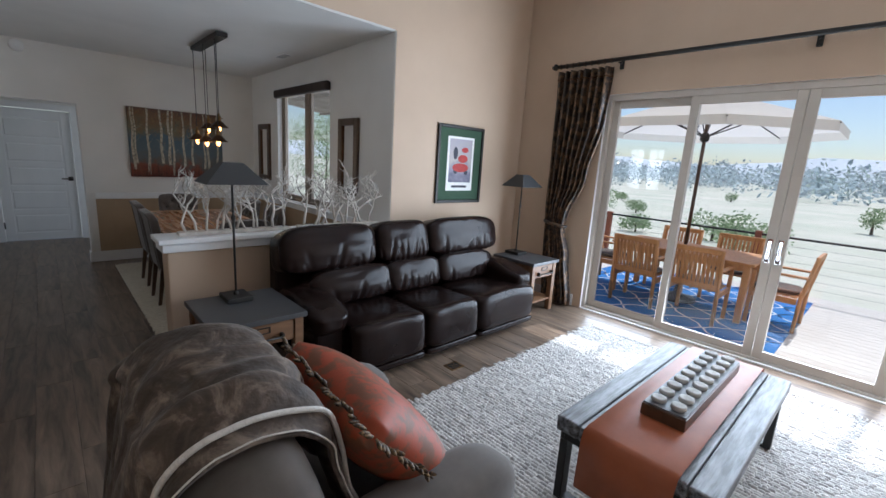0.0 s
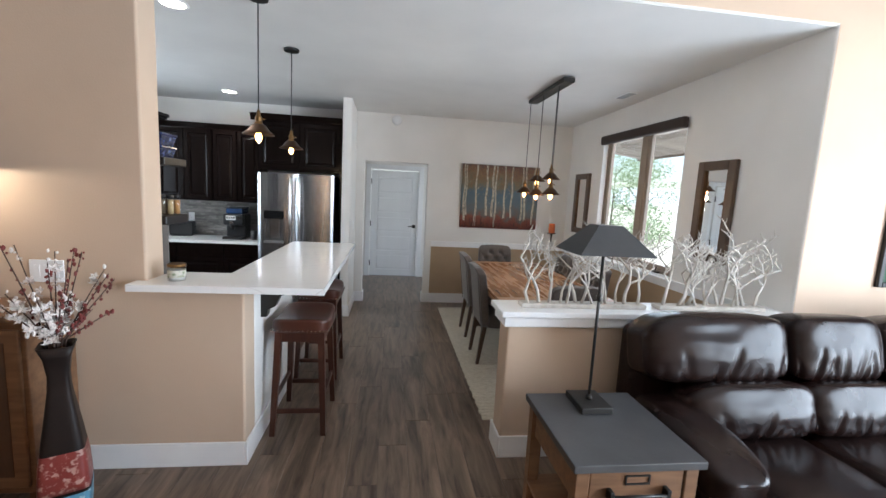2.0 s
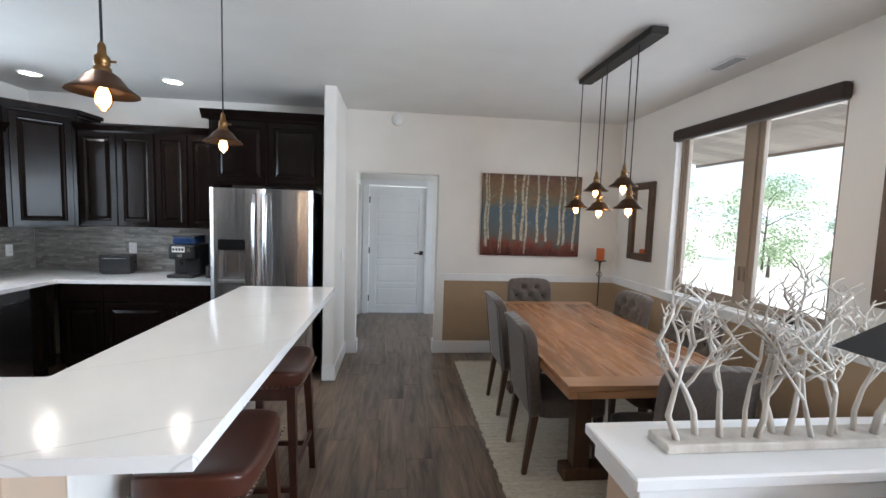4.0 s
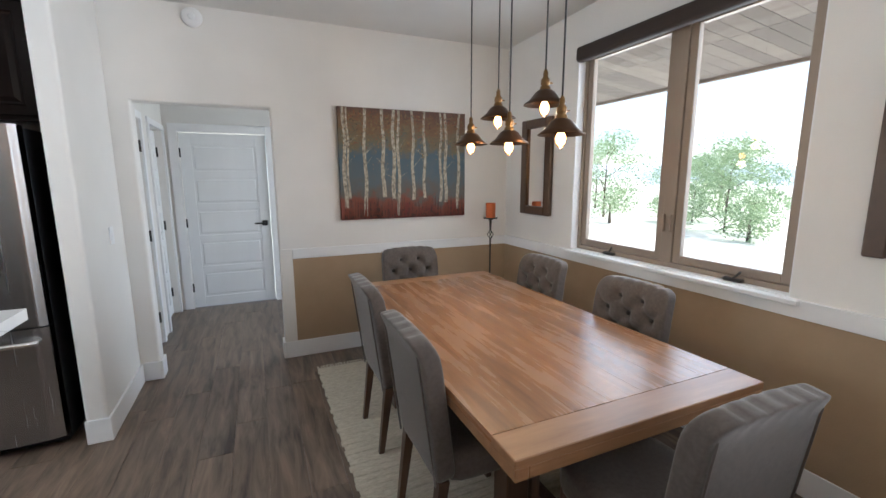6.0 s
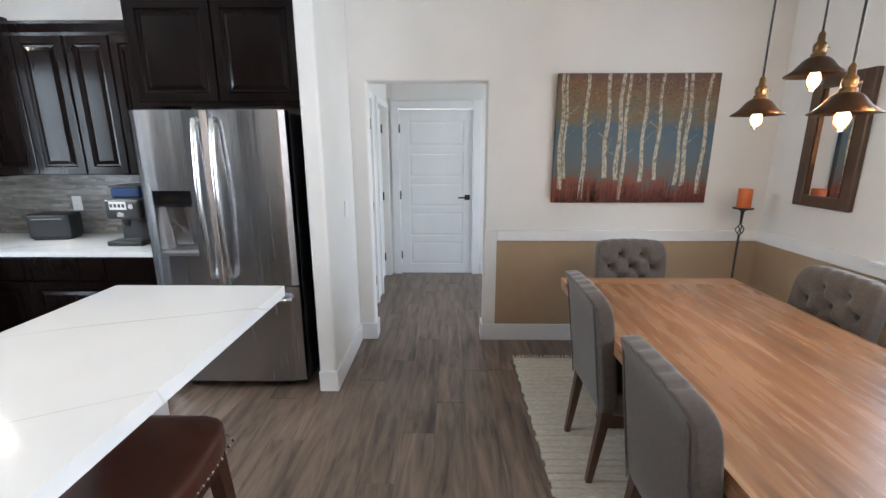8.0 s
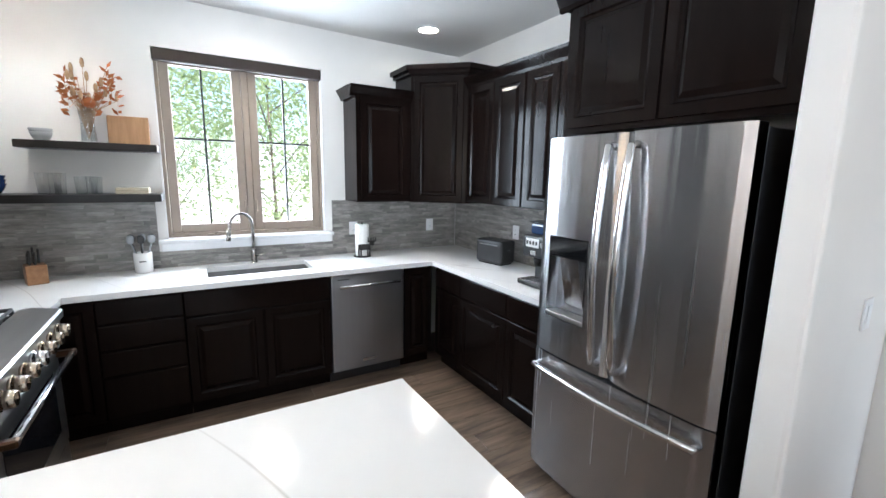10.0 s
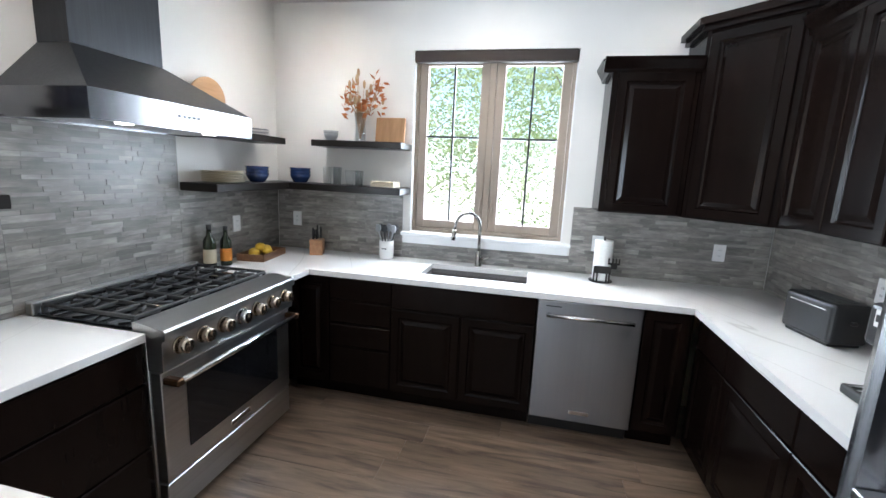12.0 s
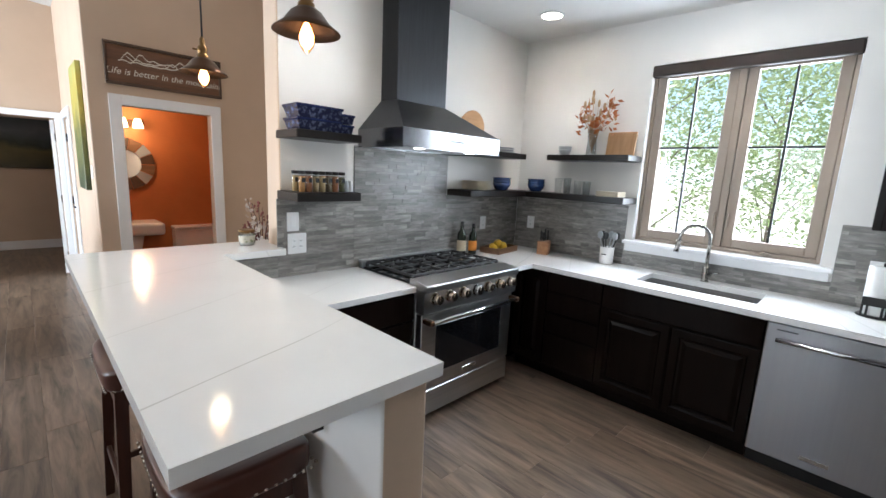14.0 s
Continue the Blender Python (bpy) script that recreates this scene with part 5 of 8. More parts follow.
box("hopper_lid", (-0.11, 0.11, -0.125, 0.135, 0.4055, 0.418), BLACK_PLASTIC, cf, 0.004)
part("dial", tube(bmesh.new(), [(0.075, -0.171, 0.28), (0.075, -0.186, 0.28)], 0.018, 16), CHROME, cf)
tagged(put("canister", lathe(bmesh.new(), [(0.04, 0), (0.042, 0.005), (0.042, 0.11), (0.03, 0.125)], 20, (-2.08, 7.12, CT)), BLACK_PLASTIC), "small black canister beside the refrigerator", "canister")
OLIVE = mat("dark_green_bottle_glass", (0.012, 0.018, 0.008), (0.016, 0.024, 0.010), 0.08, rvar=0.02)
LABEL = mat("cream_paper_label", (0.55, 0.48, 0.34), (0.5, 0.43, 0.3), 0.8)
ORANGE_LABEL = mat("orange_paper_label", (0.65, 0.24, 0.03), (0.6, 0.2, 0.03), 0.7)
for x, y, s, lm in ((-3.115, 3.955, 1.0, LABEL), (-3.225, 3.985, 0.93, ORANGE_LABEL)):
    bt = thing("oil_bottle", "dark green glass oil bottle with paper label", "bottle", (x, y, CT), 0, "oil bottles")
    part("glass", lathe(bmesh.new(), [(q * s, z * s) for q, z in ((0.036, 0), (0.038, 0.006), (0.038, 0.16), (0.034, 0.185), (0.015, 0.215), (0.014, 0.25))], 20), OLIVE, bt)
    part("cap", lathe(bmesh.new(), [(0.0155 * s, 0.2505 * s), (0.0155 * s, 0.28 * s), (0.013 * s, 0.282 * s)], 16), BLACK_PLASTIC, bt)
    part("label_band", lathe(bmesh.new(), [(0.0388 * s, 0.035 * s), (0.0388 * s, 0.125 * s)], 20, cap=False), lm, bt, "paper bottle label")
tr = thing("fruit_tray", "shallow wooden tray of yellow and orange fruit", "tray", (-3.54, 4.03, CT), 8)
for b in ((-0.17, 0.17, -0.10, 0.10, 0, 0.012), (-0.17, 0.17, -0.10, -0.088, 0.0125, 0.05), (-0.17, 0.17, 0.088, 0.10, 0.0125, 0.05), (-0.17, -0.158, -0.088, 0.088, 0.0125, 0.05), (0.158, 0.17, -0.088, 0.088, 0.0125, 0.05)):
    box("tray_side", b, OAK, tr, 0.002)
LEMON = mat("yellow_fruit_skin", (0.62, 0.42, 0.03), (0.55, 0.34, 0.02), 0.4, bump=0.2, bscale=200)
for k, (x, y) in enumerate(((-0.09, -0.03), (-0.02, 0.03), (0.05, -0.03), (0.11, 0.02), (-0.04, -0.05), (0.02, 0.0))):
    tagged(put("lemon", pillow(bmesh.new(), (-3.54 + x, 4.03 + y, CT + 0.044 + (0.035 if k == 5 else 0)), (0.085, 0.062, 0.062), 2.1, 4), LEMON), "yellow fruit lying in the tray", "fruit", "tray fruit")
cj = thing("candle_jar", "glass candle jar with botanical label on the bar", "candle", (-1.455, 3.72, 1.1005))
part("wax", lathe(bmesh.new(), [(0.040, 0.004), (0.040, 0.055)], 20), WHITE_CERAMIC, cj)
part("glass", lathe(bmesh.new(), [(0.043, 0), (0.045, 0.005), (0.045, 0.078), (0.043, 0.078)], 24), VESSEL_GLASS, cj)
part("label_band", lathe(bmesh.new(), [(0.0455, 0.02), (0.0455, 0.06)], 24, cap=False), mat("botanical_label", (0.52, 0.50, 0.42), (0.20, 0.24, 0.14), 0.7, scale=40, lo=0.5, hi=0.62), cj)
part("lid", lathe(bmesh.new(), [(0.047, 0.0785), (0.047, 0.092), (0.044, 0.094)], 24), BRASS, cj, "dull metal lid")


# ---- outlets and switches ----
def plate(name, normal, at, u, z, w, h, label, kind="socket"):
    th = thing(name, label, "outlet" if kind == "socket" else "switch")
    s = 1 if at[1] > 0 else -1
    lo, hi = sorted((at[0] + s * 0.0005, at[0] + s * 0.008))
    ins_lo, ins_hi = sorted((at[0] + s * 0.008, at[0] + s * 0.0105))
    f = (lambda a, b, c, d, e, g: (a, b, c, d, e, g)) if normal == "x" else (lambda a, b, c, d, e, g: (c, d, a, b, e, g))
    box("cover_plate", f(lo, hi, u - w / 2, u + w / 2, z - h / 2, z + h / 2), TRIM, th, 0.002)
    n = max(1, round(w / 0.06))
    for k in range(n):
        uu = u + (k - (n - 1) / 2) * 0.046
        box("rocker" if kind != "socket" else "receptacle", f(ins_lo, ins_hi, uu - 0.015, uu + 0.015, z - 0.033, z + 0.033), DOOR_WHITE, th, 0.001)
        if kind == "socket":
            for dz in (-0.018, 0.018):
                for du in (-0.005, 0.005):
                    box("slot", f(*sorted((at[0] + s * 0.0105, at[0] + s * 0.0112)), uu + du - 0.001, uu + du + 0.001, z + dz - 0.005, z + dz + 0.005), BLACK_PLASTIC, th, 0)
    return th


TY, TX, TF = KY + 0.008, -3.976, 7.502          # faces of the tiling
plate("wall_outlet", "y", (TY, 1), -1.69, 1.115, 0.12, 0.125, "white two-gang outlet on grey tile")
plate("wall_switch", "y", (TY, 1), -1.665, 1.25, 0.075, 0.115, "white single switch plate on grey tile", "switch")
plate("wall_outlet", "y", (TY, 1), -3.46, 1.16, 0.075, 0.115, "white outlet on grey tile")
plate("wall_outlet", "x", (TX, 1), 4.06, 1.16, 0.075, 0.115, "white outlet on grey tile")
plate("wall_outlet", "x", (TX, 1), 6.42, 1.14, 0.075, 0.115, "white outlet on grey tile behind paper towels")
plate("wall_outlet", "x", (TX, 1), 7.20, 1.14, 0.075, 0.115, "white outlet on grey tile")
plate("wall_outlet", "y", (TF, -1), -3.02, 1.16, 0.075, 0.115, "white outlet on grey tile")
plate("wall_switch", "x", (-0.795, 1), 7.20, 1.16, 0.075, 0.115, "white switch plate on the wall end", "switch")
plate("wall_switch", "y", (WY, -1), -2.08, 1.14, 0.165, 0.12, "white three-gang switch plate on tan wall", "switch")
plate("wall_outlet", "x", (-1.09, 1), 4.95, 0.62, 0.075, 0.115, "white outlet under the bar")


# ---- ceiling lights ----
for x, y in DOWNLIGHTS:
    th = thing("downlight", "round recessed ceiling downlight, lit", "ceiling light", (x, y, ceil_at(y)), 0, "kitchen downlights")
    part("trim_ring", lathe(bmesh.new(), [(0.075, -0.001), (0.095, -0.001), (0.095, -0.006), (0.075, -0.010)], 32, cap=False), TRIM, th)
    part("lens", lathe(bmesh.new(), [(0.075, -0.003), (0.01, -0.003)], 32), DOWN_GLOW, th, "glowing round lens")
    spot("downlight_lamp", (x, y, ceil_at(y) - 0.02), 11.5)


def pendant(x, y, zb, ztop, canopy, label, group, watts, shade_r=0.097):
    """A cord, a brass socket, a flat dished shade and a bare bulb whose middle is at zb."""
    th = thing("pendant_light", label, "pendant light", (x, y, 0), 0, group)
    if canopy:
        part("canopy", lathe(bmesh.new(), [(0.06, ztop - 0.022), (0.062, ztop - 0.004), (0.05, ztop - 0.0005)], 24), BLACK_METAL, th, "round black ceiling canopy")
    part("cord", tube(bmesh.new(), [(0, 0, ztop - 0.002), (0, 0, zb + 0.155)], 0.004, 8), BLACK_PLASTIC, th)
    sk2 = lathe(bmesh.new(), [(0.006, zb + 0.165), (0.011, zb + 0.155), (0.012, zb + 0.13), (0.021, zb + 0.12), (0.021, zb + 0.098), (0.016, zb + 0.094), (0.024, zb + 0.088), (0.026, zb + 0.062), (0.018, zb + 0.05)], 18)
    tube(sk2, [(0.02, 0, zb + 0.108), (0.04, 0, zb + 0.108)], 0.004, 6)
    part("socket", sk2, BRASS, th, "antique brass socket with key switch")
    r = shade_r
    part("shade", lathe(bmesh.new(), [(0.03, zb + 0.075), (0.045, zb + 0.064), (r * 0.7, zb + 0.034), (r, zb + 0.012), (r, zb + 0.009), (r * 0.69, zb + 0.029), (0.04, zb + 0.058), (0.028, zb + 0.066)], 36, cap=False), BRONZE, th, "dished bronze metal shade")
    part("bulb", lathe(bmesh.new(), [(0.012, zb + 0.049), (0.016, zb + 0.035), (0.024, zb + 0.008), (0.0255, zb - 0.008), (0.021, zb - 0.026), (0.012, zb - 0.040), (0.004, zb - 0.048)], 18), BULB_GLASS, th, "bulb glass tinted for an orange halo")
    part("filament", lathe(bmesh.new(), [(0.006, zb + 0.036), (0.013, zb + 0.022), (0.0205, zb + 0.002), (0.0205, zb - 0.010), (0.0165, zb - 0.024), (0.006, zb - 0.036)], 14), BULB_GLOW, th, "glowing filament cluster")
    lamp("pendant_lamp", (x, y, zb - 0.075), watts)
    return th


pendant(-1.14, 4.143, 1.957, ceil_at(4.143), True, "bronze pendant light with bare glowing bulb over the bar", "bar pendants", 1.3)
pendant(-1.15, 5.084, 1.957, ceil_at(5.084), True, "bronze pendant light with bare glowing bulb over the bar", "bar pendants", 1.3)


# ---- bar stools ----
def stool():
    th = thing("bar_stool", "oxblood leather saddle-seat bar stool with nailhead trim", "stool", (-0.84, 4.15, 0), 0, "bar stools")
    def saddle(p):
        return Vector((p.x, p.y, p.z + 0.9 * p.x * p.x * (1 if p.z > -0.2 else 0.4)))
    part("seat", pillow(bmesh.new(), (0, 0, 0.725), (0.47, 0.37, 0.085), 6.0, 9, shape=saddle), STOOL_LEATHER, th, "padded oxblood leather saddle seat")
    ap = bmesh.new()
    for b in ((-0.205, 0.205, -0.155, -0.133, 0.635, 0.70), (-0.205, 0.205, 0.133, 0.155, 0.635, 0.70), (-0.205, -0.183, -0.133, 0.133, 0.635, 0.70), (0.183, 0.205, -0.133, 0.133, 0.635, 0.70)):
        bx(ap, *b, 0.002, 1)
    part("apron", ap, STOOL_WOOD, th)
    for sx in (-1, 1):
        for sy in (-1, 1):
            lg = bmesh.new()
            r0, r1 = 0.022, 0.017
            a = [lg.verts.new((sx * 0.185 + dx * r0, sy * 0.135 + dy * r0, 0.70)) for dx, dy in ((-1, -1), (1, -1), (1, 1), (-1, 1))]
            b = [lg.verts.new((sx * 0.238 + dx * r1, sy * 0.165 + dy * r1, 0.0)) for dx, dy in ((-1, -1), (1, -1), (1, 1), (-1, 1))]
            for i in range(4):
                lg.faces.new((a[i], b[i], b[(i + 1) % 4], a[(i + 1) % 4]))
            lg.faces.new(a)
            lg.faces.new(b[::-1])
            bmesh.ops.recalc_face_normals(lg, faces=lg.faces[:])
            part("leg", lg, STOOL_WOOD, th)
    for sy, z in ((-1, 0.25), (1, 0.25)):
        part("stretcher", bx(bmesh.new(), -0.22, 0.22, sy * 0.155 - 0.009, sy * 0.155 + 0.009, z - 0.016, z + 0.016, 0.003, 1), STOOL_WOOD, th)
    for sx in (-1, 1):
        part("stretcher", bx(bmesh.new(), sx * 0.227 - 0.009, sx * 0.227 + 0.009, -0.155, 0.155, 0.15, 0.182, 0.003, 1), STOOL_WOOD, th)
    nb = bmesh.new()
    for sy in (-1, 1):
        for k in range(19):
            x = -0.215 + 0.43 * k / 18
            bmesh.ops.create_icosphere(nb, subdivisions=1, radius=0.0065, matrix=Matrix.Translation((x, sy * 0.183, 0.703 + 0.9 * 0.04 * (x / 0.235) ** 2 * 0.45)))
    for sx in (-1, 1):
        for k in range(13):
            y = -0.16 + 0.32 * k / 12
            bmesh.ops.create_icosphere(nb, subdivisions=1, radius=0.0065, matrix=Matrix.Translation((sx * 0.232, y, 0.718)))
    part("nailheads", nb, NAIL, th, "row of bright nickel nailheads")
    return th


st = stool()
st.matrix_basis = pose(-0.85, 4.22, 0, 0, 0, 90)
copy_thing(st, pose(-0.88, 5.07, 0, 0, 0, 90))


# ---- dining room ----
TX0, TX1, TY0, TY1, TZ = 0.672, 1.762, 4.68, 6.79, 0.772
RUGZ = 0.012
dt = thing("dining_table", "reddish acacia plank dining table with breadboard ends", "table")
n = 7
for k in range(n):
    w = (TX1 - TX0 - 0.004) / n
    box("plank", (TX0 + 0.002 + k * w + 0.0002, TX0 + 0.002 + (k + 1) * w - 0.0002, TY0 + 0.13, TY1 - 0.13, TZ - 0.030, TZ), TABLE_WOOD, dt, 0.0003)
for y in (TY0, TY1 - 0.129):
    box("breadboard_end", (TX0, TX1, y, y + 0.129, TZ - 0.030, TZ + 0.0005), TABLE_EDGE, dt, 0.003)
for b in ((TX0 + 0.004, TX0 + 0.05, TY0 + 0.004, TY1 - 0.004), (TX1 - 0.05, TX1 - 0.004, TY0 + 0.004, TY1 - 0.004), (TX0 + 0.05, TX1 - 0.05, TY0 + 0.004, TY0 + 0.05), (TX0 + 0.05, TX1 - 0.05, TY1 - 0.05, TY1 - 0.004)):
    box("edge_rail", (*b, TZ - 0.072, TZ - 0.031), TABLE_EDGE, dt, 0.003)
for y in (TY0 + 0.42, TY1 - 0.42):
    for x in (TX0 + 0.27, TX1 - 0.27):
        box("leg", (x - 0.05, x + 0.05, y - 0.05, y + 0.05, RUGZ + 0.081, TZ - 0.0725), DARK_LEG, dt, 0.004)
    box("foot", (TX0 + 0.16, TX1 - 0.16, y - 0.055, y + 0.055, RUGZ, RUGZ + 0.08), DARK_LEG, dt, 0.006)
box("stretcher", ((TX0 + TX1) / 2 - 0.03, (TX0 + TX1) / 2 + 0.03, TY0 + 0.476, TY1 - 0.476, RUGZ + 0.005, RUGZ + 0.07), DARK_LEG, dt, 0.004)


# Buttons are coloured darker than the linen to paint the pits' shade.
BUTTON = mat("pit_shaded_button_fabric", (0.035, 0.03, 0.028), (0.05, 0.044, 0.04), 0.9)


def dining_chair():
    """Faces +x; the origin is under the middle of the seat, on the rug."""
    th = thing("dining_chair", "grey linen tufted dining chair with dark wooden legs", "chair", (0, 0, 0), 0, "chairs round the dining table")
    part("seat", pillow(bmesh.new(), (0.02, 0, 0.43), (0.47, 0.46, 0.14), 7.0, 8), GREY_FABRIC, th, "padded grey linen seat")
    tufts = [(v, u) for r, v in enumerate((0.66, 0.38, 0.10, -0.18)) for u in ((-0.62, 0, 0.62) if r % 2 else (-0.31, 0.31))]
    def back(p):
        q = p.copy()
        if p.x > 0:
            for v, u in tufts:
                d2 = ((p.y - u) / 0.13) ** 2 + ((p.z - v) / 0.095) ** 2
                q.x -= 1.15 * math.exp(-d2) * min(1, p.x * 1.5)
            for v, u in tufts:      # pleats from button to button
                for s in (-1, 1):
                    k = (p.z - v) / 0.28
                    if 0 < k < 1 and v < 0.5:
                        q.x -= 0.45 * math.exp(-((p.y - u - s * 0.31 * k) / 0.05) ** 2) * math.sin(math.pi * k)
        q.x += -5.5 * max(0, p.z - 0.60) ** 2          # the top rolls backwards
        for u in (-0.62, -0.31, 0, 0.31, 0.62):        # pleats over the roll
            q.z -= 0.030 * math.exp(-((p.y - u) / 0.035) ** 2) * max(0, p.z - 0.55) / 0.45
        q.z += 0.02 * math.cos(p.y * 2.2)
        return q
    lean = Matrix.Rotation(radians(-7), 3, "Y")
    part("backrest", pillow(bmesh.new(), (-0.245, 0, 0.665), (0.085, 0.46, 0.60), 8.0, 30, turn=lean, shape=back), GREY_FABRIC, th, "button-tufted grey linen back with rolled top")
    for v, u in tufts:
        c = lean @ Vector((0.006 - 0.10 * max(0, v - 0.6), u * 0.23, v * 0.30 + 0.01)) + Vector((-0.245, 0, 0.665))
        part("button", pillow(bmesh.new(), c, (0.016, 0.026, 0.026), 2.0, 3), BUTTON, th, "covered button darkened for the shade in its pit")
    for s in (-1, 1):
        part("piping", tube(bmesh.new(), [lean @ Vector((-0.046 - (0.02 if z > 0.28 else 0), s * 0.205, z)) + Vector((-0.245, 0, 0.665)) for z in (-0.29, -0.1, 0.1, 0.24)], 0.004, 6), GREY_FABRIC, th)
    for x, sx in ((0.20, 0.0), (-0.22, -0.05)):
        for y in (-0.19, 0.19):
            lg = bmesh.new()
            a = [lg.verts.new((x + dx * 0.022, y + dy * 0.022, 0.38)) for dx, dy in ((-1, -1), (1, -1), (1, 1), (-1, 1))]
            b = [lg.verts.new((x + sx + dx * 0.014, y + dy * 0.014, 0)) for dx, dy in ((-1, -1), (1, -1), (1, 1), (-1, 1))]
            for i in range(4):
                lg.faces.new((a[i], b[i], b[(i + 1) % 4], a[(i + 1) % 4]))
            lg.faces.new(a)
            lg.faces.new(b[::-1])
            bmesh.ops.recalc_face_normals(lg, faces=lg.faces[:])
            part("leg", lg, DARK_LEG, th, "tapered dark brown leg")
    return th


ch = dining_chair()
ch.matrix_basis = pose(0.90, 6.11, RUGZ)
for x, y, a in ((0.88, 5.33, 0), (1.63, 6.22, 180), (1.63, 5.42, 181), (1.19, 6.72, 270), (1.25, 4.70, 88)):
    copy_thing(ch, pose(x, y, RUGZ, 0, 0, a))

rug = thing("dining_rug", "cream woven jute rug with tasselled end under the dining table", "rug")
rg_bm = bmesh.new()
rows_n = 64
X0, X1, Y0, Y1 = 0.445, 2.08, 4.12, 7.16
for k in range(rows_n):
    y0 = Y0 + (Y1 - Y0) * k / rows_n
    y1 = Y0 + (Y1 - Y0) * (k + 1) / rows_n
    e = 0.006 * math.sin(k * 2.4)
    bx(rg_bm, X0 + e, X1 + e, y0 + 0.001, y1 - 0.001, 0.0005, RUGZ - 0.001 + 0.001 * (k % 2), 0.004, 1)
part("weave", rg_bm, JUTE, rug)
rng = random.Random(3)
fr_bm = bmesh.new()
for k in range(70):
    x = X0 + (X1 - X0) * (k + 0.5) / 70
    tube(fr_bm, [(x, Y1 - 0.005, 0.008), (x + rng.uniform(-0.008, 0.008), Y1 + 0.03, 0.009), (x + rng.uniform(-0.014, 0.014), Y1 + rng.uniform(0.045, 0.06), 0.006)], [0.005, 0.006, 0.003], 5)
part("fringe", fr_bm, JUTE, rug, "knotted cream tassel fringe")

cl = thing("linear_canopy", "long dark metal ceiling bar of the dining light", "chandelier")
box("bar", (1.245, 1.355, 5.12, 6.13, ceil_at(5.62) - 0.045, ceil_at(5.62) - 0.0005), BLACK_METAL, cl, 0.004)
for x, y, z in ((1.255, 6.068, 1.703), (1.345, 5.919, 1.836), (1.255, 5.66, 1.678), (1.345, 5.504, 1.846), (1.272, 5.289, 1.688)):
    pendant(x, y, z, ceil_at(5.62) - 0.044, False, "bronze pendant with glowing filament bulb over the dining table", "dining pendants", 1.15)


def ramp_mat(name, axis, stops, rough=0.6, wob=0.12, scale=4.0, lo=0.0, hi=1.0):
    """Colour bands along an axis, stirred by noise: for painted canvases."""
    m = bpy.data.materials.new(name)
    m.use_nodes = True
    n, l = m.node_tree.nodes, m.node_tree.links
    tc, sep, tx, ma, mr, rp = (n.new("ShaderNode" + k) for k in ("TexCoord", "SeparateXYZ", "TexNoise", "Math", "MapRange", "ValToRGB"))
    tx.inputs["Scale"].default_value, tx.inputs["Detail"].default_value = scale, 6
    l.new(tc.outputs["Object"], sep.inputs[0])
    l.new(tc.outputs["Object"], tx.inputs["Vector"])
    mr.inputs["From Min"].default_value, mr.inputs["From Max"].default_value = lo, hi
    l.new(sep.outputs["XYZ".index(axis)], mr.inputs["Value"])
    ma.operation = "MULTIPLY_ADD"
    l.new(tx.outputs[0], ma.inputs[0])
    ma.inputs[1].default_value = wob * 2
    ad = n.new("ShaderNodeMath")
    ad.operation = "SUBTRACT"
    l.new(mr.outputs[0], ad.inputs[0])
    ad.inputs[1].default_value = wob
    l.new(ad.outputs[0], ma.inputs[2])
    while len(rp.color_ramp.elements) < len(stops):
        rp.color_ramp.elements.new(0.5)
    for e, (p, c) in zip(rp.color_ramp.elements, stops):
        e.position, e.color = p, (*c, 1)
    l.new(ma.outputs[0], rp.inputs[0])
    l.new(rp.outputs[0], n["Principled BSDF"].inputs["Base Color"])
    n["Principled BSDF"].inputs["Roughness"].default_value = rough
    return m


ART = ramp_mat("birch_painting_ground", "Z", [(0.0, (0.15, 0.018, 0.010)), (0.12, (0.19, 0.045, 0.02)), (0.22, (0.10, 0.085, 0.07)), (0.38, (0.075, 0.105, 0.122)), (0.58, (0.05, 0.095, 0.130)), (0.70, (0.12, 0.105, 0.06)), (0.86, (0.16, 0.085, 0.035)), (1.0, (0.10, 0.045, 0.03))],
               0.55, 0.26, 9.0, 0, 0.94)
BARK = mat("painted_birch_bark", (0.50, 0.45, 0.35), (0.12, 0.10, 0.08), 0.6, scale=50, detail=6, stretch=(1, 1, 0.6), lo=0.42, hi=0.66)
art = thing("birch_painting", "wide canvas painting of birch trunks over rust and blue", "painting", (0.747, 7.508, 1.17))
AW, AH = 1.176, 0.94
part("canvas", bx(bmesh.new(), 0, AW, -0.038, -0.001, 0, AH, 0.003, 1), ART, art)
rng = random.Random(11)
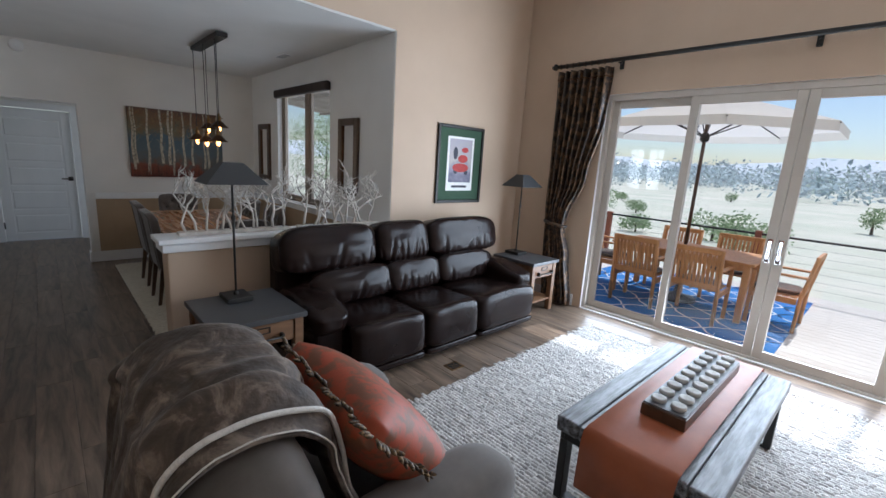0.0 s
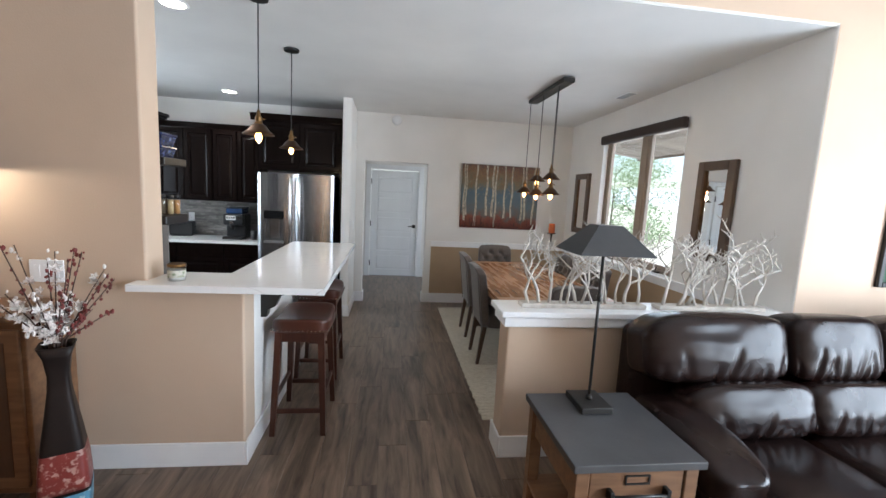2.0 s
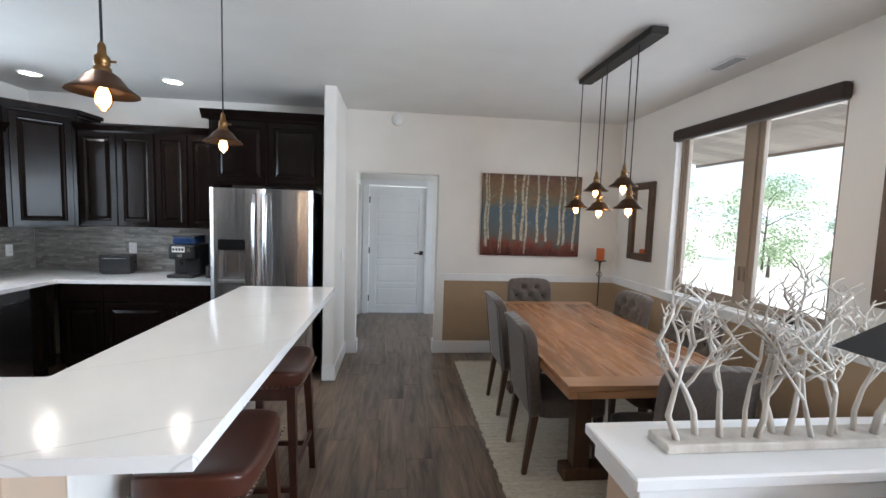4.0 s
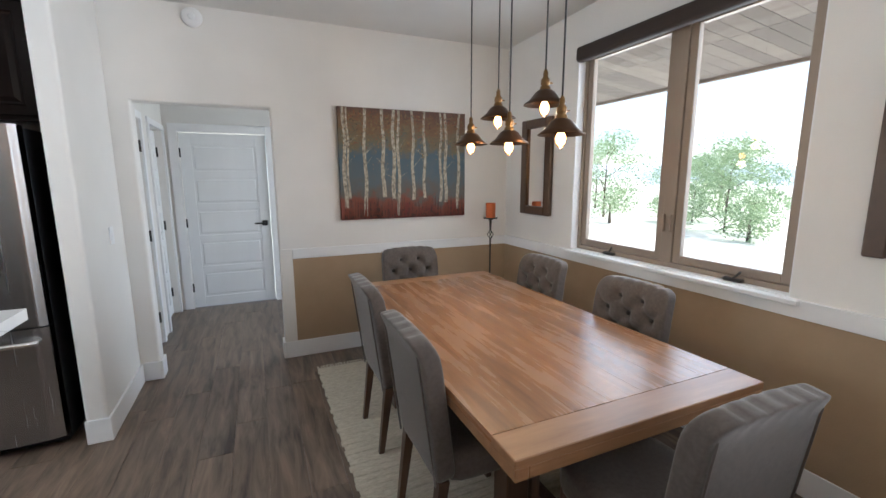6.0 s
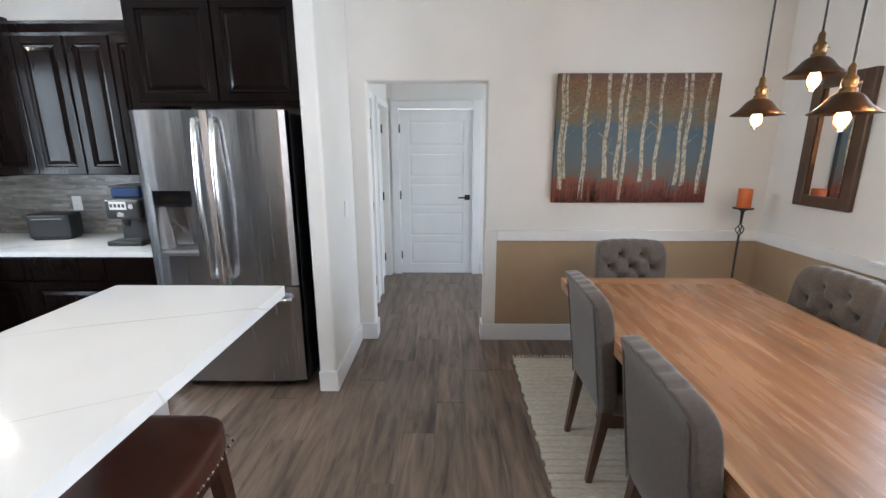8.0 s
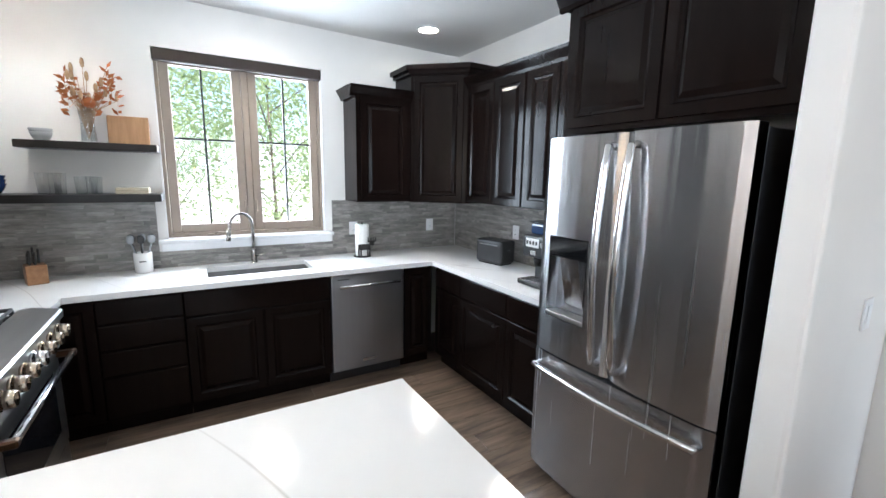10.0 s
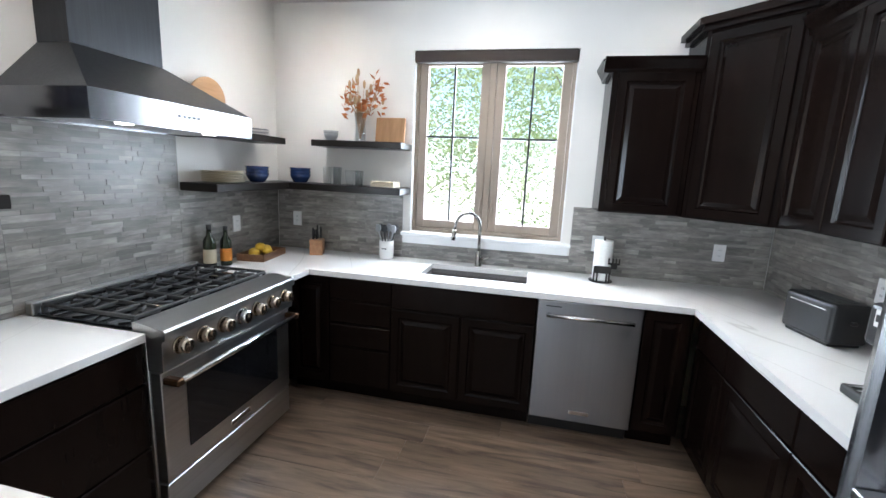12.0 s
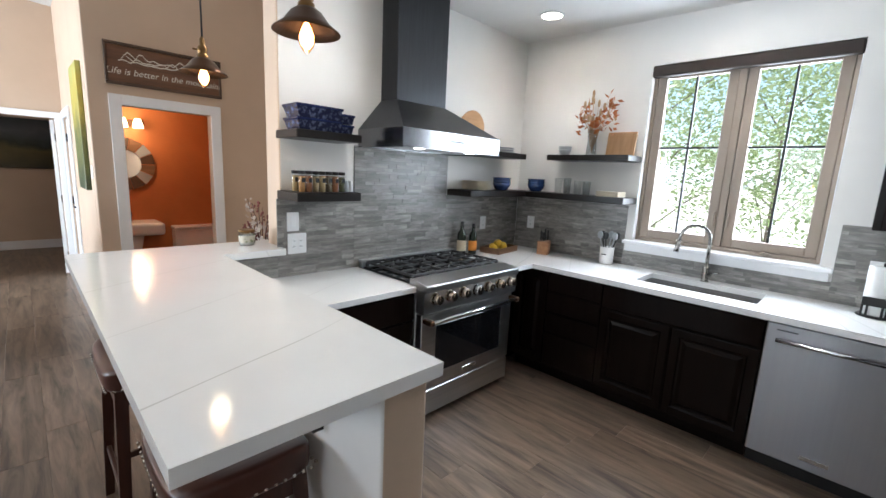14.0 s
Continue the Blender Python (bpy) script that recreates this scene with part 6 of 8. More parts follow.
for x, w in ((0.045, 0.030), (0.075, 0.018), (0.22, 0.030), (0.38, 0.032), (0.475, 0.032), (0.52, 0.026), (0.655, 0.028), (0.765, 0.026), (0.925, 0.026), (0.975, 0.030), (1.105, 0.030)):
    bm = bmesh.new()
    foot = rng.uniform(0.02, 0.20)
    pv = None
    for k in range(9):
        z = foot + (AH - 0.004 - foot) * k / 8
        c = x + 0.008 * math.sin(k * 1.3 + x * 20)
        h = w / 2 * (1.12 - 0.04 * k)
        cur = [bm.verts.new((min(AW - 0.003, max(0.003, c + s * h)), -0.0395, z)) for s in (-1, 1)]
        if pv:
            bm.faces.new((pv[0], pv[1], cur[1], cur[0]))
        pv = cur
    for k in range(3):
        z = rng.uniform(0.35, 0.8)
        s = rng.choice((-1, 1))
        p0, p1 = Vector((x, -0.0393, z)), Vector((min(AW - 0.02, max(0.02, x + s * rng.uniform(0.03, 0.09))), -0.0393, z + rng.uniform(0.04, 0.10)))
        d = Vector((0, 0, 0.003))
        bm.faces.new([bm.verts.new(q) for q in (p0 - d, p1 - d * 0.3, p1 + d * 0.3, p0 + d)])
    part("painted_trunk", bm, BARK, art, "pale painted birch trunk")

# dabs of leaf colour at the top, reeds at the foot
for nm, dab, cnt, lo_z, hi_z in (("painted_ochre_leaf", (0.26, 0.17, 0.06), 620, 0.42, 0.92), ("painted_rust_leaf", (0.24, 0.07, 0.025), 480, 0.60, 0.93), ("painted_dark_leaf", (0.05, 0.035, 0.02), 260, 0.55, 0.93)):
    bm = bmesh.new()
    for k in range(cnt):
        x, z, s = rng.uniform(0.02, AW - 0.02), rng.triangular(lo_z, hi_z, hi_z - 0.05), rng.uniform(0.004, 0.009)
        a = rng.uniform(0, 3.1)
        dx, dz = s * math.cos(a), s * math.sin(a)
        bm.faces.new([bm.verts.new((x + p, -0.0403, min(AH - 0.004, z + q))) for p, q in ((-dx, -dz), (dz * 0.5, -dx * 0.5), (dx, dz), (-dz * 0.5, dx * 0.5))])
    tagged(part(nm, bm, mat(nm, dab, rough=0.6, scale=30), art, "dabbed paint leaves"), kind="stuff")
bm = bmesh.new()
for k in range(190):
    x, h, w = rng.uniform(0.012, AW - 0.012), rng.uniform(0.05, 0.20), rng.uniform(0.002, 0.006)
    bm.faces.new([bm.verts.new((x + p, -0.0400, z)) for p, z in ((-w, 0.004), (w, 0.004), (w * 0.3 + 0.003, h), (-w * 0.3 + 0.003, h))])
tagged(part("painted_reed", bm, mat("painted_reed_red", (0.16, 0.030, 0.014), (0.055, 0.018, 0.012), 0.6, scale=26, lo=0.42, hi=0.58), art, "rust-red painted reeds"), kind="stuff")

FRAME_BROWN = mat("dark_walnut_frame", (0.055, 0.030, 0.018), (0.10, 0.058, 0.034), 0.4, scale=5, stretch=(1, 1, 1), detail=6)


def wall_mirror(y0, y1, z0, z1):
    th = thing("wall_mirror", "tall narrow mirror in a dark walnut frame", "mirror", group="dining mirrors")
    r = 0.075
    for b in ((y0, y0 + r, z0, z1), (y1 - r, y1, z0, z1), (y0 + r, y1 - r, z0, z0 + r), (y0 + r, y1 - r, z1 - r, z1)):
        box("frame_bar", (2.370, 2.4078, *b), FRAME_BROWN, th, 0.006)
    for b in ((y0 + r, y0 + r + 0.014, z0 + r, z1 - r), (y1 - r - 0.014, y1 - r, z0 + r, z1 - r)):
        box("inner_bead", (2.378, 2.4075, *b), BRONZE, th, 0.002)
    box("glass", (2.394, 2.4075, y0 + r + 0.014, y1 - r - 0.014, z0 + r, z1 - r), MIRROR, th, 0)


wall_mirror(6.77, 7.20, 1.195, 2.03)
wall_mirror(4.29, 4.705, 1.195, 2.04)
cs = thing("candle_stand", "tall black iron floor stand with an orange pillar candle", "candle stand", (2.13, 7.33, 0))
part("base", lathe(bmesh.new(), [(0.11, 0), (0.11, 0.008), (0.03, 0.02), (0.012, 0.04)], 24), BLACK_METAL, cs)
part("stem", tube(bmesh.new(), [(0, 0, 0.02), (0, 0, 0.95)], 0.008, 8), BLACK_METAL, cs)
tw = bmesh.new()
for q in range(4):
    tube(tw, [(0.026 * math.sin(math.pi * k / 8) * math.cos(q * math.pi / 2 + k * 0.25), 0.026 * math.sin(math.pi * k / 8) * math.sin(q * math.pi / 2 + k * 0.25), 0.94 + 0.09 * k / 8) for k in range(9)], 0.004, 6)
part("twisted_cage", tw, BLACK_METAL, cs)
part("dish", lathe(bmesh.new(), [(0.008, 1.03), (0.012, 1.12), (0.03, 1.135), (0.065, 1.14), (0.068, 1.15), (0.01, 1.146)], 24), BLACK_METAL, cs)
part("candle", lathe(bmesh.new(), [(0.044, 1.150), (0.046, 1.155), (0.046, 1.285), (0.042, 1.29), (0.01, 1.284)], 24), CANDLE, cs, "orange pillar candle")

dwn = thing("window_dining", "taupe two-light window with brown shade in the dining room", "window", kind="structure")
fb2 = bmesh.new()
for b in ((4.951, 4.985, 0.951, 2.479), (6.485, 6.519, 0.951, 2.479), (4.985, 6.485, 0.951, 0.985), (4.985, 6.485, 2.445, 2.479), (5.655, 5.735, 0.985, 2.445)):
    bx(fb2, 2.475, 2.545, *b, 0.003, 1)
part("frame", fb2, TAUPE_FRAME, dwn)
for y0, y1 in ((4.987, 5.653), (5.737, 6.483)):
    sash(dwn, 2.485, 2.525, y0, y1, 0.987, 2.443, 0.05)
for y in (5.25, 6.15):
    ckb = bmesh.new()
    bx(ckb, 2.44, 2.474, y - 0.05, y + 0.05, 0.957, 0.975, 0.004, 1)
    tube(ckb, [(2.45, y, 0.975), (2.435, y - 0.03, 0.995), (2.43, y - 0.05, 1.02)], 0.006, 6)
    part("crank", ckb, BLACK_METAL, dwn, "folding window crank")
for y in (5.672, 5.718):
    part("latch", bx(bmesh.new(), 2.455, 2.474, y - 0.008, y + 0.008, 1.18, 1.29, 0.004, 1), TAUPE_FRAME, dwn)
part("blind_cassette", bx(bmesh.new(), 2.333, 2.4075, 4.93, 6.475, 2.366, 2.475, 0.025, 3), BLIND, dwn, "dark brown fabric shade cassette")
box("sill", (2.355, 2.410, 4.895, 6.56, 0.9255, 0.9505), TRIM, dwn, 0.004, "white window sill")
box("stool_board", (2.4105, 2.474, 4.951, 6.519, 0.9505, 0.955), TRIM, dwn, 0)
box("jamb", (2.411, 2.474, 4.9505, 4.958, 0.951, 2.374), TRIM, dwn, 0)
box("jamb", (2.411, 2.474, 6.512, 6.5195, 0.951, 2.374), TRIM, dwn, 0)


def branch_sculpture(x0, x1, seed):
    th = thing("branch_sculpture", "whitewashed driftwood branch sculpture on a flat base", "sculpture", group="branch sculptures")
    box("base", (x0, x1, 3.735, 3.83, 0.9725, 1.0), DRIFTWOOD, th, 0.004)
    rg2 = random.Random(seed)

    def grow(bm, p, d, length, r, depth):
        pts, rad, q = [p], [r], p.copy()
        for k in range(4):
            d = (d + Vector((rg2.uniform(-0.38, 0.38), rg2.uniform(-0.22, 0.22), rg2.uniform(-0.10, 0.12)))).normalized()
            if abs(q.y - 3.78) > 0.10:
                d.y = -0.4 * (q.y - 3.78)
            q = q + d * length / 4
            q.y = min(3.87, max(3.69, q.y))
            q.x = max(q.x, x0 - 0.02)
            if q.x < x0 + 0.04:
                d.x = abs(d.x)
            pts.append(q.copy())
            rad.append(r * (1 - 0.13 * (k + 1)))
            if depth and k >= 1:
                side = Vector((rg2.choice((-1, 1)) * rg2.uniform(0.7, 1.4), rg2.uniform(-0.5, 0.5), rg2.uniform(0.25, 0.8)))
                grow(bm, q.copy(), (d * 0.6 + side).normalized(), length * rg2.uniform(0.42, 0.62), max(0.0028, r * 0.62), depth - 1)
        tube(bm, pts, rad, 6)
    n = 13
    for k in range(n):
        x = x0 + 0.05 + (x1 - x0 - 0.10) * (k + (rg2.uniform(0.2, 0.8) if 0 < k < n - 1 else (0.0 if k == 0 else 1.0))) / n
        tilt = -0.15 if k == 0 else 0.35 if k == n - 1 else rg2.uniform(-0.45, 0.45)
        bm = bmesh.new()
        grow(bm, Vector((x, 3.78 + rg2.uniform(-0.02, 0.02), 0.995)), Vector((tilt, rg2.uniform(-0.2, 0.2), 1)).normalized(), rg2.uniform(0.25, 0.33), rg2.uniform(0.008, 0.0135), 3)
        part("branch", bm, DRIFTWOOD, th)


branch_sculpture(0.55, 1.39, 21)
branch_sculpture(1.48, 2.26, 34)
sd = thing("smoke_detector", "round white smoke detector high on the wall", "smoke detector", (-0.24, 7.509, 2.655))
part("body", lathe(bmesh.new(), [(0.065, 0), (0.068, 0.012), (0.06, 0.03), (0.03, 0.036)], 28), TRIM, sd).matrix_local = pose(0, 0, 0, 90, 0, 0)
part("sensor_ring", lathe(bmesh.new(), [(0.025, 0.0365), (0.025, 0.042), (0.01, 0.044)], 20), DOOR_WHITE, sd).matrix_local = pose(0, 0, 0, 90, 0, 0)
vt = thing("ceiling_vent", "white slatted ceiling air vent", "vent", (2.12, 5.59, ceil_at(5.59)))
box("frame", (-0.055, 0.055, -0.14, 0.14, -0.006, -0.0005), TRIM, vt, 0.002)
for k in range(9):
    y = -0.112 + 0.028 * k
    box("slat", (-0.04, 0.04, y - 0.010, y + 0.004, -0.012, -0.0062), GREY_CERAMIC, vt, 0.001)
tm = thing("thermostat", "white wall keypad with black top", "thermostat", (0.46, 9.449, 1.40))
box("body", (-0.035, 0.035, -0.025, -0.0005, -0.06, 0.03), TRIM, tm, 0.006)
box("screen", (-0.035, 0.035, -0.027, -0.0005, 0.031, 0.075), BLACK_PLASTIC, tm, 0.006)
tagged(put("entry_mat", bx(bmesh.new(), 0.42, 1.3, 8.2, 9.1, 0.0005, 0.012, 0.004, 1), mat("charcoal_mat", (0.025, 0.025, 0.028), (0.04, 0.04, 0.044), 0.95, scale=60, bump=0.8, bscale=200)), "charcoal doormat on the hall floor", "mat")


# ---- living room ----
def sofa():
    th = thing("reclining_sofa", "dark espresso leather three-seat reclining sofa", "sofa")
    part("base", bx(bmesh.new(), 1.22, 3.52, 2.80, 3.58, 0.06, 0.30, 0.03, 3), BROWN_LEATHER, th)
    for x in (1.28, 3.46):
        for y in (2.88, 3.52):
            part("foot", tube(bmesh.new(), [(x, y, 0), (x, y, 0.07)], 0.03, 10), BLACK_PLASTIC, th)
    lean = Matrix.Rotation(radians(-13), 3, "X")
    for i, (a, b, ha, hb5) in enumerate(((1.355, 2.025, 1.10, 1.972), (2.035, 2.650, 1.980, 2.585), (2.660, 3.510, 2.593, 3.62))):
        c, w, cc, ww = (a + b) / 2, b - a, (ha + hb5) / 2, hb5 - ha

        def soft(p):
            return Vector((p.x, p.y + 0.05 * max(0, p.z) * max(0, -p.y), p.z + 0.16 * (1 - p.x * p.x) * max(0, p.z) * (0.4 + 0.6 * max(0, -p.y)) - 0.10 * max(0, p.y) * max(0, p.z)))
        part("seat_cushion", pillow(bmesh.new(), (c, 2.89, 0.275), (w + 0.006, 0.66, 0.335), 9.0, 14, 0.007, i * 3.1, shape=soft), BROWN_LEATHER, th, "deep padded seat and footrest")
        part("footrest_edge", pillow(bmesh.new(), (c, 2.62, 0.085), (w * 0.98, 0.09, 0.055), 6.0, 5), BROWN_LEATHER, th)
        part("seat_seam", tube(bmesh.new(), [(a + 0.10, 2.585, 0.15), (a + 0.10, 2.563, 0.27), (a + 0.10, 2.60, 0.41), (a + 0.10, 2.72, 0.455)], 0.003, 5), BROWN_LEATHER, th)

        pleat_rng = random.Random(50 + i)
        pleats = [(-0.80 + 0.2 * k + pleat_rng.uniform(-0.08, 0.08), pleat_rng.uniform(0.35, 1.15), pleat_rng.uniform(0.030, 0.055), pleat_rng.uniform(0.07, 0.17), pleat_rng.uniform(-0.18, 0.18)) for k in range(9)]

        def crease(p, seed=i, lines=pleats):
            q = p.copy()
            if p.y < 0:
                for u, reach, w, deep, slant in lines:
                    up = p.z + 0.95
                    if up < reach:
                        q.y += deep * math.exp(-((p.x - u - slant * up) / w) ** 2) * (1 - max(0, up) / reach) ** 0.8
                q.y -= 0.12 * math.exp(-((p.z + 0.1) / 0.45) ** 2) * (1 - p.x * p.x)
                q.y += 0.025 * noise.noise(Vector((p.x * 2.2 + seed * 5, p.z * 3.0, 2.0)))
            out = (p.x < 0 and seed == 0) or (p.x > 0 and seed == 2)
            q.z -= (0.30 if out else 0.07) * abs(p.x) ** 4 * max(0, p.z)
            return q
        part("headrest_cushion", pillow(bmesh.new(), (cc, 3.375, 0.868), (ww, 0.30, 0.385), 5.0, 52, 0.002, i * 1.7, turn=lean, shape=crease), BROWN_LEATHER, th, "puckered leather head cushion")
        part("lumbar_cushion", pillow(bmesh.new(), ((max(a, 1.24) + min(b, 3.44)) / 2 - 0.02, 3.225, 0.575), (min(b, 3.44) - max(a, 1.24) + (0.10 if i == 0 else 0.02), 0.26, 0.30), 5.0, 48, 0.002, i * 4.3, turn=lean, shape=crease), BROWN_LEATHER, th, "puckered leather lower back cushion")
    part("back_panel", bx(bmesh.new(), 1.14, 3.58, 3.40, 3.62, 0.30, 0.94, 0.06, 4), BROWN_LEATHER, th)
    for xc in (1.25, 3.455):
        def armf(p):
            return Vector((p.x, p.y, p.z - 0.55 * max(0, -p.y) * max(0, p.z) + 0.10 * (1 - p.y * p.y) * max(0, p.z)))
        part("armrest", pillow(bmesh.new(), (xc, 3.05, 0.49), (0.31, 0.74, 0.25), 3.6, 14, 0.013, xc, shape=armf), BROWN_LEATHER, th, "padded leather armrest")
        part("side_panel", bx(bmesh.new(), xc - 0.12, xc + 0.12, 2.74, 3.50, 0.06, 0.45, 0.035, 3), BROWN_LEATHER, th)
    return th


sofa()


def end_table(x0, x1, y0, y1, label):
    th = thing("end_table", label, "side table", ((x0 + x1) / 2, (y0 + y1) / 2, 0), 0, "end tables")
    w, d, h = (x1 - x0) / 2, (y1 - y0) / 2, 0.608
    box("top", (-w, w, -d, d, h - 0.035, h), SLATE_TOP, th, 0.004, "slate-grey table top", 2)
    for sx in (-1, 1):
        for sy in (-1, 1):
            lx, ly = sx * (w - 0.05), sy * (d - 0.05)
            box("leg", (lx - 0.03, lx + 0.03, ly - 0.03, ly + 0.03, 0, h - 0.036), OAK, th, 0.004)
    for sx in (-1, 1):
        lx = sx * (w - 0.05)
        box("side_rail", (lx - 0.012, lx + 0.012, -d + 0.081, d - 0.081, h - 0.20, h - 0.036), OAK, th, 0.002)
        box("low_rail", (lx - 0.012, lx + 0.012, -d + 0.081, d - 0.081, 0.09, 0.13), OAK, th, 0.002)
    box("drawer_case", (-w + 0.081, w - 0.081, -d + 0.05, d - 0.03, h - 0.19, h - 0.036), OAK, th, 0.002)
    dr = box("drawer_front", (-w + 0.084, w - 0.084, -d + 0.026, -d + 0.049, h - 0.185, h - 0.045), OAK, th, 0.004, "warm oak drawer front")
    hb3 = bmesh.new()
    tube(hb3, [(-0.13, -d - 0.005, h - 0.14), (0.13, -d - 0.005, h - 0.14)], 0.007, 8)
    for x in (-0.125, 0.125):
        bx(hb3, x - 0.010, x + 0.010, -d - 0.012, -d + 0.026, h - 0.158, h - 0.115, 0.003, 1)
    part("pull", hb3, BLACK_METAL, dr, "black iron bar pull")
    lh = bmesh.new()
    for b in ((-0.055, 0.055, h - 0.07, h - 0.064), (-0.055, 0.055, h - 0.106, h - 0.10), (-0.055, -0.049, h - 0.10, h - 0.07), (0.049, 0.055, h - 0.10, h - 0.07)):
        bx(lh, b[0], b[1], -d + 0.020, -d + 0.026, b[2], b[3])
    part("label_holder", lh, BLACK_METAL, dr)
    box("shelf", (-w + 0.02, w - 0.02, -d + 0.03, d - 0.03, 0.131, 0.152), OAK, th, 0.003)
    return th


end_table(0.475, 1.06, 2.715, 3.335, "oak end table with slate-grey top and drawer")
end_table(3.66, 4.16, 2.74, 3.32, "oak end table with slate-grey top beside the curtain")
tagged(put("book", bx(bmesh.new(), 0.66, 0.84, 2.85, 3.08, 0.153, 0.20, 0.004, 1), PAPER), "pale book on the end table's lower shelf", "book")


def table_lamp(x, y):
    th = thing("table_lamp", "slim black table lamp with four-sided graphite shade", "lamp", (x, y, 0.6085), 0, "table lamps")
    part("base", bx(bmesh.new(), -0.083, 0.083, -0.10, 0.10, 0, 0.035, 0.006, 2), BLACK_METAL, th)
    part("collar", lathe(bmesh.new(), [(0.018, 0.0355), (0.016, 0.05), (0.009, 0.06)], 16), BLACK_METAL, th)
    part("stem", tube(bmesh.new(), [(0, 0, 0.05), (0, 0, 0.86)], 0.0075, 10), BLACK_METAL, th)
    part("knuckle", lathe(bmesh.new(), [(0.009, 0.55), (0.014, 0.56), (0.014, 0.58), (0.009, 0.59)], 14), BLACK_METAL, th)
    bm = bmesh.new()
    for s, z0, z1, a0, a1 in ((0, 0.80, 0.935, 0.19, 0.062), (1, 0.80, 0.930, 0.185, 0.057)):
        lo2 = [bm.verts.new((sx * a0, sy * a0 * 0.8, z0)) for sx, sy in ((-1, -1), (1, -1), (1, 1), (-1, 1))]
        hi2 = [bm.verts.new((sx * a1, sy * a1 * 0.8, z1)) for sx, sy in ((-1, -1), (1, -1), (1, 1), (-1, 1))]
        for i in range(4):
            q = (lo2[i], lo2[(i + 1) % 4], hi2[(i + 1) % 4], hi2[i])
            bm.faces.new(q if s == 0 else q[::-1])
        bm.faces.new(hi2 if s == 0 else hi2[::-1])
    part("shade", bm, SHADE_METAL, th, "tapered four-sided graphite shade")
    return th


table_lamp(0.765, 3.20)
table_lamp(3.93, 3.20)

# living rug, with a fringe at its end
lr = thing("living_rug", "grey and cream chunky wool rug with fringe", "rug")
bm = bmesh.new()
part("backing", bx(bmesh.new(), 1.05, 3.98, -0.75, 2.20, 0.0005, 0.006), RUG_WOOL, lr)
rng = random.Random(6)
for k in range(112):
    x0, x1 = 1.05 + 2.93 * k / 112, 1.05 + 2.93 * (k + 1) / 112
    y = -0.75 + rng.uniform(-0.02, 0.01)
    while y < 2.19:
        l = rng.uniform(0.022, 0.06)
        h, j, m = rng.uniform(0.010, 0.0165), rng.uniform(-0.003, 0.003), 0.006
        lo4 = [bm.verts.new(v) for v in ((x0 + j, y, 0.0055), (x1 + j, y, 0.0055), (x1 + j, y + l, 0.0055), (x0 + j, y + l, 0.0055))]
        hi4 = [bm.verts.new(v) for v in ((x0 + j + m, y + m, h), (x1 + j - m, y + m, h), (x1 + j - m, y + l - m, h), (x0 + j + m, y + l - m, h))]
        bm.faces.new(hi4).smooth = True
        for i in range(4):
            bm.faces.new((lo4[i], lo4[(i + 1) % 4], hi4[(i + 1) % 4], hi4[i])).smooth = True
        y += l + 0.001
tagged(part("pile", bm, RUG_WOOL, lr, "chunky grey and cream wool loops"), kind="stuff")
bm = bmesh.new()
rng = random.Random(8)
for k in range(120):
    y = -0.74 + 2.93 * (k + 0.5) / 120
    tube(bm, [(3.97, y, 0.008), (4.02, y + rng.uniform(-0.012, 0.012), 0.009), (4.055, y + rng.uniform(-0.02, 0.02), 0.005)], [0.006, 0.006, 0.003], 5)
part("fringe", bm, RUG_WOOL, lr)

# coffee table
ct = thing("coffee_table", "reclaimed grey plank coffee table on black metal legs", "coffee table", (2.32, 0.77, 0.016))
for k in range(6):
    y0 = -0.35 + 0.70 * k / 6
    bm = bx(bmesh.new(), -0.74, 0.74, y0 + 0.002, y0 + 0.70 / 6 - 0.002, 0.375, 0.446 + 0.003 * (k % 3), 0.008, 2)
    part("plank", bm, RECLAIMED, ct)
for b in ((-0.72, 0.72, -0.33, -0.31, 0.33, 0.374), (-0.72, 0.72, 0.31, 0.33, 0.33, 0.374), (-0.72, -0.70, -0.31, 0.31, 0.33, 0.374), (0.70, 0.72, -0.31, 0.31, 0.33, 0.374)):
    box("apron_bar", b, BLACK_METAL, ct, 0.002)
for sx in (-1, 1):
    for sy in (-1, 1):
        box("leg", (sx * 0.69 - 0.03, sx * 0.69 + 0.03, sy * 0.31 - 0.02, sy * 0.31 + 0.02, 0, 0.33), BLACK_METAL, ct, 0.003)
    box("foot_bar", (sx * 0.69 - 0.03, sx * 0.69 + 0.03, -0.289, 0.289, 0.0, 0.02), BLACK_METAL, ct, 0.002)
rn = bmesh.new()
path = [(-0.775, 0.17), (-0.772, 0.40), (-0.76, 0.457), (-0.73, 0.468), (0.73, 0.468), (0.76, 0.457), (0.772, 0.40), (0.775, 0.24)]
pv = None
for (x, z) in path:
    e = 0.004 * math.sin(x * 17 + z * 9)
    cur = [rn.verts.new((x, s * 0.20 + e, z)) for s in (-1, -0.33, 0.33, 1)]
    if pv:
        for i in range(3):
            rn.faces.new((pv[i], pv[i + 1], cur[i + 1], cur[i]))
    pv = cur
ro = put("table_runner", rn, RUNNER, True)
ro.matrix_basis = pose(2.32, 0.77, 0.016)
sm = ro.modifiers.new("thick", "SOLIDIFY")
sm.thickness = 0.004
tagged(ro, "rust-coloured leather runner draped along the coffee table", "table runner")
ty = thing("candle_tray", "long dark wooden tray set with pale votive stones", "tray", (2.37, 0.755, 0.489))
part("box", bx(bmesh.new(), -0.48, 0.48, -0.10, 0.10, 0, 0.062, 0.003, 1), DARK_LEG, ty)
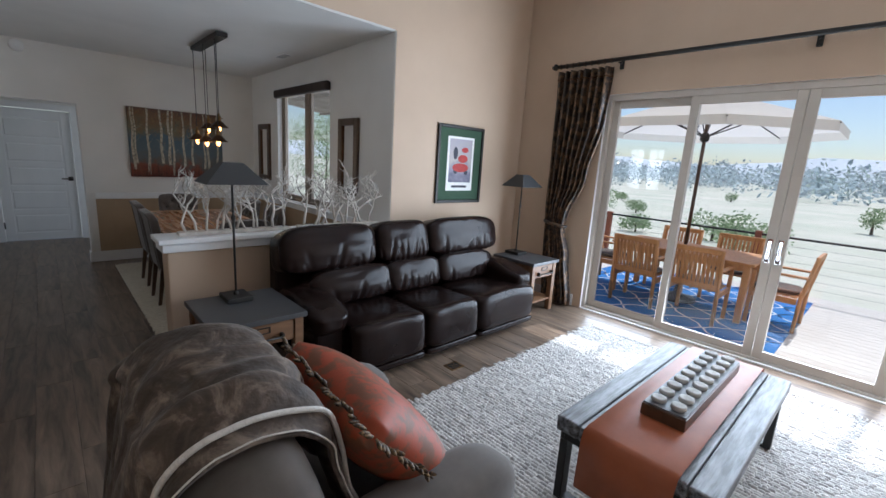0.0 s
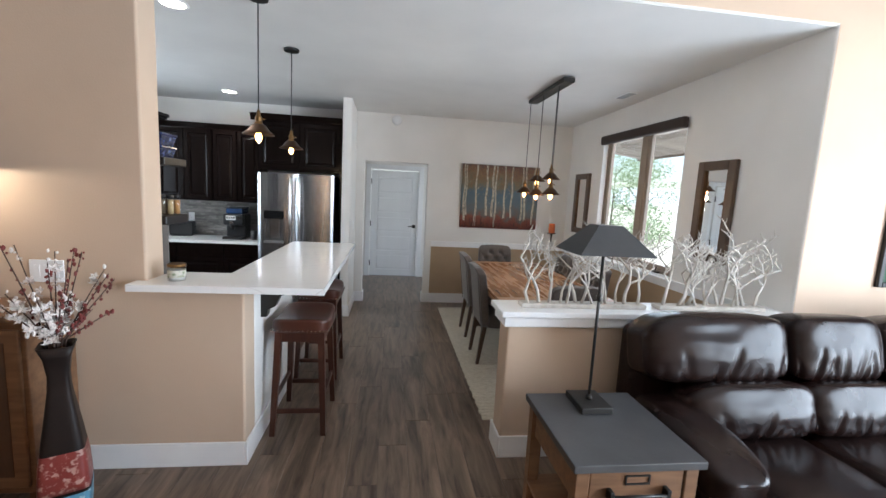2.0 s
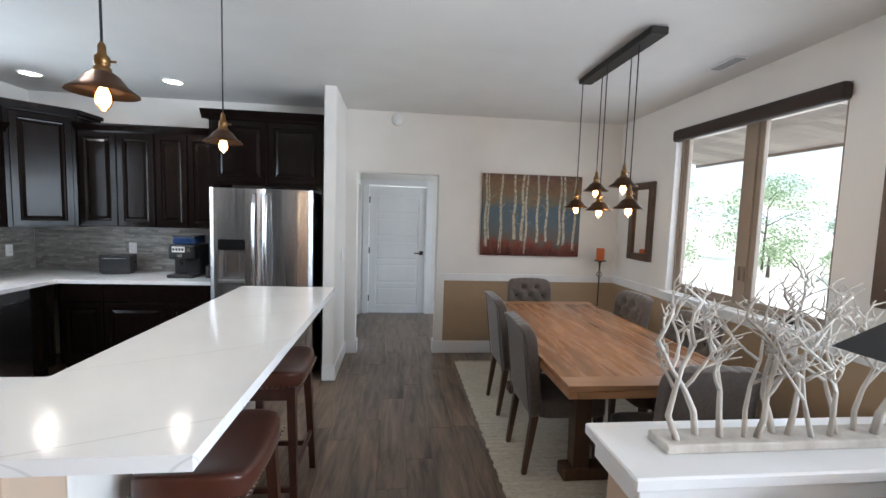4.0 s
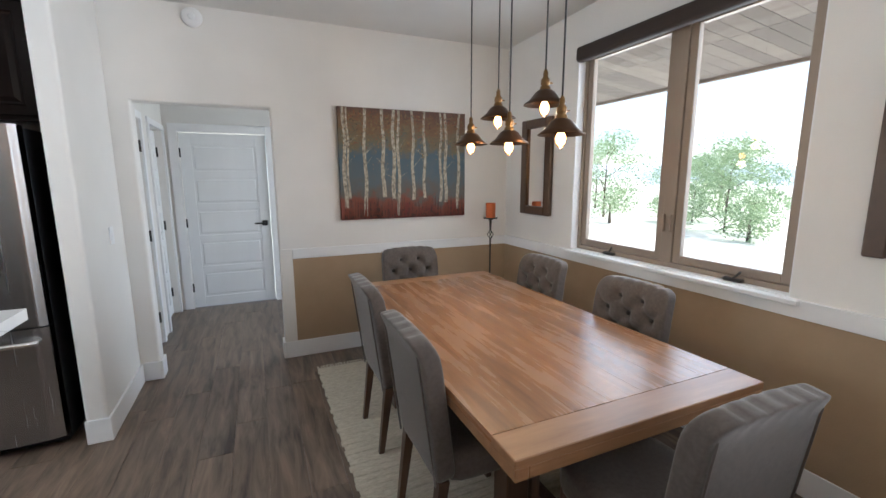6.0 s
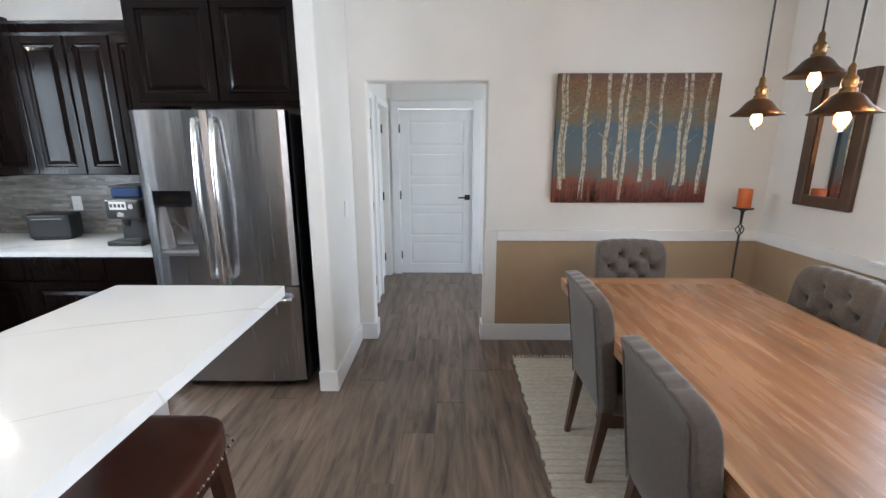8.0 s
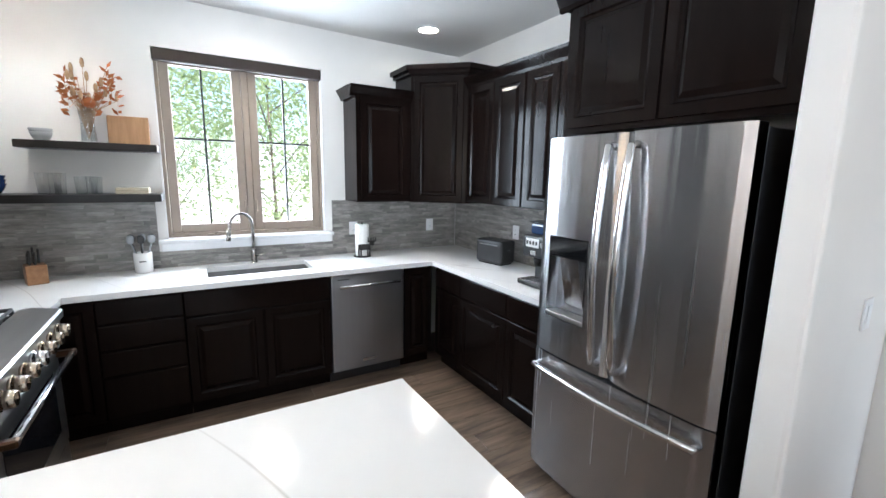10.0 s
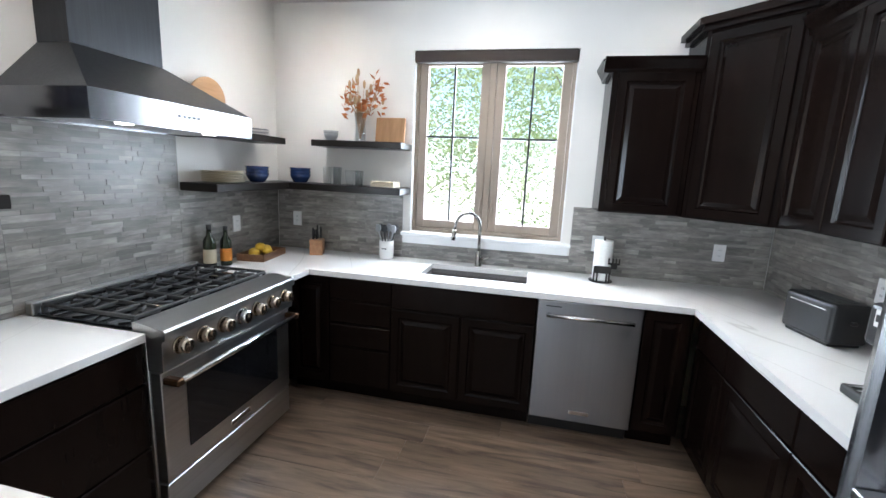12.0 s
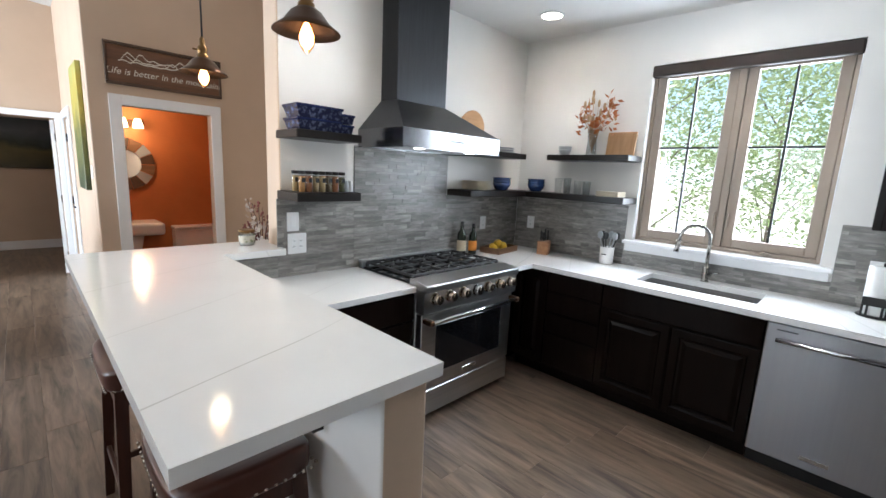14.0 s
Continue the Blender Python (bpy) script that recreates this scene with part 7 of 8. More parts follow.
box("grey_top", (-0.475, 0.475, -0.095, 0.095, 0.0625, 0.070), mat("slate_blue_tray_top", (0.12, 0.125, 0.135), (0.17, 0.175, 0.185), 0.5, scale=20), ty, 0.002)
PALE = mat("pale_stone", (0.50, 0.49, 0.47), (0.36, 0.35, 0.34), 0.6, scale=12)
for i in range(9):
    for s in (-1, 1):
        part("votive", lathe(bmesh.new(), [(0.030, 0.0705), (0.036, 0.078), (0.034, 0.092), (0.026, 0.095), (0.010, 0.088)], 16, (-0.42 + 0.105 * i, s * 0.045, 0)), PALE, ty)

# armchair with its blanket and pillow
ac = thing("armchair", "taupe microfibre armchair with rounded back", "armchair", (0.06, 0, 0))
part("base", bx(bmesh.new(), 0.05, 0.90, 1.00, 1.80, 0.05, 0.30, 0.03, 3), CHAIR_FABRIC, ac)
ftb = bmesh.new()
for x in (0.12, 0.84):
    for y in (1.08, 1.72):
        tube(ftb, [(x, y, 0), (x, y, 0.06)], 0.025, 10)
part("feet", ftb, DARK_LEG, ac)
part("seat_cushion", pillow(bmesh.new(), (0.60, 1.40, 0.39), (0.66, 0.60, 0.20), 5.0, 8, 0.006), CHAIR_FABRIC, ac)
for y in (1.02, 1.79):
    def roll(p):
        return Vector((p.x, p.y * (1 + 0.22 * max(0, p.z)), p.z))
    part("armrest", pillow(bmesh.new(), (0.54, y, 0.40), (0.88, 0.21, 0.52), 4.0, 10, 0.006, y, shape=roll), CHAIR_FABRIC, ac, "rounded padded arm")
part("backrest", pillow(bmesh.new(), (0.15, 1.42, 0.555), (0.33, 0.96, 0.80), 3.6, 12, 0.008, 2.0, turn=Matrix.Rotation(radians(-10), 3, "Y")), CHAIR_FABRIC, ac, "high rounded back")

bl = thing("throw_blanket", "brown plush throw with cream border draped over the armchair", "blanket", (0.085, 0, 0))


def blanket_point(u, v):
    """u runs along the chair's back, v over it from behind to the front."""
    y = 1.15 + 0.84 * u
    crown = 1.035 - 0.05 * max(0, 1 - u * 4) ** 2 - 0.16 * max(0, u - 0.55) ** 2 / 0.2
    s = v * 2 - 1
    if s < -0.30:
        k = (-0.30 - s) / 0.70
        x, z = -0.105 - 0.10 * k + 0.02 * math.sin(7 * u + 2), crown - 0.13 - 0.60 * k
    elif s > 0.45:
        k = (s - 0.45) / 0.55
        x, z = 0.295 + 0.08 * k, crown - 0.12 - 0.30 * k
    else:
        a = (s + 0.30) / 0.75 * math.pi
        x, z = 0.095 - 0.20 * math.cos(a), crown - 0.13 + 0.13 * math.sin(a)
    p = Vector((x, y, z))
    f = 0.018 * math.sin(v * 9 + u * 17 + 2 * math.sin(u * 7)) + 0.030 * noise.noise(Vector((u * 5, v * 4, 3.1))) + 0.016 * noise.noise(Vector((u * 13, v * 8, 7))) - 0.014 * abs(noise.noise(Vector((u * 9 + v * 5, v * 6, 1.3))))
    return p + Vector((-0.5 if s < 0 else 0.5, 0, 0.8)).normalized() * (f + 0.014)


def sheet(name, fn, nu, nv, material, parent, thick, label=""):
    bm = bmesh.new()
    g = [[bm.verts.new(fn(i / nu, j / nv)) for j in range(nv + 1)] for i in range(nu + 1)]
    for i in range(nu):
        for j in range(nv):
            bm.faces.new((g[i][j], g[i + 1][j], g[i + 1][j + 1], g[i][j + 1])).smooth = True
    ob = part(name, bm, material, parent, label, True)
    md = ob.modifiers.new("thick", "SOLIDIFY")
    md.thickness = thick
    md.offset = 1
    return ob


sheet("plush", lambda u, v: blanket_point(1.06 * u - 0.06, v), 76, 90, BLANKET, bl, 0.012, "brown crushed plush side")
edge = [blanket_point(0.0, k / 60) + Vector((-0.5 if k < 30 else 0.5, 0, 0.8)).normalized() * 0.016 for k in range(61)]
part("border", tube(bmesh.new(), edge, 0.008, 8), SHERPA, bl, "cream sherpa border roll")
part("stitched_edge", tube(bmesh.new(), [blanket_point(-0.06, k / 60) + Vector((-0.5 if k < 30 else 0.5, 0, 0.8)).normalized() * 0.004 + Vector((0, -0.002, 0)) for k in range(61)], 0.0025, 6), SHERPA, bl, "thin cream stitched edge")

pl = thing("throw_pillow", "burnt orange damask pillow with beaded dark fringe", "pillow", (0.06, 0, 0))
pm = pose(0.575, 1.33, 0.725, 0, 0, -5) @ pose(0, 0, 0, 6, -43, 0)
rot = pm.to_3x3()


def pinch(p):
    full = max(0.0, (1 - min(1, abs(p.y)) ** 3) * (1 - min(1, abs(p.z)) ** 3)) ** 0.5
    return Vector((math.copysign(0.06 + 0.94 * full, p.x) * min(1, abs(p.x) * 1.4), p.y * (1 - 0.06 * (1 - p.z * p.z)), p.z * (1 - 0.06 * (1 - p.y * p.y))))


part("cover", pillow(bmesh.new(), pm.translation, (0.25, 0.60, 0.56), 8.0, 26, 0.004, turn=rot, shape=pinch), ORANGE_PILLOW, pl)
fbm = bmesh.new()
rng = random.Random(4)
for k in range(132):
    q = k / 33
    side, t = int(q), (q % 1) * 2 - 1
    y, z = ((t, 1), (1, -t), (-t, -1), (-1, t))[side]
    c = Vector((0, y * 0.295, z * 0.275))
    d = Vector((rng.uniform(-0.5, 0.5), (y if side % 2 else 0), (z if side % 2 == 0 else 0))).normalized()
    tube(fbm, [pm @ c, pm @ (c + d * 0.022), pm @ (c + d * 0.036)], [0.004, 0.0075, 0.003], 5)
part("fringe", fbm, FRINGE, pl, "dark beaded fringe with gold flecks")

fv = thing("floor_register", "brass floor heating register", "vent", (2.18, 2.41, 0.0005))
box("frame", (-0.07, 0.07, -0.055, 0.055, 0, 0.004), BRASS, fv, 0.001)
for k in range(6):
    box("slot", (-0.05, 0.05, -0.038 + 0.0135 * k, -0.030 + 0.0135 * k, 0.0041, 0.0048), BLACK_METAL, fv, 0)

# framed print
GREEN_MAT = mat("dark_green_mount", (0.035, 0.075, 0.045), (0.045, 0.09, 0.055), 0.9, scale=30)
pf = thing("framed_print", "framed vintage red car poster with dark green mount", "picture", (2.998, WY, 1.178))
PW, PH = 0.728, 0.862
for b in ((0, 0.035, 0, PH), (PW - 0.035, PW, 0, PH), (0.035, PW - 0.035, 0, 0.035), (0.035, PW - 0.035, PH - 0.035, PH)):
    box("frame_bar", (b[0], b[1], -0.028, -0.0008, b[2], b[3]), BLACK_METAL, pf, 0.004)
box("mount", (0.035, PW - 0.035, -0.012, -0.0008, 0.035, PH - 0.035), GREEN_MAT, pf, 0)
box("paper", (0.155, PW - 0.155, -0.0145, -0.0125, 0.14, PH - 0.12), PAPER, pf, 0)
pic = ramp_mat("poster_picture", "Z", [(0.0, (0.10, 0.10, 0.16)), (0.25, (0.24, 0.22, 0.28)), (0.5, (0.42, 0.38, 0.36)), (1.0, (0.36, 0.34, 0.40))], 0.6, 0.35, 14, 0.24, 0.72)
box("picture_field", (0.185, PW - 0.185, -0.0156, -0.0146, 0.235, PH - 0.145), pic, pf, 0)
RED = mat("poster_red", (0.50, 0.035, 0.025), (0.32, 0.02, 0.02), 0.6, scale=20)
DARKP = mat("poster_dark", (0.03, 0.03, 0.05), rough=0.6)
for (cx, cz, sx, sz, m) in ((0.37, 0.40, 0.26, 0.10, RED), (0.40, 0.50, 0.16, 0.09, RED), (0.43, 0.60, 0.11, 0.06, RED), (0.29, 0.36, 0.06, 0.06, DARKP), (0.46, 0.35, 0.06, 0.06, DARKP), (0.28, 0.56, 0.07, 0.14, DARKP)):
    bm = lathe(bmesh.new(), [(0.5, 0), (0.48, 0.0012)], 18)
    bmesh.ops.transform(bm, matrix=Matrix.Translation((cx, -0.0157 - 0.0004 * cz, cz)) @ Matrix.Diagonal((sx, 1, sz, 1)) @ Matrix.Rotation(radians(90), 4, "X"), verts=bm.verts[:])
    part("printed_shape", bm, m, pf)
box("title_bar", (0.24, PW - 0.24, -0.0152, -0.0146, 0.175, 0.20), DARKP, pf, 0, "line of unreadable script")

# ---- sliding door, rod and curtain ----
sl = thing("sliding_door", "wide almond-white four-panel sliding glass door to the deck", "sliding door", kind="structure")
fb3 = bmesh.new()
for b in ((-0.879, -0.83, 0.013, 2.459), (2.53, 2.579, 0.013, 2.459), (-0.83, 2.53, 2.40, 2.459), (-0.83, 2.53, 0.013, 0.04)):
    bx(fb3, 4.50, 4.63, *b, 0.003, 1)
part("frame", fb3, ALMOND, sl)
for i, (y0, y1, x) in enumerate(((1.66, 2.528, 4.575), (0.852, 1.73, 4.53), (-0.03, 0.848, 4.53), (-0.828, 0.04, 4.575))):
    s = sash(sl, x - 0.02, x + 0.02, y0, y1, 0.041, 2.399, 0.075, ALMOND)
    if i in (1, 2):
        y = y0 + 0.038 if i == 1 else y1 - 0.038
        hb4 = bmesh.new()
        bx(hb4, x - 0.032, x - 0.0205, y - 0.02, y + 0.02, 0.93, 1.15, 0.006, 2)
        tube(hb4, [(x - 0.03, y, 0.96), (x - 0.065, y, 0.985), (x - 0.065, y, 1.095), (x - 0.03, y, 1.12)], 0.009, 8)
        part("handle", hb4, CHROME, s, "nickel pull handle")
casing_s = thing("trim_slider", "white reveal round the sliding door", "trim", kind="structure")
box("reveal", (4.4705, 4.4995, -0.8795, -0.872, 0.013, 2.4595), TRIM, casing_s, 0)
box("reveal", (4.4705, 4.4995, 2.572, 2.5795, 0.013, 2.4595), TRIM, casing_s, 0)
rod = thing("curtain_rod", "long dark wooden curtain rod with finial", "curtain rod")
part("pole", tube(bmesh.new(), [(4.36, 3.17, 2.79), (4.36, -1.00, 2.79)], 0.021, 14), BLACK_METAL, rod)
part("finial", lathe(bmesh.new(), [(0.012, 0), (0.03, 0.012), (0.038, 0.03), (0.03, 0.05), (0.016, 0.058), (0.02, 0.068), (0.006, 0.078)], 18), BLACK_METAL, rod).matrix_local = pose(4.36, 3.17, 2.79, -90, 0, 0)
for y in (2.45, 0.85, -0.75):
    bb = bmesh.new()
    bx(bb, 4.445, 4.469, y - 0.02, y + 0.02, 2.71, 2.83, 0.004, 1)
    tube(bb, [(4.45, y, 2.77), (4.38, y, 2.765)], 0.009, 8)
    part("bracket", bb, BLACK_METAL, rod)
cu = thing("curtain", "brown damask curtain gathered with a tieback", "curtain")
DRAPE = ((2.73, 2.50, 3.15), (2.2, 2.52, 3.14), (1.55, 2.64, 3.12), (1.05, 2.83, 3.11), (0.96, 2.85, 3.10), (0.6, 2.76, 3.09), (0.02, 2.67, 3.06))


def curtain_point(u, v):
    z = 2.73 - 2.71 * v
    for (z0, a0, b0), (z1, a1, b1) in zip(DRAPE, DRAPE[1:]):
        if z <= z0 and z >= z1:
            k = (z0 - z) / (z0 - z1)
            k = k * k * (3 - 2 * k)
            a, b = a0 + (a1 - a0) * k, b0 + (b1 - b0) * k
            break
    y = a + (b - a) * u
    amp = 0.042 - 0.012 * math.exp(-((z - 0.97) / 0.2) ** 2)
    x = 4.365 + amp * math.sin(u * 8 * 2 * math.pi + 0.5 * math.sin(3 * z)) + 0.012 * math.sin(u * 21 + z * 3)
    return Vector((min(x, 4.44), y, z))


sheet("drape", curtain_point, 96, 46, CURTAIN, cu, 0.004)
part("heading", tube(bmesh.new(), [curtain_point(k / 48, 0.035) + Vector((-0.008, 0, 0)) for k in range(49)], 0.010, 6), BRONZE, cu, "gold corded heading")
for k in range(9):
    hang = bmesh.new()
    y = 2.52 + 0.61 * k / 8
    tube(hang, [(4.36 + 0.026 * math.cos(a), y, 2.79 + 0.026 * math.sin(a)) for a in (2 * math.pi * q / 12 for q in range(13))], 0.004, 5)
    part("ring", hang, DARK_LEG, cu)
tb = bmesh.new()
tube(tb, [(4.365 + 0.075 * math.cos(a), 2.975 + 0.14 * math.sin(a), 0.985 + 0.02 * math.sin(a)) for a in (2 * math.pi * q / 24 for q in range(25))], 0.022, 8)
part("tieback", tb, CURTAIN, cu, "matching fabric tieback")

# ---- corner by the kitchen pier: console, lamp, floor vase ----
cn = thing("console_cabinet", "brown wooden console cabinet against the tan wall", "cabinet", (-2.42, 3.50, 0))
box("top", (-0.50, 0.50, -0.17, 0.165, 0.97, 1.0), OAK, cn, 0.004)
box("body", (-0.47, 0.47, -0.14, 0.165, 0.10, 0.969), OAK, cn, 0.003)
for x in (-0.45, 0.45):
    for y in (-0.12, 0.14):
        box("leg", (x - 0.02, x + 0.02, y - 0.02, y + 0.02, 0, 0.099), OAK, cn, 0.002)
for x0 in (-0.45, 0.01):
    d = box("door", (x0, x0 + 0.44, -0.16, -0.1405, 0.14, 0.93), OAK, cn, 0.004)
    box("door_panel", (x0 + 0.06, x0 + 0.38, -0.163, -0.1602, 0.20, 0.87), DARK_LEG, d, 0)
ll = thing("console_lamp", "lit table lamp with a dark bell shade", "lamp", (-2.36, 3.47, 1.0005))
part("base", lathe(bmesh.new(), [(0.08, 0), (0.085, 0.015), (0.04, 0.04), (0.06, 0.16), (0.045, 0.30), (0.015, 0.36), (0.012, 0.66)], 24), BRONZE, ll)
part("shade", lathe(bmesh.new(), [(0.20, 0.66), (0.10, 0.88), (0.097, 0.88), (0.196, 0.66)], 32, cap=False), DARK_LEG, ll, "dark tapered lamp shade")
part("bulb", pillow(bmesh.new(), (0, 0, 0.72), (0.055, 0.055, 0.09), 2, 4), BULB_GLOW, ll)
lamp("console_lamp_light", (-2.36, 3.47, 1.66), 4, (1.0, 0.86, 0.66), 0.04)
fvs = thing("floor_vase", "tall dark waisted floor vase with red and blue bands", "vase", (-1.735, 3.24, 0), 28)


def sq_lathe(bm, prof, n=40, p=7.0):
    rings = []
    for r, z in prof:
        ring = []
        for i in range(n):
            a = 2 * math.pi * i / n
            c, s = math.cos(a), math.sin(a)
            k = (abs(c) ** p + abs(s) ** p) ** (-1 / p)
            ring.append(bm.verts.new((r * k * c, r * k * s, z)))
        rings.append(ring)
    for a, b in zip(rings, rings[1:]):
        for i in range(n):
            bm.faces.new((a[i], a[(i + 1) % n], b[(i + 1) % n], b[i])).smooth = True
    bm.faces.new(rings[0][::-1])
    return bm


VASE_DARK = mat("dark_bronze_vase", (0.012, 0.008, 0.007), (0.018, 0.012, 0.010), 0.45, spec=0.2, bump=0.1, bscale=60)
VASE_RED = mat("crackled_red_mosaic", (0.20, 0.035, 0.028), (0.40, 0.24, 0.20), 0.35, scale=34, detail=2, lo=0.52, hi=0.62, bump=0.4, bscale=60)
VASE_BLUE = mat("crackled_blue_mosaic", (0.10, 0.25, 0.36), (0.36, 0.50, 0.56), 0.35, scale=34, detail=2, lo=0.52, hi=0.62, bump=0.4, bscale=60)
VP = [(0.072, 0.0), (0.078, 0.02), (0.088, 0.12), (0.092, 0.24), (0.085, 0.36), (0.071, 0.48), (0.054, 0.60), (0.041, 0.70), (0.038, 0.77), (0.048, 0.85), (0.066, 0.905), (0.060, 0.905), (0.042, 0.85), (0.032, 0.77)]
part("body", sq_lathe(bmesh.new(), VP), VASE_DARK, fvs)
part("blue_band", sq_lathe(bmesh.new(), [(0.0805, 0.03), (0.0895, 0.12), (0.0930, 0.20), (0.0932, 0.22)]), VASE_BLUE, fvs, "pale blue mosaic band")
part("red_band", sq_lathe(bmesh.new(), [(0.0935, 0.235), (0.0922, 0.27), (0.0865, 0.36), (0.080, 0.42)]), VASE_RED, fvs, "dark red mosaic band")
STEM = mat("dark_twig", (0.05, 0.028, 0.02), (0.075, 0.04, 0.03), 0.8)
BLOSSOM = mat("white_silk_blossom", (0.70, 0.68, 0.64), (0.62, 0.55, 0.52), 0.8)
BERRY = mat("red_silk_bud", (0.20, 0.030, 0.026), (0.11, 0.028, 0.022), 0.6)
rng = random.Random(17)
for k in range(24):
    an, rr, h = rng.uniform(0, 6.28), rng.uniform(0.03, 0.24), rng.uniform(1.00, 1.34) + (0.12 if k % 6 == 0 else 0)
    tip = Vector((rr * math.cos(an) + 0.02, rr * math.sin(an) * 0.7, h))
    pts = [Vector((0, 0, 0.75)), Vector((tip.x * 0.15, tip.y * 0.15, 0.92)), Vector((tip.x * 0.55, tip.y * 0.55, 0.92 + (h - 0.92) * 0.5)), tip]
    part("stem", tube(bmesh.new(), pts, [0.004, 0.004, 0.003, 0.002], 5), STEM, fvs)
    fm = bmesh.new()
    white = k % 2 == 1
    for q in range(20 if white else 17):
        t = rng.uniform(0.12, 1.0)
        sp = 0.022 if white else 0.010
        c = (pts[1].lerp(pts[2], t * 2) if t < 0.5 else pts[2].lerp(pts[3], t * 2 - 1)) + Vector((rng.uniform(-sp, sp), rng.uniform(-sp, sp), rng.uniform(-sp, sp)))
        if white and t < 0.85:
            nrm = Vector((rng.uniform(-1, 1), rng.uniform(-1, 1), rng.uniform(0, 1))).normalized()
            a1 = nrm.orthogonal().normalized()
            b1 = nrm.cross(a1)
            for pet in range(5):
                g = 2 * math.pi * pet / 5
                d = a1 * math.cos(g) + b1 * math.sin(g)
                e = nrm.cross(d) * 0.007
                fm.faces.new([fm.verts.new(x) for x in (c, c + d * 0.011 + e, c + d * 0.021 + nrm * 0.005, c + d * 0.011 - e)])
        else:
            bmesh.ops.create_icosphere(fm, subdivisions=1, radius=rng.uniform(0.004, 0.009), matrix=Matrix.Translation(c) @ Matrix.Diagonal((1, 1, rng.uniform(1, 1.9), 1)))
    part("blossom", fm, BLOSSOM if white else BERRY, fvs, "white silk blossoms" if white else "small dark red buds")

# ---- beyond the alcove: sign, painting, bathroom, bedroom ----
SIGN_WOOD = mat("stained_sign_board", (0.10, 0.045, 0.022), (0.17, 0.08, 0.04), 0.6, scale=3, stretch=(1, 8, 8), detail=6)
SIGN_WHITE = mat("white_sign_paint", (0.70, 0.66, 0.58), (0.6, 0.56, 0.48), 0.7)
sg = thing("wall_sign", "brown wooden sign with white mountains and script", "sign", (-1.57, 1.571, 2.385))
box("board", (-0.44, 0.44, 0.0, 0.018, -0.15, 0.15), SIGN_WOOD, sg, 0.003)
for b in ((-0.46, 0.46, 0.151, 0.175), (-0.46, 0.46, -0.175, -0.151), (-0.46, -0.441, -0.15, 0.15), (0.441, 0.46, -0.15, 0.15)):
    box("sign_frame", (b[0], b[1], 0.0, 0.03, b[2], b[3]), FRAME_BROWN, sg, 0.003)
mt = bmesh.new()
for base, amp, off, wide in ((0.040, 0.070, 0.0, 0.34), (0.028, 0.042, 1.7, 0.30), (0.016, 0.020, 0.6, 0.36)):
    ridge = [(wide - 2 * wide * k / 26, base + amp * abs(math.sin(k * 0.83 + off)) * (0.6 + 0.4 * math.sin(k * 0.4 + off))) for k in range(27)]
    for (xa, za), (xb, zb) in zip(ridge, ridge[1:]):
        mt.faces.new([mt.verts.new(q) for q in ((xa, 0.0195, za - 0.005), (xa, 0.0195, za + 0.005), (xb, 0.0195, zb + 0.005), (xb, 0.0195, zb - 0.005))])
part("mountain_outline", mt, SIGN_WHITE, sg)
fc = bpy.data.curves.new("lettering", "FONT")
fc.body, fc.size, fc.align_x, fc.extrude, fc.shear = "Life is better in the mountains", 0.075, "CENTER", 0.001, 0.25
fo = bpy.data.objects.new("lettering", fc)
fm2 = bpy.data.meshes.new_from_object(fo)
bpy.data.objects.remove(fo)
fm2.materials.clear()
fm2.materials.append(SIGN_WHITE)
lt = new("lettering", fm2)
lt.parent = sg
lt.matrix_local = pose(0, 0.0205, -0.085, 90, 0, 180)
GAL = ramp_mat("yellow_green_forest_paint", "Z", [(0.0, (0.03, 0.05, 0.02)), (0.4, (0.12, 0.13, 0.03)), (0.75, (0.42, 0.34, 0.05)), (1.0, (0.35, 0.36, 0.10))], 0.5, 0.3, 7, 1.28, 2.4)
tagged(put("tall_painting", bx(bmesh.new(), -0.979, -0.94, 0.72, 1.30, 1.28, 2.40, 0.003, 1), GAL), "tall yellow and green forest canvas on tan wall", "painting")
plate("wall_switch", "x", (-0.98, 1), 1.46, 1.45, 0.075, 0.115, "white switch plate on tan wall", "switch")
BED = ramp_mat("dark_landscape_paint", "Z", [(0.0, (0.03, 0.025, 0.01)), (0.35, (0.10, 0.08, 0.02)), (0.5, (0.02, 0.025, 0.015)), (0.75, (0.08, 0.09, 0.10)), (1.0, (0.03, 0.035, 0.04))], 0.4, 0.2, 4, 1.35, 2.15)
tagged(put("landscape_painting", bx(bmesh.new(), -1.3, 0.3, -3.599, -3.56, 1.35, 2.15, 0.004, 1), BED), "wide dark landscape painting on the bedroom wall", "painting")
# Added fill lamp that brightens the closed bedroom; no window is built there.
lamp("bedroom_fill_lamp", (1.6, -2.4, 2.2), 12, (1.0, 0.93, 0.85), 0.3)
bs = thing("pedestal_sink", "white ceramic pedestal sink with dark tap", "sink", (-1.42, 0.23, 0))
part("pedestal", lathe(bmesh.new(), [(0.13, 0), (0.12, 0.04), (0.075, 0.2), (0.07, 0.5), (0.11, 0.70)], 24), WHITE_CERAMIC, bs)
part("basin", bx(bmesh.new(), -0.29, 0.29, -0.225, 0.22, 0.70, 0.85, 0.04, 4), WHITE_CERAMIC, bs)
tpb = lathe(bmesh.new(), [(0.025, 0.85), (0.018, 0.87), (0.014, 0.95)], 14, (0, -0.15, 0))
tube(tpb, [(0, -0.15, 0.94), (0, -0.08, 0.955), (0, -0.03, 0.92)], 0.011, 8)
part("tap", tpb, BLACK_METAL, bs, "dark bronze tap")
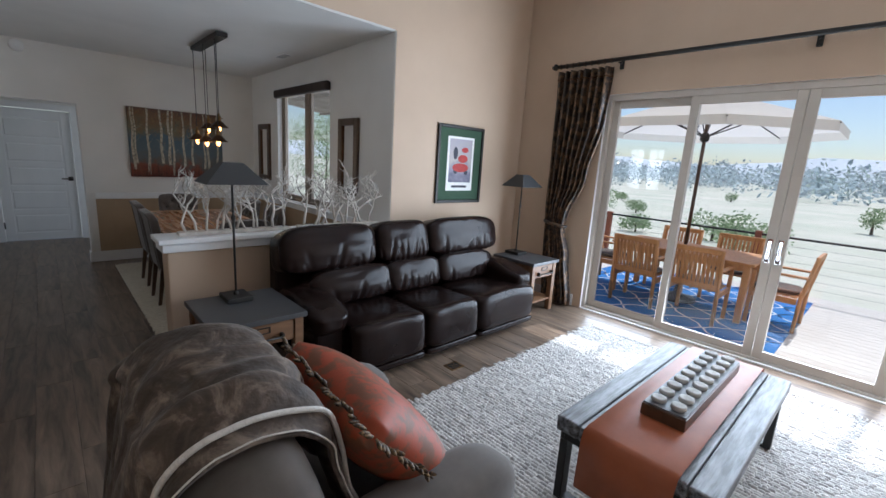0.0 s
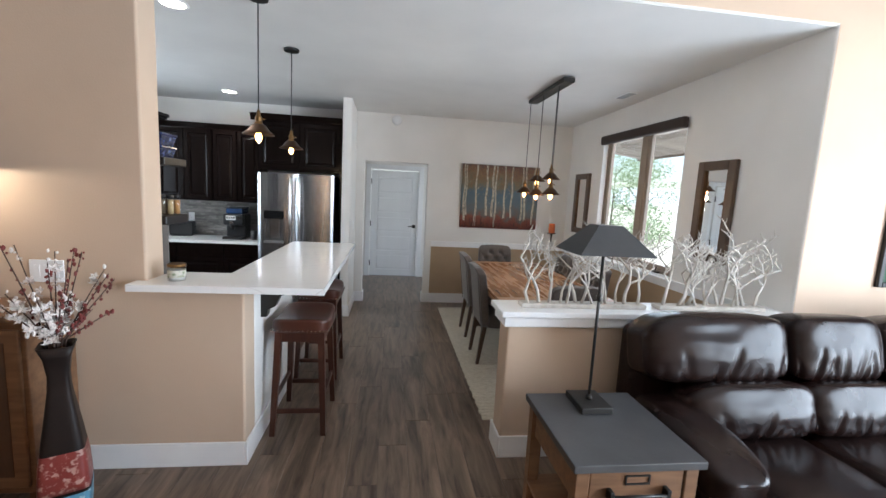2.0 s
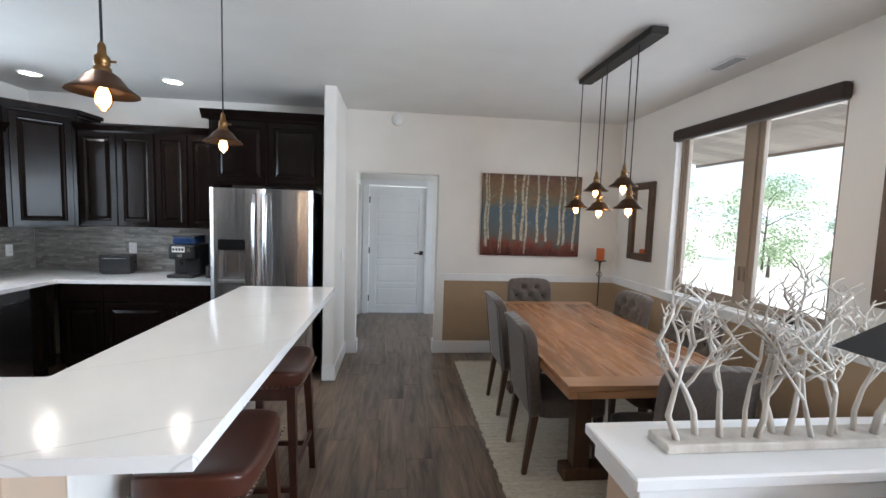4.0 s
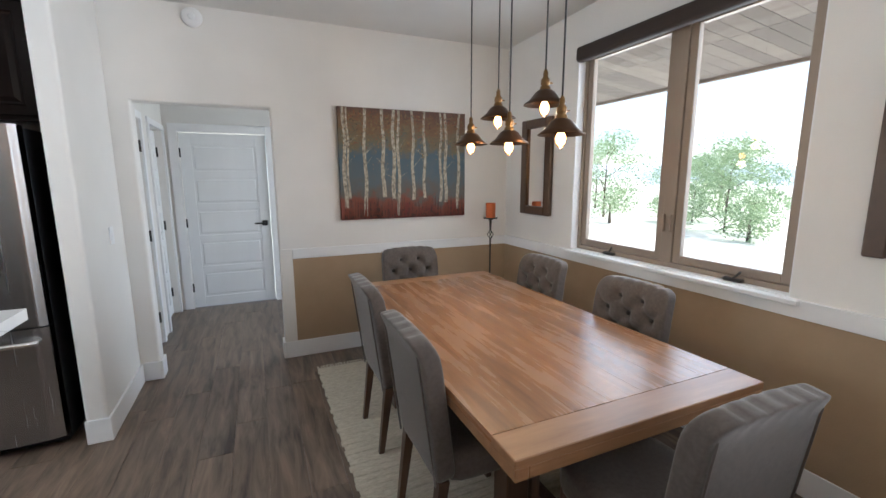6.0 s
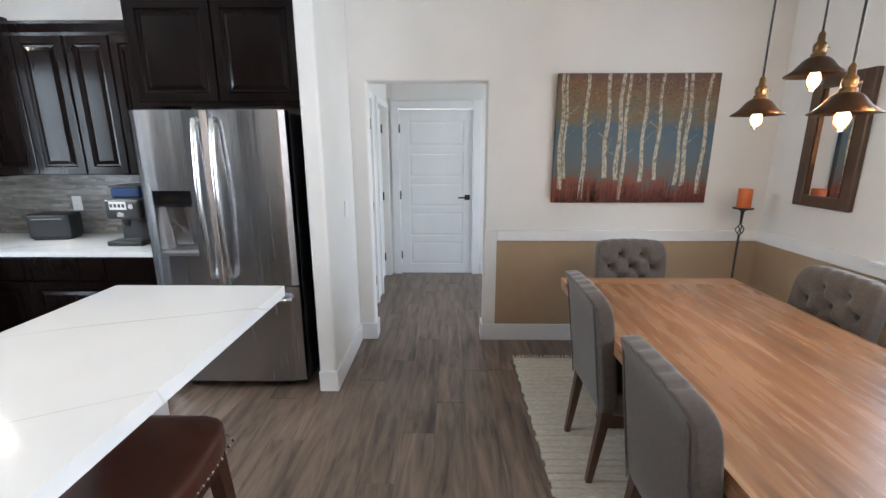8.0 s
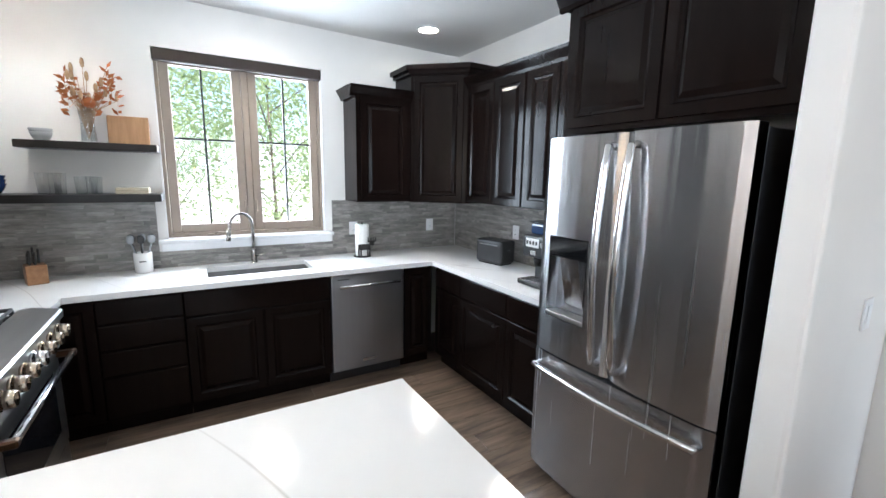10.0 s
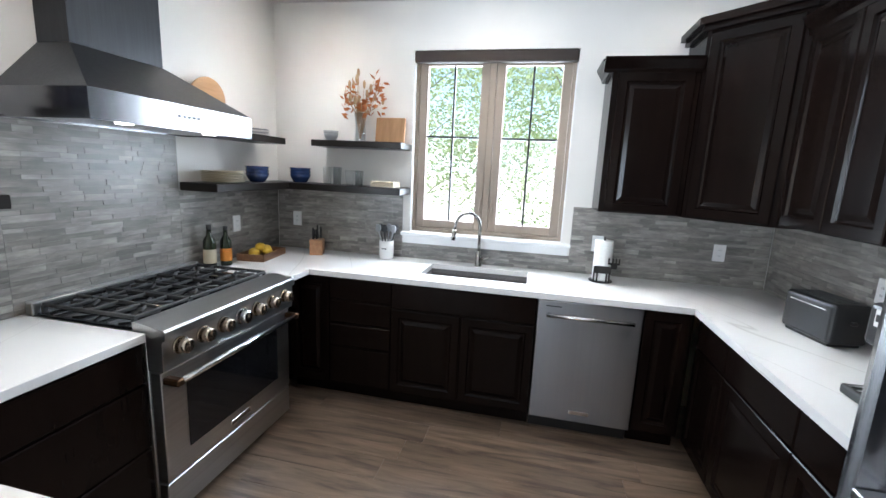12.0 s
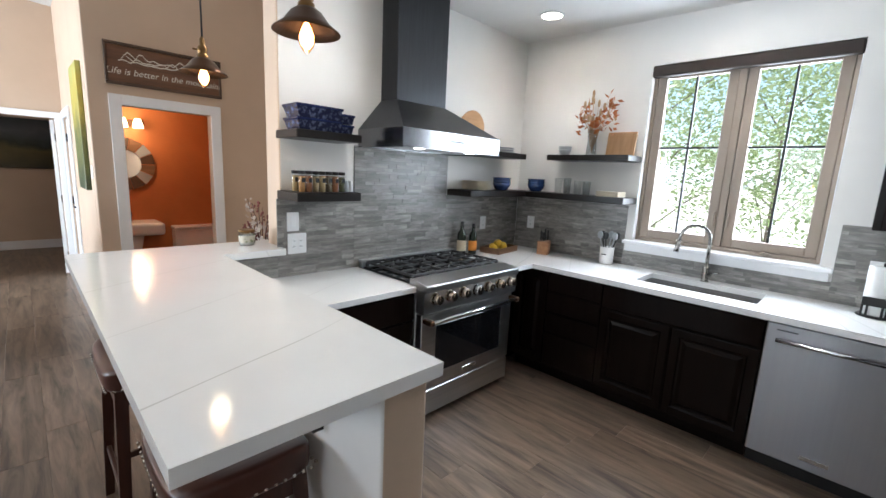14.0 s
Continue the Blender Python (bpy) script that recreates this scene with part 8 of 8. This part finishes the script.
tagged(put("soap_bottle", lathe(bmesh.new(), [(0.028, 0), (0.03, 0.01), (0.03, 0.11), (0.01, 0.13), (0.008, 0.17)], 14, (-1.25, 0.12, 0.851)), BLACK_PLASTIC), "dark soap bottle on the sink", "bottle")
wc = thing("toilet", "white ceramic toilet against the rust wall", "toilet", (-2.10, 0.0, 0))
part("tank", bx(bmesh.new(), -0.24, 0.24, 0.01, 0.20, 0.38, 0.72, 0.02, 3), WHITE_CERAMIC, wc)
part("tank_lid", bx(bmesh.new(), -0.25, 0.25, 0.004, 0.21, 0.7205, 0.76, 0.012, 3), WHITE_CERAMIC, wc)
part("bowl", pillow(bmesh.new(), (0, 0.42, 0.21), (0.36, 0.50, 0.42), 3.0, 8), WHITE_CERAMIC, wc)
part("seat", pillow(bmesh.new(), (0, 0.42, 0.41), (0.37, 0.48, 0.05), 3.0, 6), WHITE_CERAMIC, wc)
rm = thing("sunburst_mirror", "round mirror in a wide wooden segmented frame", "mirror", (-1.42, 0.001, 1.52))
part("glass", lathe(bmesh.new(), [(0.17, 0.012), (0.165, 0.014)], 36), MIRROR, rm).matrix_local = pose(0, 0, 0, -90, 0, 0)
for k in range(14):
    a0, a1 = 2 * math.pi * k / 14 + 0.02, 2 * math.pi * (k + 1) / 14 - 0.02
    bm = bmesh.new()
    lo3 = [bm.verts.new((r * math.cos(a), 0.0, r * math.sin(a))) for r, a in ((0.172, a0), (0.31, a0), (0.31, a1), (0.172, a1))]
    hi3 = [bm.verts.new((v.co.x, 0.025, v.co.z)) for v in lo3]
    for i in range(4):
        bm.faces.new((lo3[i], lo3[(i + 1) % 4], hi3[(i + 1) % 4], hi3[i]))
    bm.faces.new(hi3)
    bm.faces.new(lo3[::-1])
    bmesh.ops.recalc_face_normals(bm, faces=bm.faces[:])
    part("frame_segment", bm, (FRAME_BROWN, OAK, GREY_CERAMIC)[k % 3], rm)
vl = thing("vanity_light", "lit bathroom vanity light above the mirror", "wall lamp", (-1.42, 0.001, 2.0))
box("backplate", (-0.22, 0.22, 0, 0.02, -0.04, 0.04), BRONZE, vl, 0.004)
for x in (-0.15, 0, 0.15):
    part("glass_shade", lathe(bmesh.new(), [(0.03, 0.05), (0.05, -0.01), (0.055, -0.06)], 16, (x, 0.09, 0)), glow("vanity_glow", (1.0, 0.72, 0.40), 3.0), vl)
lamp("vanity_lamp", (-1.42, 0.28, 1.98), 7, (1.0, 0.68, 0.38), 0.08)


# ---- outside: deck, garden, distance ----
tagged(put("ground", bx(bmesh.new(), -2500, 2500, -2500, 2500, -2.2, -0.9), FIELD), "dry grassy ground reaching the horizon", "ground", kind="structure")
dk = bmesh.new()
for k in range(26):
    x = 4.66 + k * 0.142
    bx(dk, x, x + 0.137, -3.2, 5.6, -0.09, -0.055)
tagged(put("deck", dk, DECK), "pale weathered board deck", "deck", kind="structure")
tagged(put("deck_skirt", bx(bmesh.new(), 4.66, 8.33, -3.2, 5.6, -0.9, -0.0905), DECK), "deck skirting above the ground", "deck", kind="structure")
org = thing("outdoor_rug", "bright blue outdoor rug with white lattice", "rug")
box("weave", (4.98, 7.9, 0.75, 3.55, -0.0545, -0.047), OUT_RUG, org, 0.002)
lb = bmesh.new()
for k in range(7):
    for s in (-1, 1):
        pts = [(5.0 + 2.88 * q / 24, 0.75 + 2.8 * ((k / 6 + s * 0.08 * math.sin(q * math.pi / 4)) % 1.0), -0.0455) for q in range(25)]
        for a, b in zip(pts, pts[1:]):
            if abs(a[1] - b[1]) < 0.4:
                d = Vector((b[0] - a[0], b[1] - a[1], 0)).normalized()
                sd2 = Vector((-d.y, d.x, 0)) * 0.012
                lb.faces.new([lb.verts.new(v) for v in (Vector(a) - sd2, Vector(b) - sd2, Vector(b) + sd2, Vector(a) + sd2)])
part("lattice", lb, TRIM, org, "white wavy lattice lines")
OZ = -0.046
ot = thing("patio_table", "slatted honey teak patio table", "table", (6.22, 2.02, OZ))
for k in range(8):
    x = -0.48 + 0.12 * k
    box("slat", (x + 0.003, x + 0.117, -0.85, 0.85, 0.71, 0.74), TEAK, ot, 0.003)
for sx in (-1, 1):
    box("rail", (sx * 0.42 - 0.015, sx * 0.42 + 0.015, -0.74, 0.74, 0.63, 0.709), TEAK, ot, 0.002)
    for sy in (-1, 1):
        box("leg", (sx * 0.42 - 0.035, sx * 0.42 + 0.035, sy * 0.78 - 0.035, sy * 0.78 + 0.035, 0, 0.709), TEAK, ot, 0.004)


def patio_chair():
    th = thing("patio_chair", "slatted honey teak patio armchair", "chair", (5.62, 1.66, OZ), 0, "patio chairs")
    for k in range(6):
        x = -0.22 + 0.075 * k
        box("seat_slat", (x + 0.003, x + 0.070, -0.24, 0.24, 0.40, 0.42), TEAK, th, 0.002)
    lean = Matrix.Rotation(radians(-10), 3, "Y")
    for k in range(11):
        y = -0.23 + 0.046 * k
        part("back_slat", bx(bmesh.new(), -0.285, -0.268, y - 0.016, y + 0.016, 0.46, 0.86, 0.003, 1, lean), TEAK, th)
    for z in (0.45, 0.87):
        part("back_rail", bx(bmesh.new(), -0.30 - (z - 0.66) * 0.17, -0.265 - (z - 0.66) * 0.17, -0.28, 0.28, z - 0.03, z + 0.035, 0.006, 1), TEAK, th)
    for sy in (-1, 1):
        part("back_leg", tube(bmesh.new(), [(-0.24, sy * 0.265, 0), (-0.25, sy * 0.265, 0.42), (-0.325, sy * 0.265, 0.90)], 0.022, 6), TEAK, th)
        box("front_leg", (0.20, 0.24, sy * 0.265 - 0.02, sy * 0.265 + 0.02, 0, 0.64), TEAK, th, 0.003)
        box("arm", (-0.27, 0.27, sy * 0.265 - 0.03, sy * 0.265 + 0.03, 0.6405, 0.665), TEAK, th, 0.006)
        box("side_rail", (-0.22, 0.20, sy * 0.265 - 0.012, sy * 0.265 + 0.012, 0.33, 0.399), TEAK, th, 0.002)
    part("cushion", pillow(bmesh.new(), (0, 0, 0.45), (0.44, 0.44, 0.06), 5, 5), GREY_FABRIC, th)
    return th


pc = patio_chair()
for x, y, a in ((5.62, 2.36, 0), (6.84, 1.62, 180), (6.84, 2.40, 180), (6.22, 3.10, 270), (6.25, 0.98, 90)):
    copy_thing(pc, pose(x, y, OZ, 0, 0, a))
um = thing("patio_umbrella", "cream market umbrella with dark pole over the patio table", "umbrella", (6.22, 2.06, OZ))
part("base", lathe(bmesh.new(), [(0.24, 0), (0.24, 0.04), (0.05, 0.08), (0.03, 0.25)], 24), BLACK_METAL, um)
part("pole", tube(bmesh.new(), [(0, 0, 0.2), (0, 0, 2.70)], 0.022, 12), DARK_LEG, um)
part("hub", lathe(bmesh.new(), [(0.03, 2.14), (0.055, 2.17), (0.055, 2.22), (0.03, 2.26)], 16), BLACK_METAL, um)
cn2 = bmesh.new()
RR, nseg = 1.45, 8
apex = Vector((0, 0, 2.78))
rim = [Vector((RR * math.cos(a), RR * math.sin(a), 2.32)) for a in (2 * math.pi * (k + 0.5) / nseg for k in range(nseg))]
for k in range(nseg):
    a, b = rim[k], rim[(k + 1) % nseg]
    for q in range(5):
        t0, t1 = q / 5, (q + 1) / 5
        dip = lambda t: Vector((0, 0, -0.06 * math.sin(math.pi * t)))
        p = [apex.lerp(a, t0) , apex.lerp(a, t1), apex.lerp(b, t1), apex.lerp(b, t0)]
        cn2.faces.new([cn2.verts.new(v) for v in ([p[0] if q else apex] + p[1:3] + ([p[3]] if q else []))])
    cn2.faces.new([cn2.verts.new(v) for v in (a, a - Vector((0, 0, 0.10)), b - Vector((0, 0, 0.10)), b)])
part("canopy", cn2, CANVAS, um, "cream canvas canopy with short valance")
for k in range(nseg):
    rb3 = part("rib", tube(bmesh.new(), [apex - Vector((0, 0, 0.03)), rim[k] - Vector((0, 0, 0.02))], 0.009, 6), BLACK_METAL, um)
    part("strut", tube(bmesh.new(), [Vector((0, 0, 2.20)) + rim[k].normalized() * 0.0, apex.lerp(rim[k], 0.5) - Vector((0, 0, 0.03))], 0.008, 6), BLACK_METAL, rb3)
rl = thing("deck_railing", "cable deck railing with reddish wooden posts", "railing")
REDPOST = mat("red_cedar_post", (0.24, 0.07, 0.035), (0.32, 0.10, 0.05), 0.6, scale=3, stretch=(8, 8, 1))
for y in (-3.1, -0.9, 1.62, 4.13, 5.4):
    box("post", (8.2, 8.29, y - 0.045, y + 0.045, -0.054, 0.86), REDPOST, rl, 0.004)
part("top_rail", tube(bmesh.new(), [(8.245, -3.1, 0.81), (8.245, 5.4, 0.81)], 0.018, 8), BLACK_METAL, rl)
for k in range(6):
    part("cable", tube(bmesh.new(), [(8.245, -3.1, 0.08 + 0.12 * k), (8.245, 5.4, 0.08 + 0.12 * k)], 0.0018, 5), DARK_STEEL, rl)

# eave over the dining window
ev = bmesh.new()
for k in range(34):
    y = 3.9 + 0.13 * k
    for q in range(2):
        xx = 2.58 + 0.72 * q
        bx(ev, xx, xx + 0.715, y, y + 0.126, 2.60, 2.62)
for v in ev.verts:
    v.co.z -= 0.12 * (v.co.x - 2.58)
tagged(put("eave_soffit", ev, SOFFIT), "grey-brown boarded roof soffit outside the dining window", "soffit", kind="structure")
tagged(put("eave_roof", bx(bmesh.new(), 2.575, 4.06, KY, 8.4, 2.621, 2.86), DARK_STEEL), "roof edge over the dining window", "roof", kind="structure")
tagged(put("eave_fascia", bx(bmesh.new(), 4.02, 4.06, KY + 0.01, 8.4, 2.40, 2.62), TAUPE_FRAME), "dark fascia board along the eave", "fascia", kind="structure")
# unseen slab added over the whole house, so that no sun falls in from above
tagged(put("roof", bx(bmesh.new(), -4.6, 4.7, -4.2, 9.8, 3.95, 4.1), DARK_STEEL), "unseen slab over the house, added to keep the sun out", "roof", kind="structure")


def leaves(bm, c, s, n, size, rng, hollow=0.35):
    """Many small leaf quads strewn through an uneven ellipsoid."""
    for k in range(n):
        d = Vector((rng.gauss(0, 1), rng.gauss(0, 1), rng.gauss(0, 1))).normalized()
        r = hollow + (1 - hollow) * rng.random() ** 0.5
        r *= 0.85 + 0.4 * noise.noise(d * 2.2 + Vector(c))
        p = Vector(c) + Vector((d.x * s[0], d.y * s[1], d.z * s[2])) * r
        a = Vector((rng.gauss(0, 1), rng.gauss(0, 1), rng.gauss(0, 0.6))).normalized()
        b = a.orthogonal().normalized()
        q = size * rng.uniform(0.6, 1.3)
        bm.faces.new([bm.verts.new(v) for v in (p, p + a * q * 0.5 + b * q * 0.28, p + a * q, p + a * q * 0.5 - b * q * 0.28)])


def tree(x, y, z, h, r, seed, n=1500, size=0.16, leaf=None, label="leafy green garden tree", low=0.28, stem=0.028):
    rg3 = random.Random(seed)
    th = thing("tree", label, "tree", (x, y, z), 0, "garden trees")
    part("trunk", tube(bmesh.new(), [(0, 0, 0), (0.03, 0.02, h * 0.3), (0.02, -0.04, h * 0.62)], [h * stem, h * stem * 0.7, h * stem * 0.36], 8), TREE_BARK, th)
    bm, lb2 = bmesh.new(), bmesh.new()
    for k in range(9):
        a = k * 2.4
        zz = h * (low + (0.82 - low) / 9 * k)
        tip = Vector((math.cos(a) * r * rg3.uniform(0.5, 0.8), math.sin(a) * r * rg3.uniform(0.5, 0.8), zz + h * 0.12))
        tube(lb2, [(0.02, 0, zz - h * 0.05), tip * 0.5 + Vector((0, 0, zz * 0.5)), tip], [h * stem * 0.4, h * stem * 0.25, h * stem * 0.1], 6)
        leaves(bm, tip, (r * 0.55, r * 0.55, h * 0.16), n // 10, size, rg3)
    leaves(bm, (0, 0, h * 0.82), (r * 0.7, r * 0.7, h * 0.2), n // 10, size, rg3)
    part("limbs", lb2, TREE_BARK, th)
    part("crown", bm, leaf or LEAF_A, th)
    return th


def bush(x, y, z, r, h, seed, n=500, size=0.12, leaf=None):
    rg4 = random.Random(seed)
    th = thing("bush", "rounded green shrub in the meadow", "bush", (x, y, z), 0, "shrubs")
    part("stems", tube(bmesh.new(), [(0, 0, 0), (0.02, 0.03, h * 0.5)], [0.05 * h, 0.02 * h], 6), TREE_BARK, th)
    bm = bmesh.new()
    for k in range(5):
        a = k * 1.9
        leaves(bm, (math.cos(a) * r * 0.45, math.sin(a) * r * 0.45, h * rg4.uniform(0.35, 0.65)), (r * 0.6, r * 0.6, h * 0.42), n // 5, size, rg4)
    part("crown", bm, leaf or LEAF_B, th)


G = -0.9
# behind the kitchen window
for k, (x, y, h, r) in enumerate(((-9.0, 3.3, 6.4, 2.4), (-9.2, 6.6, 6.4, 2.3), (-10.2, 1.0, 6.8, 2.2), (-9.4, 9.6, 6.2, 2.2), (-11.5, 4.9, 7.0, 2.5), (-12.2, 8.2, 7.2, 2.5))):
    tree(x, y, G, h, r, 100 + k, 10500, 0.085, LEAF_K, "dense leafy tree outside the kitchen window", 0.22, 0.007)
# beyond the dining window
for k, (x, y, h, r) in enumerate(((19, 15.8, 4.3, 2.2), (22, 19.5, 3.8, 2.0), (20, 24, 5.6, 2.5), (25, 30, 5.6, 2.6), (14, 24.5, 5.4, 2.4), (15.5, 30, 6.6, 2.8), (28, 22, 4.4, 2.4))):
    tree(x, y, G, h, r, 160 + k, 6000, 0.13, LEAF_P, "leafy tree with haze-paled leaves beyond the dining window", 0.06, 0.012)
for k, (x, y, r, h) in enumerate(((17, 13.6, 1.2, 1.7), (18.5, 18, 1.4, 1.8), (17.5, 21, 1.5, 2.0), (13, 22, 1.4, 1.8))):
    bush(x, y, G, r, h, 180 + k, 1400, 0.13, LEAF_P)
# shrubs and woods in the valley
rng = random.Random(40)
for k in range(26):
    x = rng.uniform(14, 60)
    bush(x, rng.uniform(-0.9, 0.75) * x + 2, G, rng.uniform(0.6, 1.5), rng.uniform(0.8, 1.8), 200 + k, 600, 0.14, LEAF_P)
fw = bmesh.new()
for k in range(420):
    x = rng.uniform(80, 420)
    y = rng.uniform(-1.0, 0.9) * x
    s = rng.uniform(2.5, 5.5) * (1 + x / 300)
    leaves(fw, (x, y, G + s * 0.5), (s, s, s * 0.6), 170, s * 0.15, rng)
tagged(put("far_woods", fw, FAR_LEAF), "woods across the valley in a haze-tinted colour", "woods", kind="stuff")
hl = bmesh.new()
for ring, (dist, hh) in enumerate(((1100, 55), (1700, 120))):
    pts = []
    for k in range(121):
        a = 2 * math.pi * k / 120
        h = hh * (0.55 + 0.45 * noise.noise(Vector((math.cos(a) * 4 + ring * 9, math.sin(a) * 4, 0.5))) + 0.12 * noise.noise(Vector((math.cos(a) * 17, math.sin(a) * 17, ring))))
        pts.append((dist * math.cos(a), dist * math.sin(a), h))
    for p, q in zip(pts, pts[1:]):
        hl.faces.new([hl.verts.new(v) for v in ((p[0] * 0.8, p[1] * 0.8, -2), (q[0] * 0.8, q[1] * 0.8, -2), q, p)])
tagged(put("backdrop", hl, HILL), "hills on the horizon tinted with painted haze", "hills", kind="structure")

# ---- floor planks ----
PWD, PLN = 0.182, 1.22


def plank_mesh(bm, w, l, c=(0, 0, 0)):
    g, e = 0.0006, 0.0018
    top = [bm.verts.new((c[0] + sx * (w / 2 - g - e), c[1] + sy * (l / 2 - g - e), c[2])) for sx, sy in ((-1, -1), (1, -1), (1, 1), (-1, 1))]
    mid = [bm.verts.new((c[0] + sx * (w / 2 - g), c[1] + sy * (l / 2 - g), c[2] - 0.0012)) for sx, sy in ((-1, -1), (1, -1), (1, 1), (-1, 1))]
    low = [bm.verts.new((c[0] + sx * (w / 2 - g), c[1] + sy * (l / 2 - g), c[2] - 0.0055)) for sx, sy in ((-1, -1), (1, -1), (1, 1), (-1, 1))]
    bm.faces.new(top)
    for i in range(4):
        j = (i + 1) % 4
        bm.faces.new((mid[i], mid[j], top[j], top[i]))
        bm.faces.new((low[i], low[j], mid[j], mid[i]))


one = bmesh.new()
plank_mesh(one, PWD, PLN)
plank_data = bpy.data.meshes.new("plank")
one.to_mesh(plank_data)
one.free()
plank_data.materials.append(FLOOR_WOOD)
rest = bmesh.new()
rng = random.Random(77)
made_planks = 0
for i in range(48):
    x = -4.13 + PWD * (i + 0.5)
    w = PWD
    if x + w / 2 > 4.47:
        w = max(0.0, 4.47 - (x - PWD / 2))
        x = 4.47 - w / 2
    if w < 0.02:
        continue
    y = -3.75 - rng.uniform(0, PLN)
    while y < 9.58:
        a, b = max(y, -3.75), min(y + PLN, 9.58)
        c = ((x, (a + b) / 2, 0))
        near = -3.5 < x < 2.2 and 0.2 < c[1] < 9.4
        if near and b - a > PLN - 0.001 and w == PWD and made_planks < 290:
            ob = new("plank", plank_data)
            ob.parent = floor
            ob.location = c
            made_planks += 1
        elif b - a > 0.01:
            plank_mesh(rest, w, b - a, c)
        y += PLN
ob = put("planks", rest, FLOOR_WOOD_REST)
ob.parent = floor
tagged(ob, "grey-brown floor planks", kind="stuff")

# ---- backsplash tiles ----
ROWS_H = (0.0235, 0.031, 0.0175, 0.0235, 0.0305, 0.021)


def tile_field(u0, u1, z0, z1, rng):
    out, z, k = [], z0, 0
    while z < z1 - 0.006:
        h = min(ROWS_H[k % 6], z1 - z)
        u = u0
        while u < u1 - 0.001:
            l = rng.choice((0.075, 0.10, 0.15, 0.15, 0.20, 0.28))
            if u == u0:
                l *= rng.uniform(0.3, 1)
            l = min(l, u1 - u)
            if u1 - u - l < 0.02:
                l = u1 - u
            out.append((u, u + l, z, z + h))
            u += l
        z += h
        k += 1
    return out


rng = random.Random(12)
cache = {}


def backsplash(name, normal, at, s, fields, parts):
    """normal: the axis it faces; at: the wall's face; s: which way it looks."""
    lo, hi = sorted((at + s * 0.0004, at + s * 0.0052))
    gb = bmesh.new()
    rest2 = bmesh.new()
    th = None
    for u0, u1, z0, z1 in fields:
        bx(gb, *((lo, hi, u0, u1, z0, z1) if normal == "x" else (u0, u1, lo, hi, z0, z1)))
    th = tagged(put(name, gb, GROUT), "grey stone strip mosaic backsplash", "backsplash", kind="structure")
    n = 0
    for f in fields:
        for u0, u1, z0, z1 in tile_field(*f, rng):
            d = rng.choice((0.0072, 0.008, 0.0086))
            g = 0.0007
            l2, h2 = sorted((at + s * 0.0053, at + s * d))
            b = (l2, h2, u0 + g, u1 - g, z0 + g, z1 - g) if normal == "x" else (u0 + g, u1 - g, l2, h2, z0 + g, z1 - g)
            if n < parts:
                key = (normal, round(u1 - u0, 3), round(z1 - z0, 4), d)
                if key not in cache:
                    w3 = [(b[2 * i + 1] - b[2 * i]) / 2 for i in range(3)]
                    bm = bx(bmesh.new(), -w3[0], w3[0], -w3[1], w3[1], -w3[2], w3[2])
                    me = bpy.data.meshes.new("tile")
                    bm.to_mesh(me)
                    bm.free()
                    me.materials.append(TILE)
                    cache[key] = me
                ob = new("tile", cache[key])
                ob.parent = th
                ob.location = [(b[2 * i + 1] + b[2 * i]) / 2 for i in range(3)]
                n += 1
            else:
                vs2 = [rest2.verts.new((b[i], b[2 + j], b[4 + k])) for i in (0, 1) for j in (0, 1) for k in (0, 1)]
                for q in ((0, 1, 3, 2), (4, 6, 7, 5), (0, 4, 5, 1), (2, 3, 7, 6), (0, 2, 6, 4), (1, 5, 7, 3)):
                    rest2.faces.new([vs2[i] for i in q])
    if len(rest2.verts):
        ob = put("tiles", rest2, TILE_REST)
        ob.parent = th
        tagged(ob, "grey stone strip tiles", kind="stuff")
    else:
        rest2.free()


backsplash("backsplash_range", "y", KY, 1, [(-2.10, -1.57, CT + 0.0005, 1.389), (-2.98, -2.10, CT + 0.0005, 1.735), (-3.975, -2.98, CT + 0.0005, 1.409), (-1.57, -1.245, CT + 0.0005, 1.060)], 300)
backsplash("backsplash_window", "x", -3.984, 1, [(KY + 0.009, 4.965, CT + 0.0005, 1.395), (4.965, 6.235, CT + 0.0005, 1.034), (6.235, 7.50, CT + 0.0005, 1.389)], 150)
backsplash("backsplash_far", "y", 7.51, -1, [(-3.975, -1.94, CT + 0.0005, 1.399)], 0)
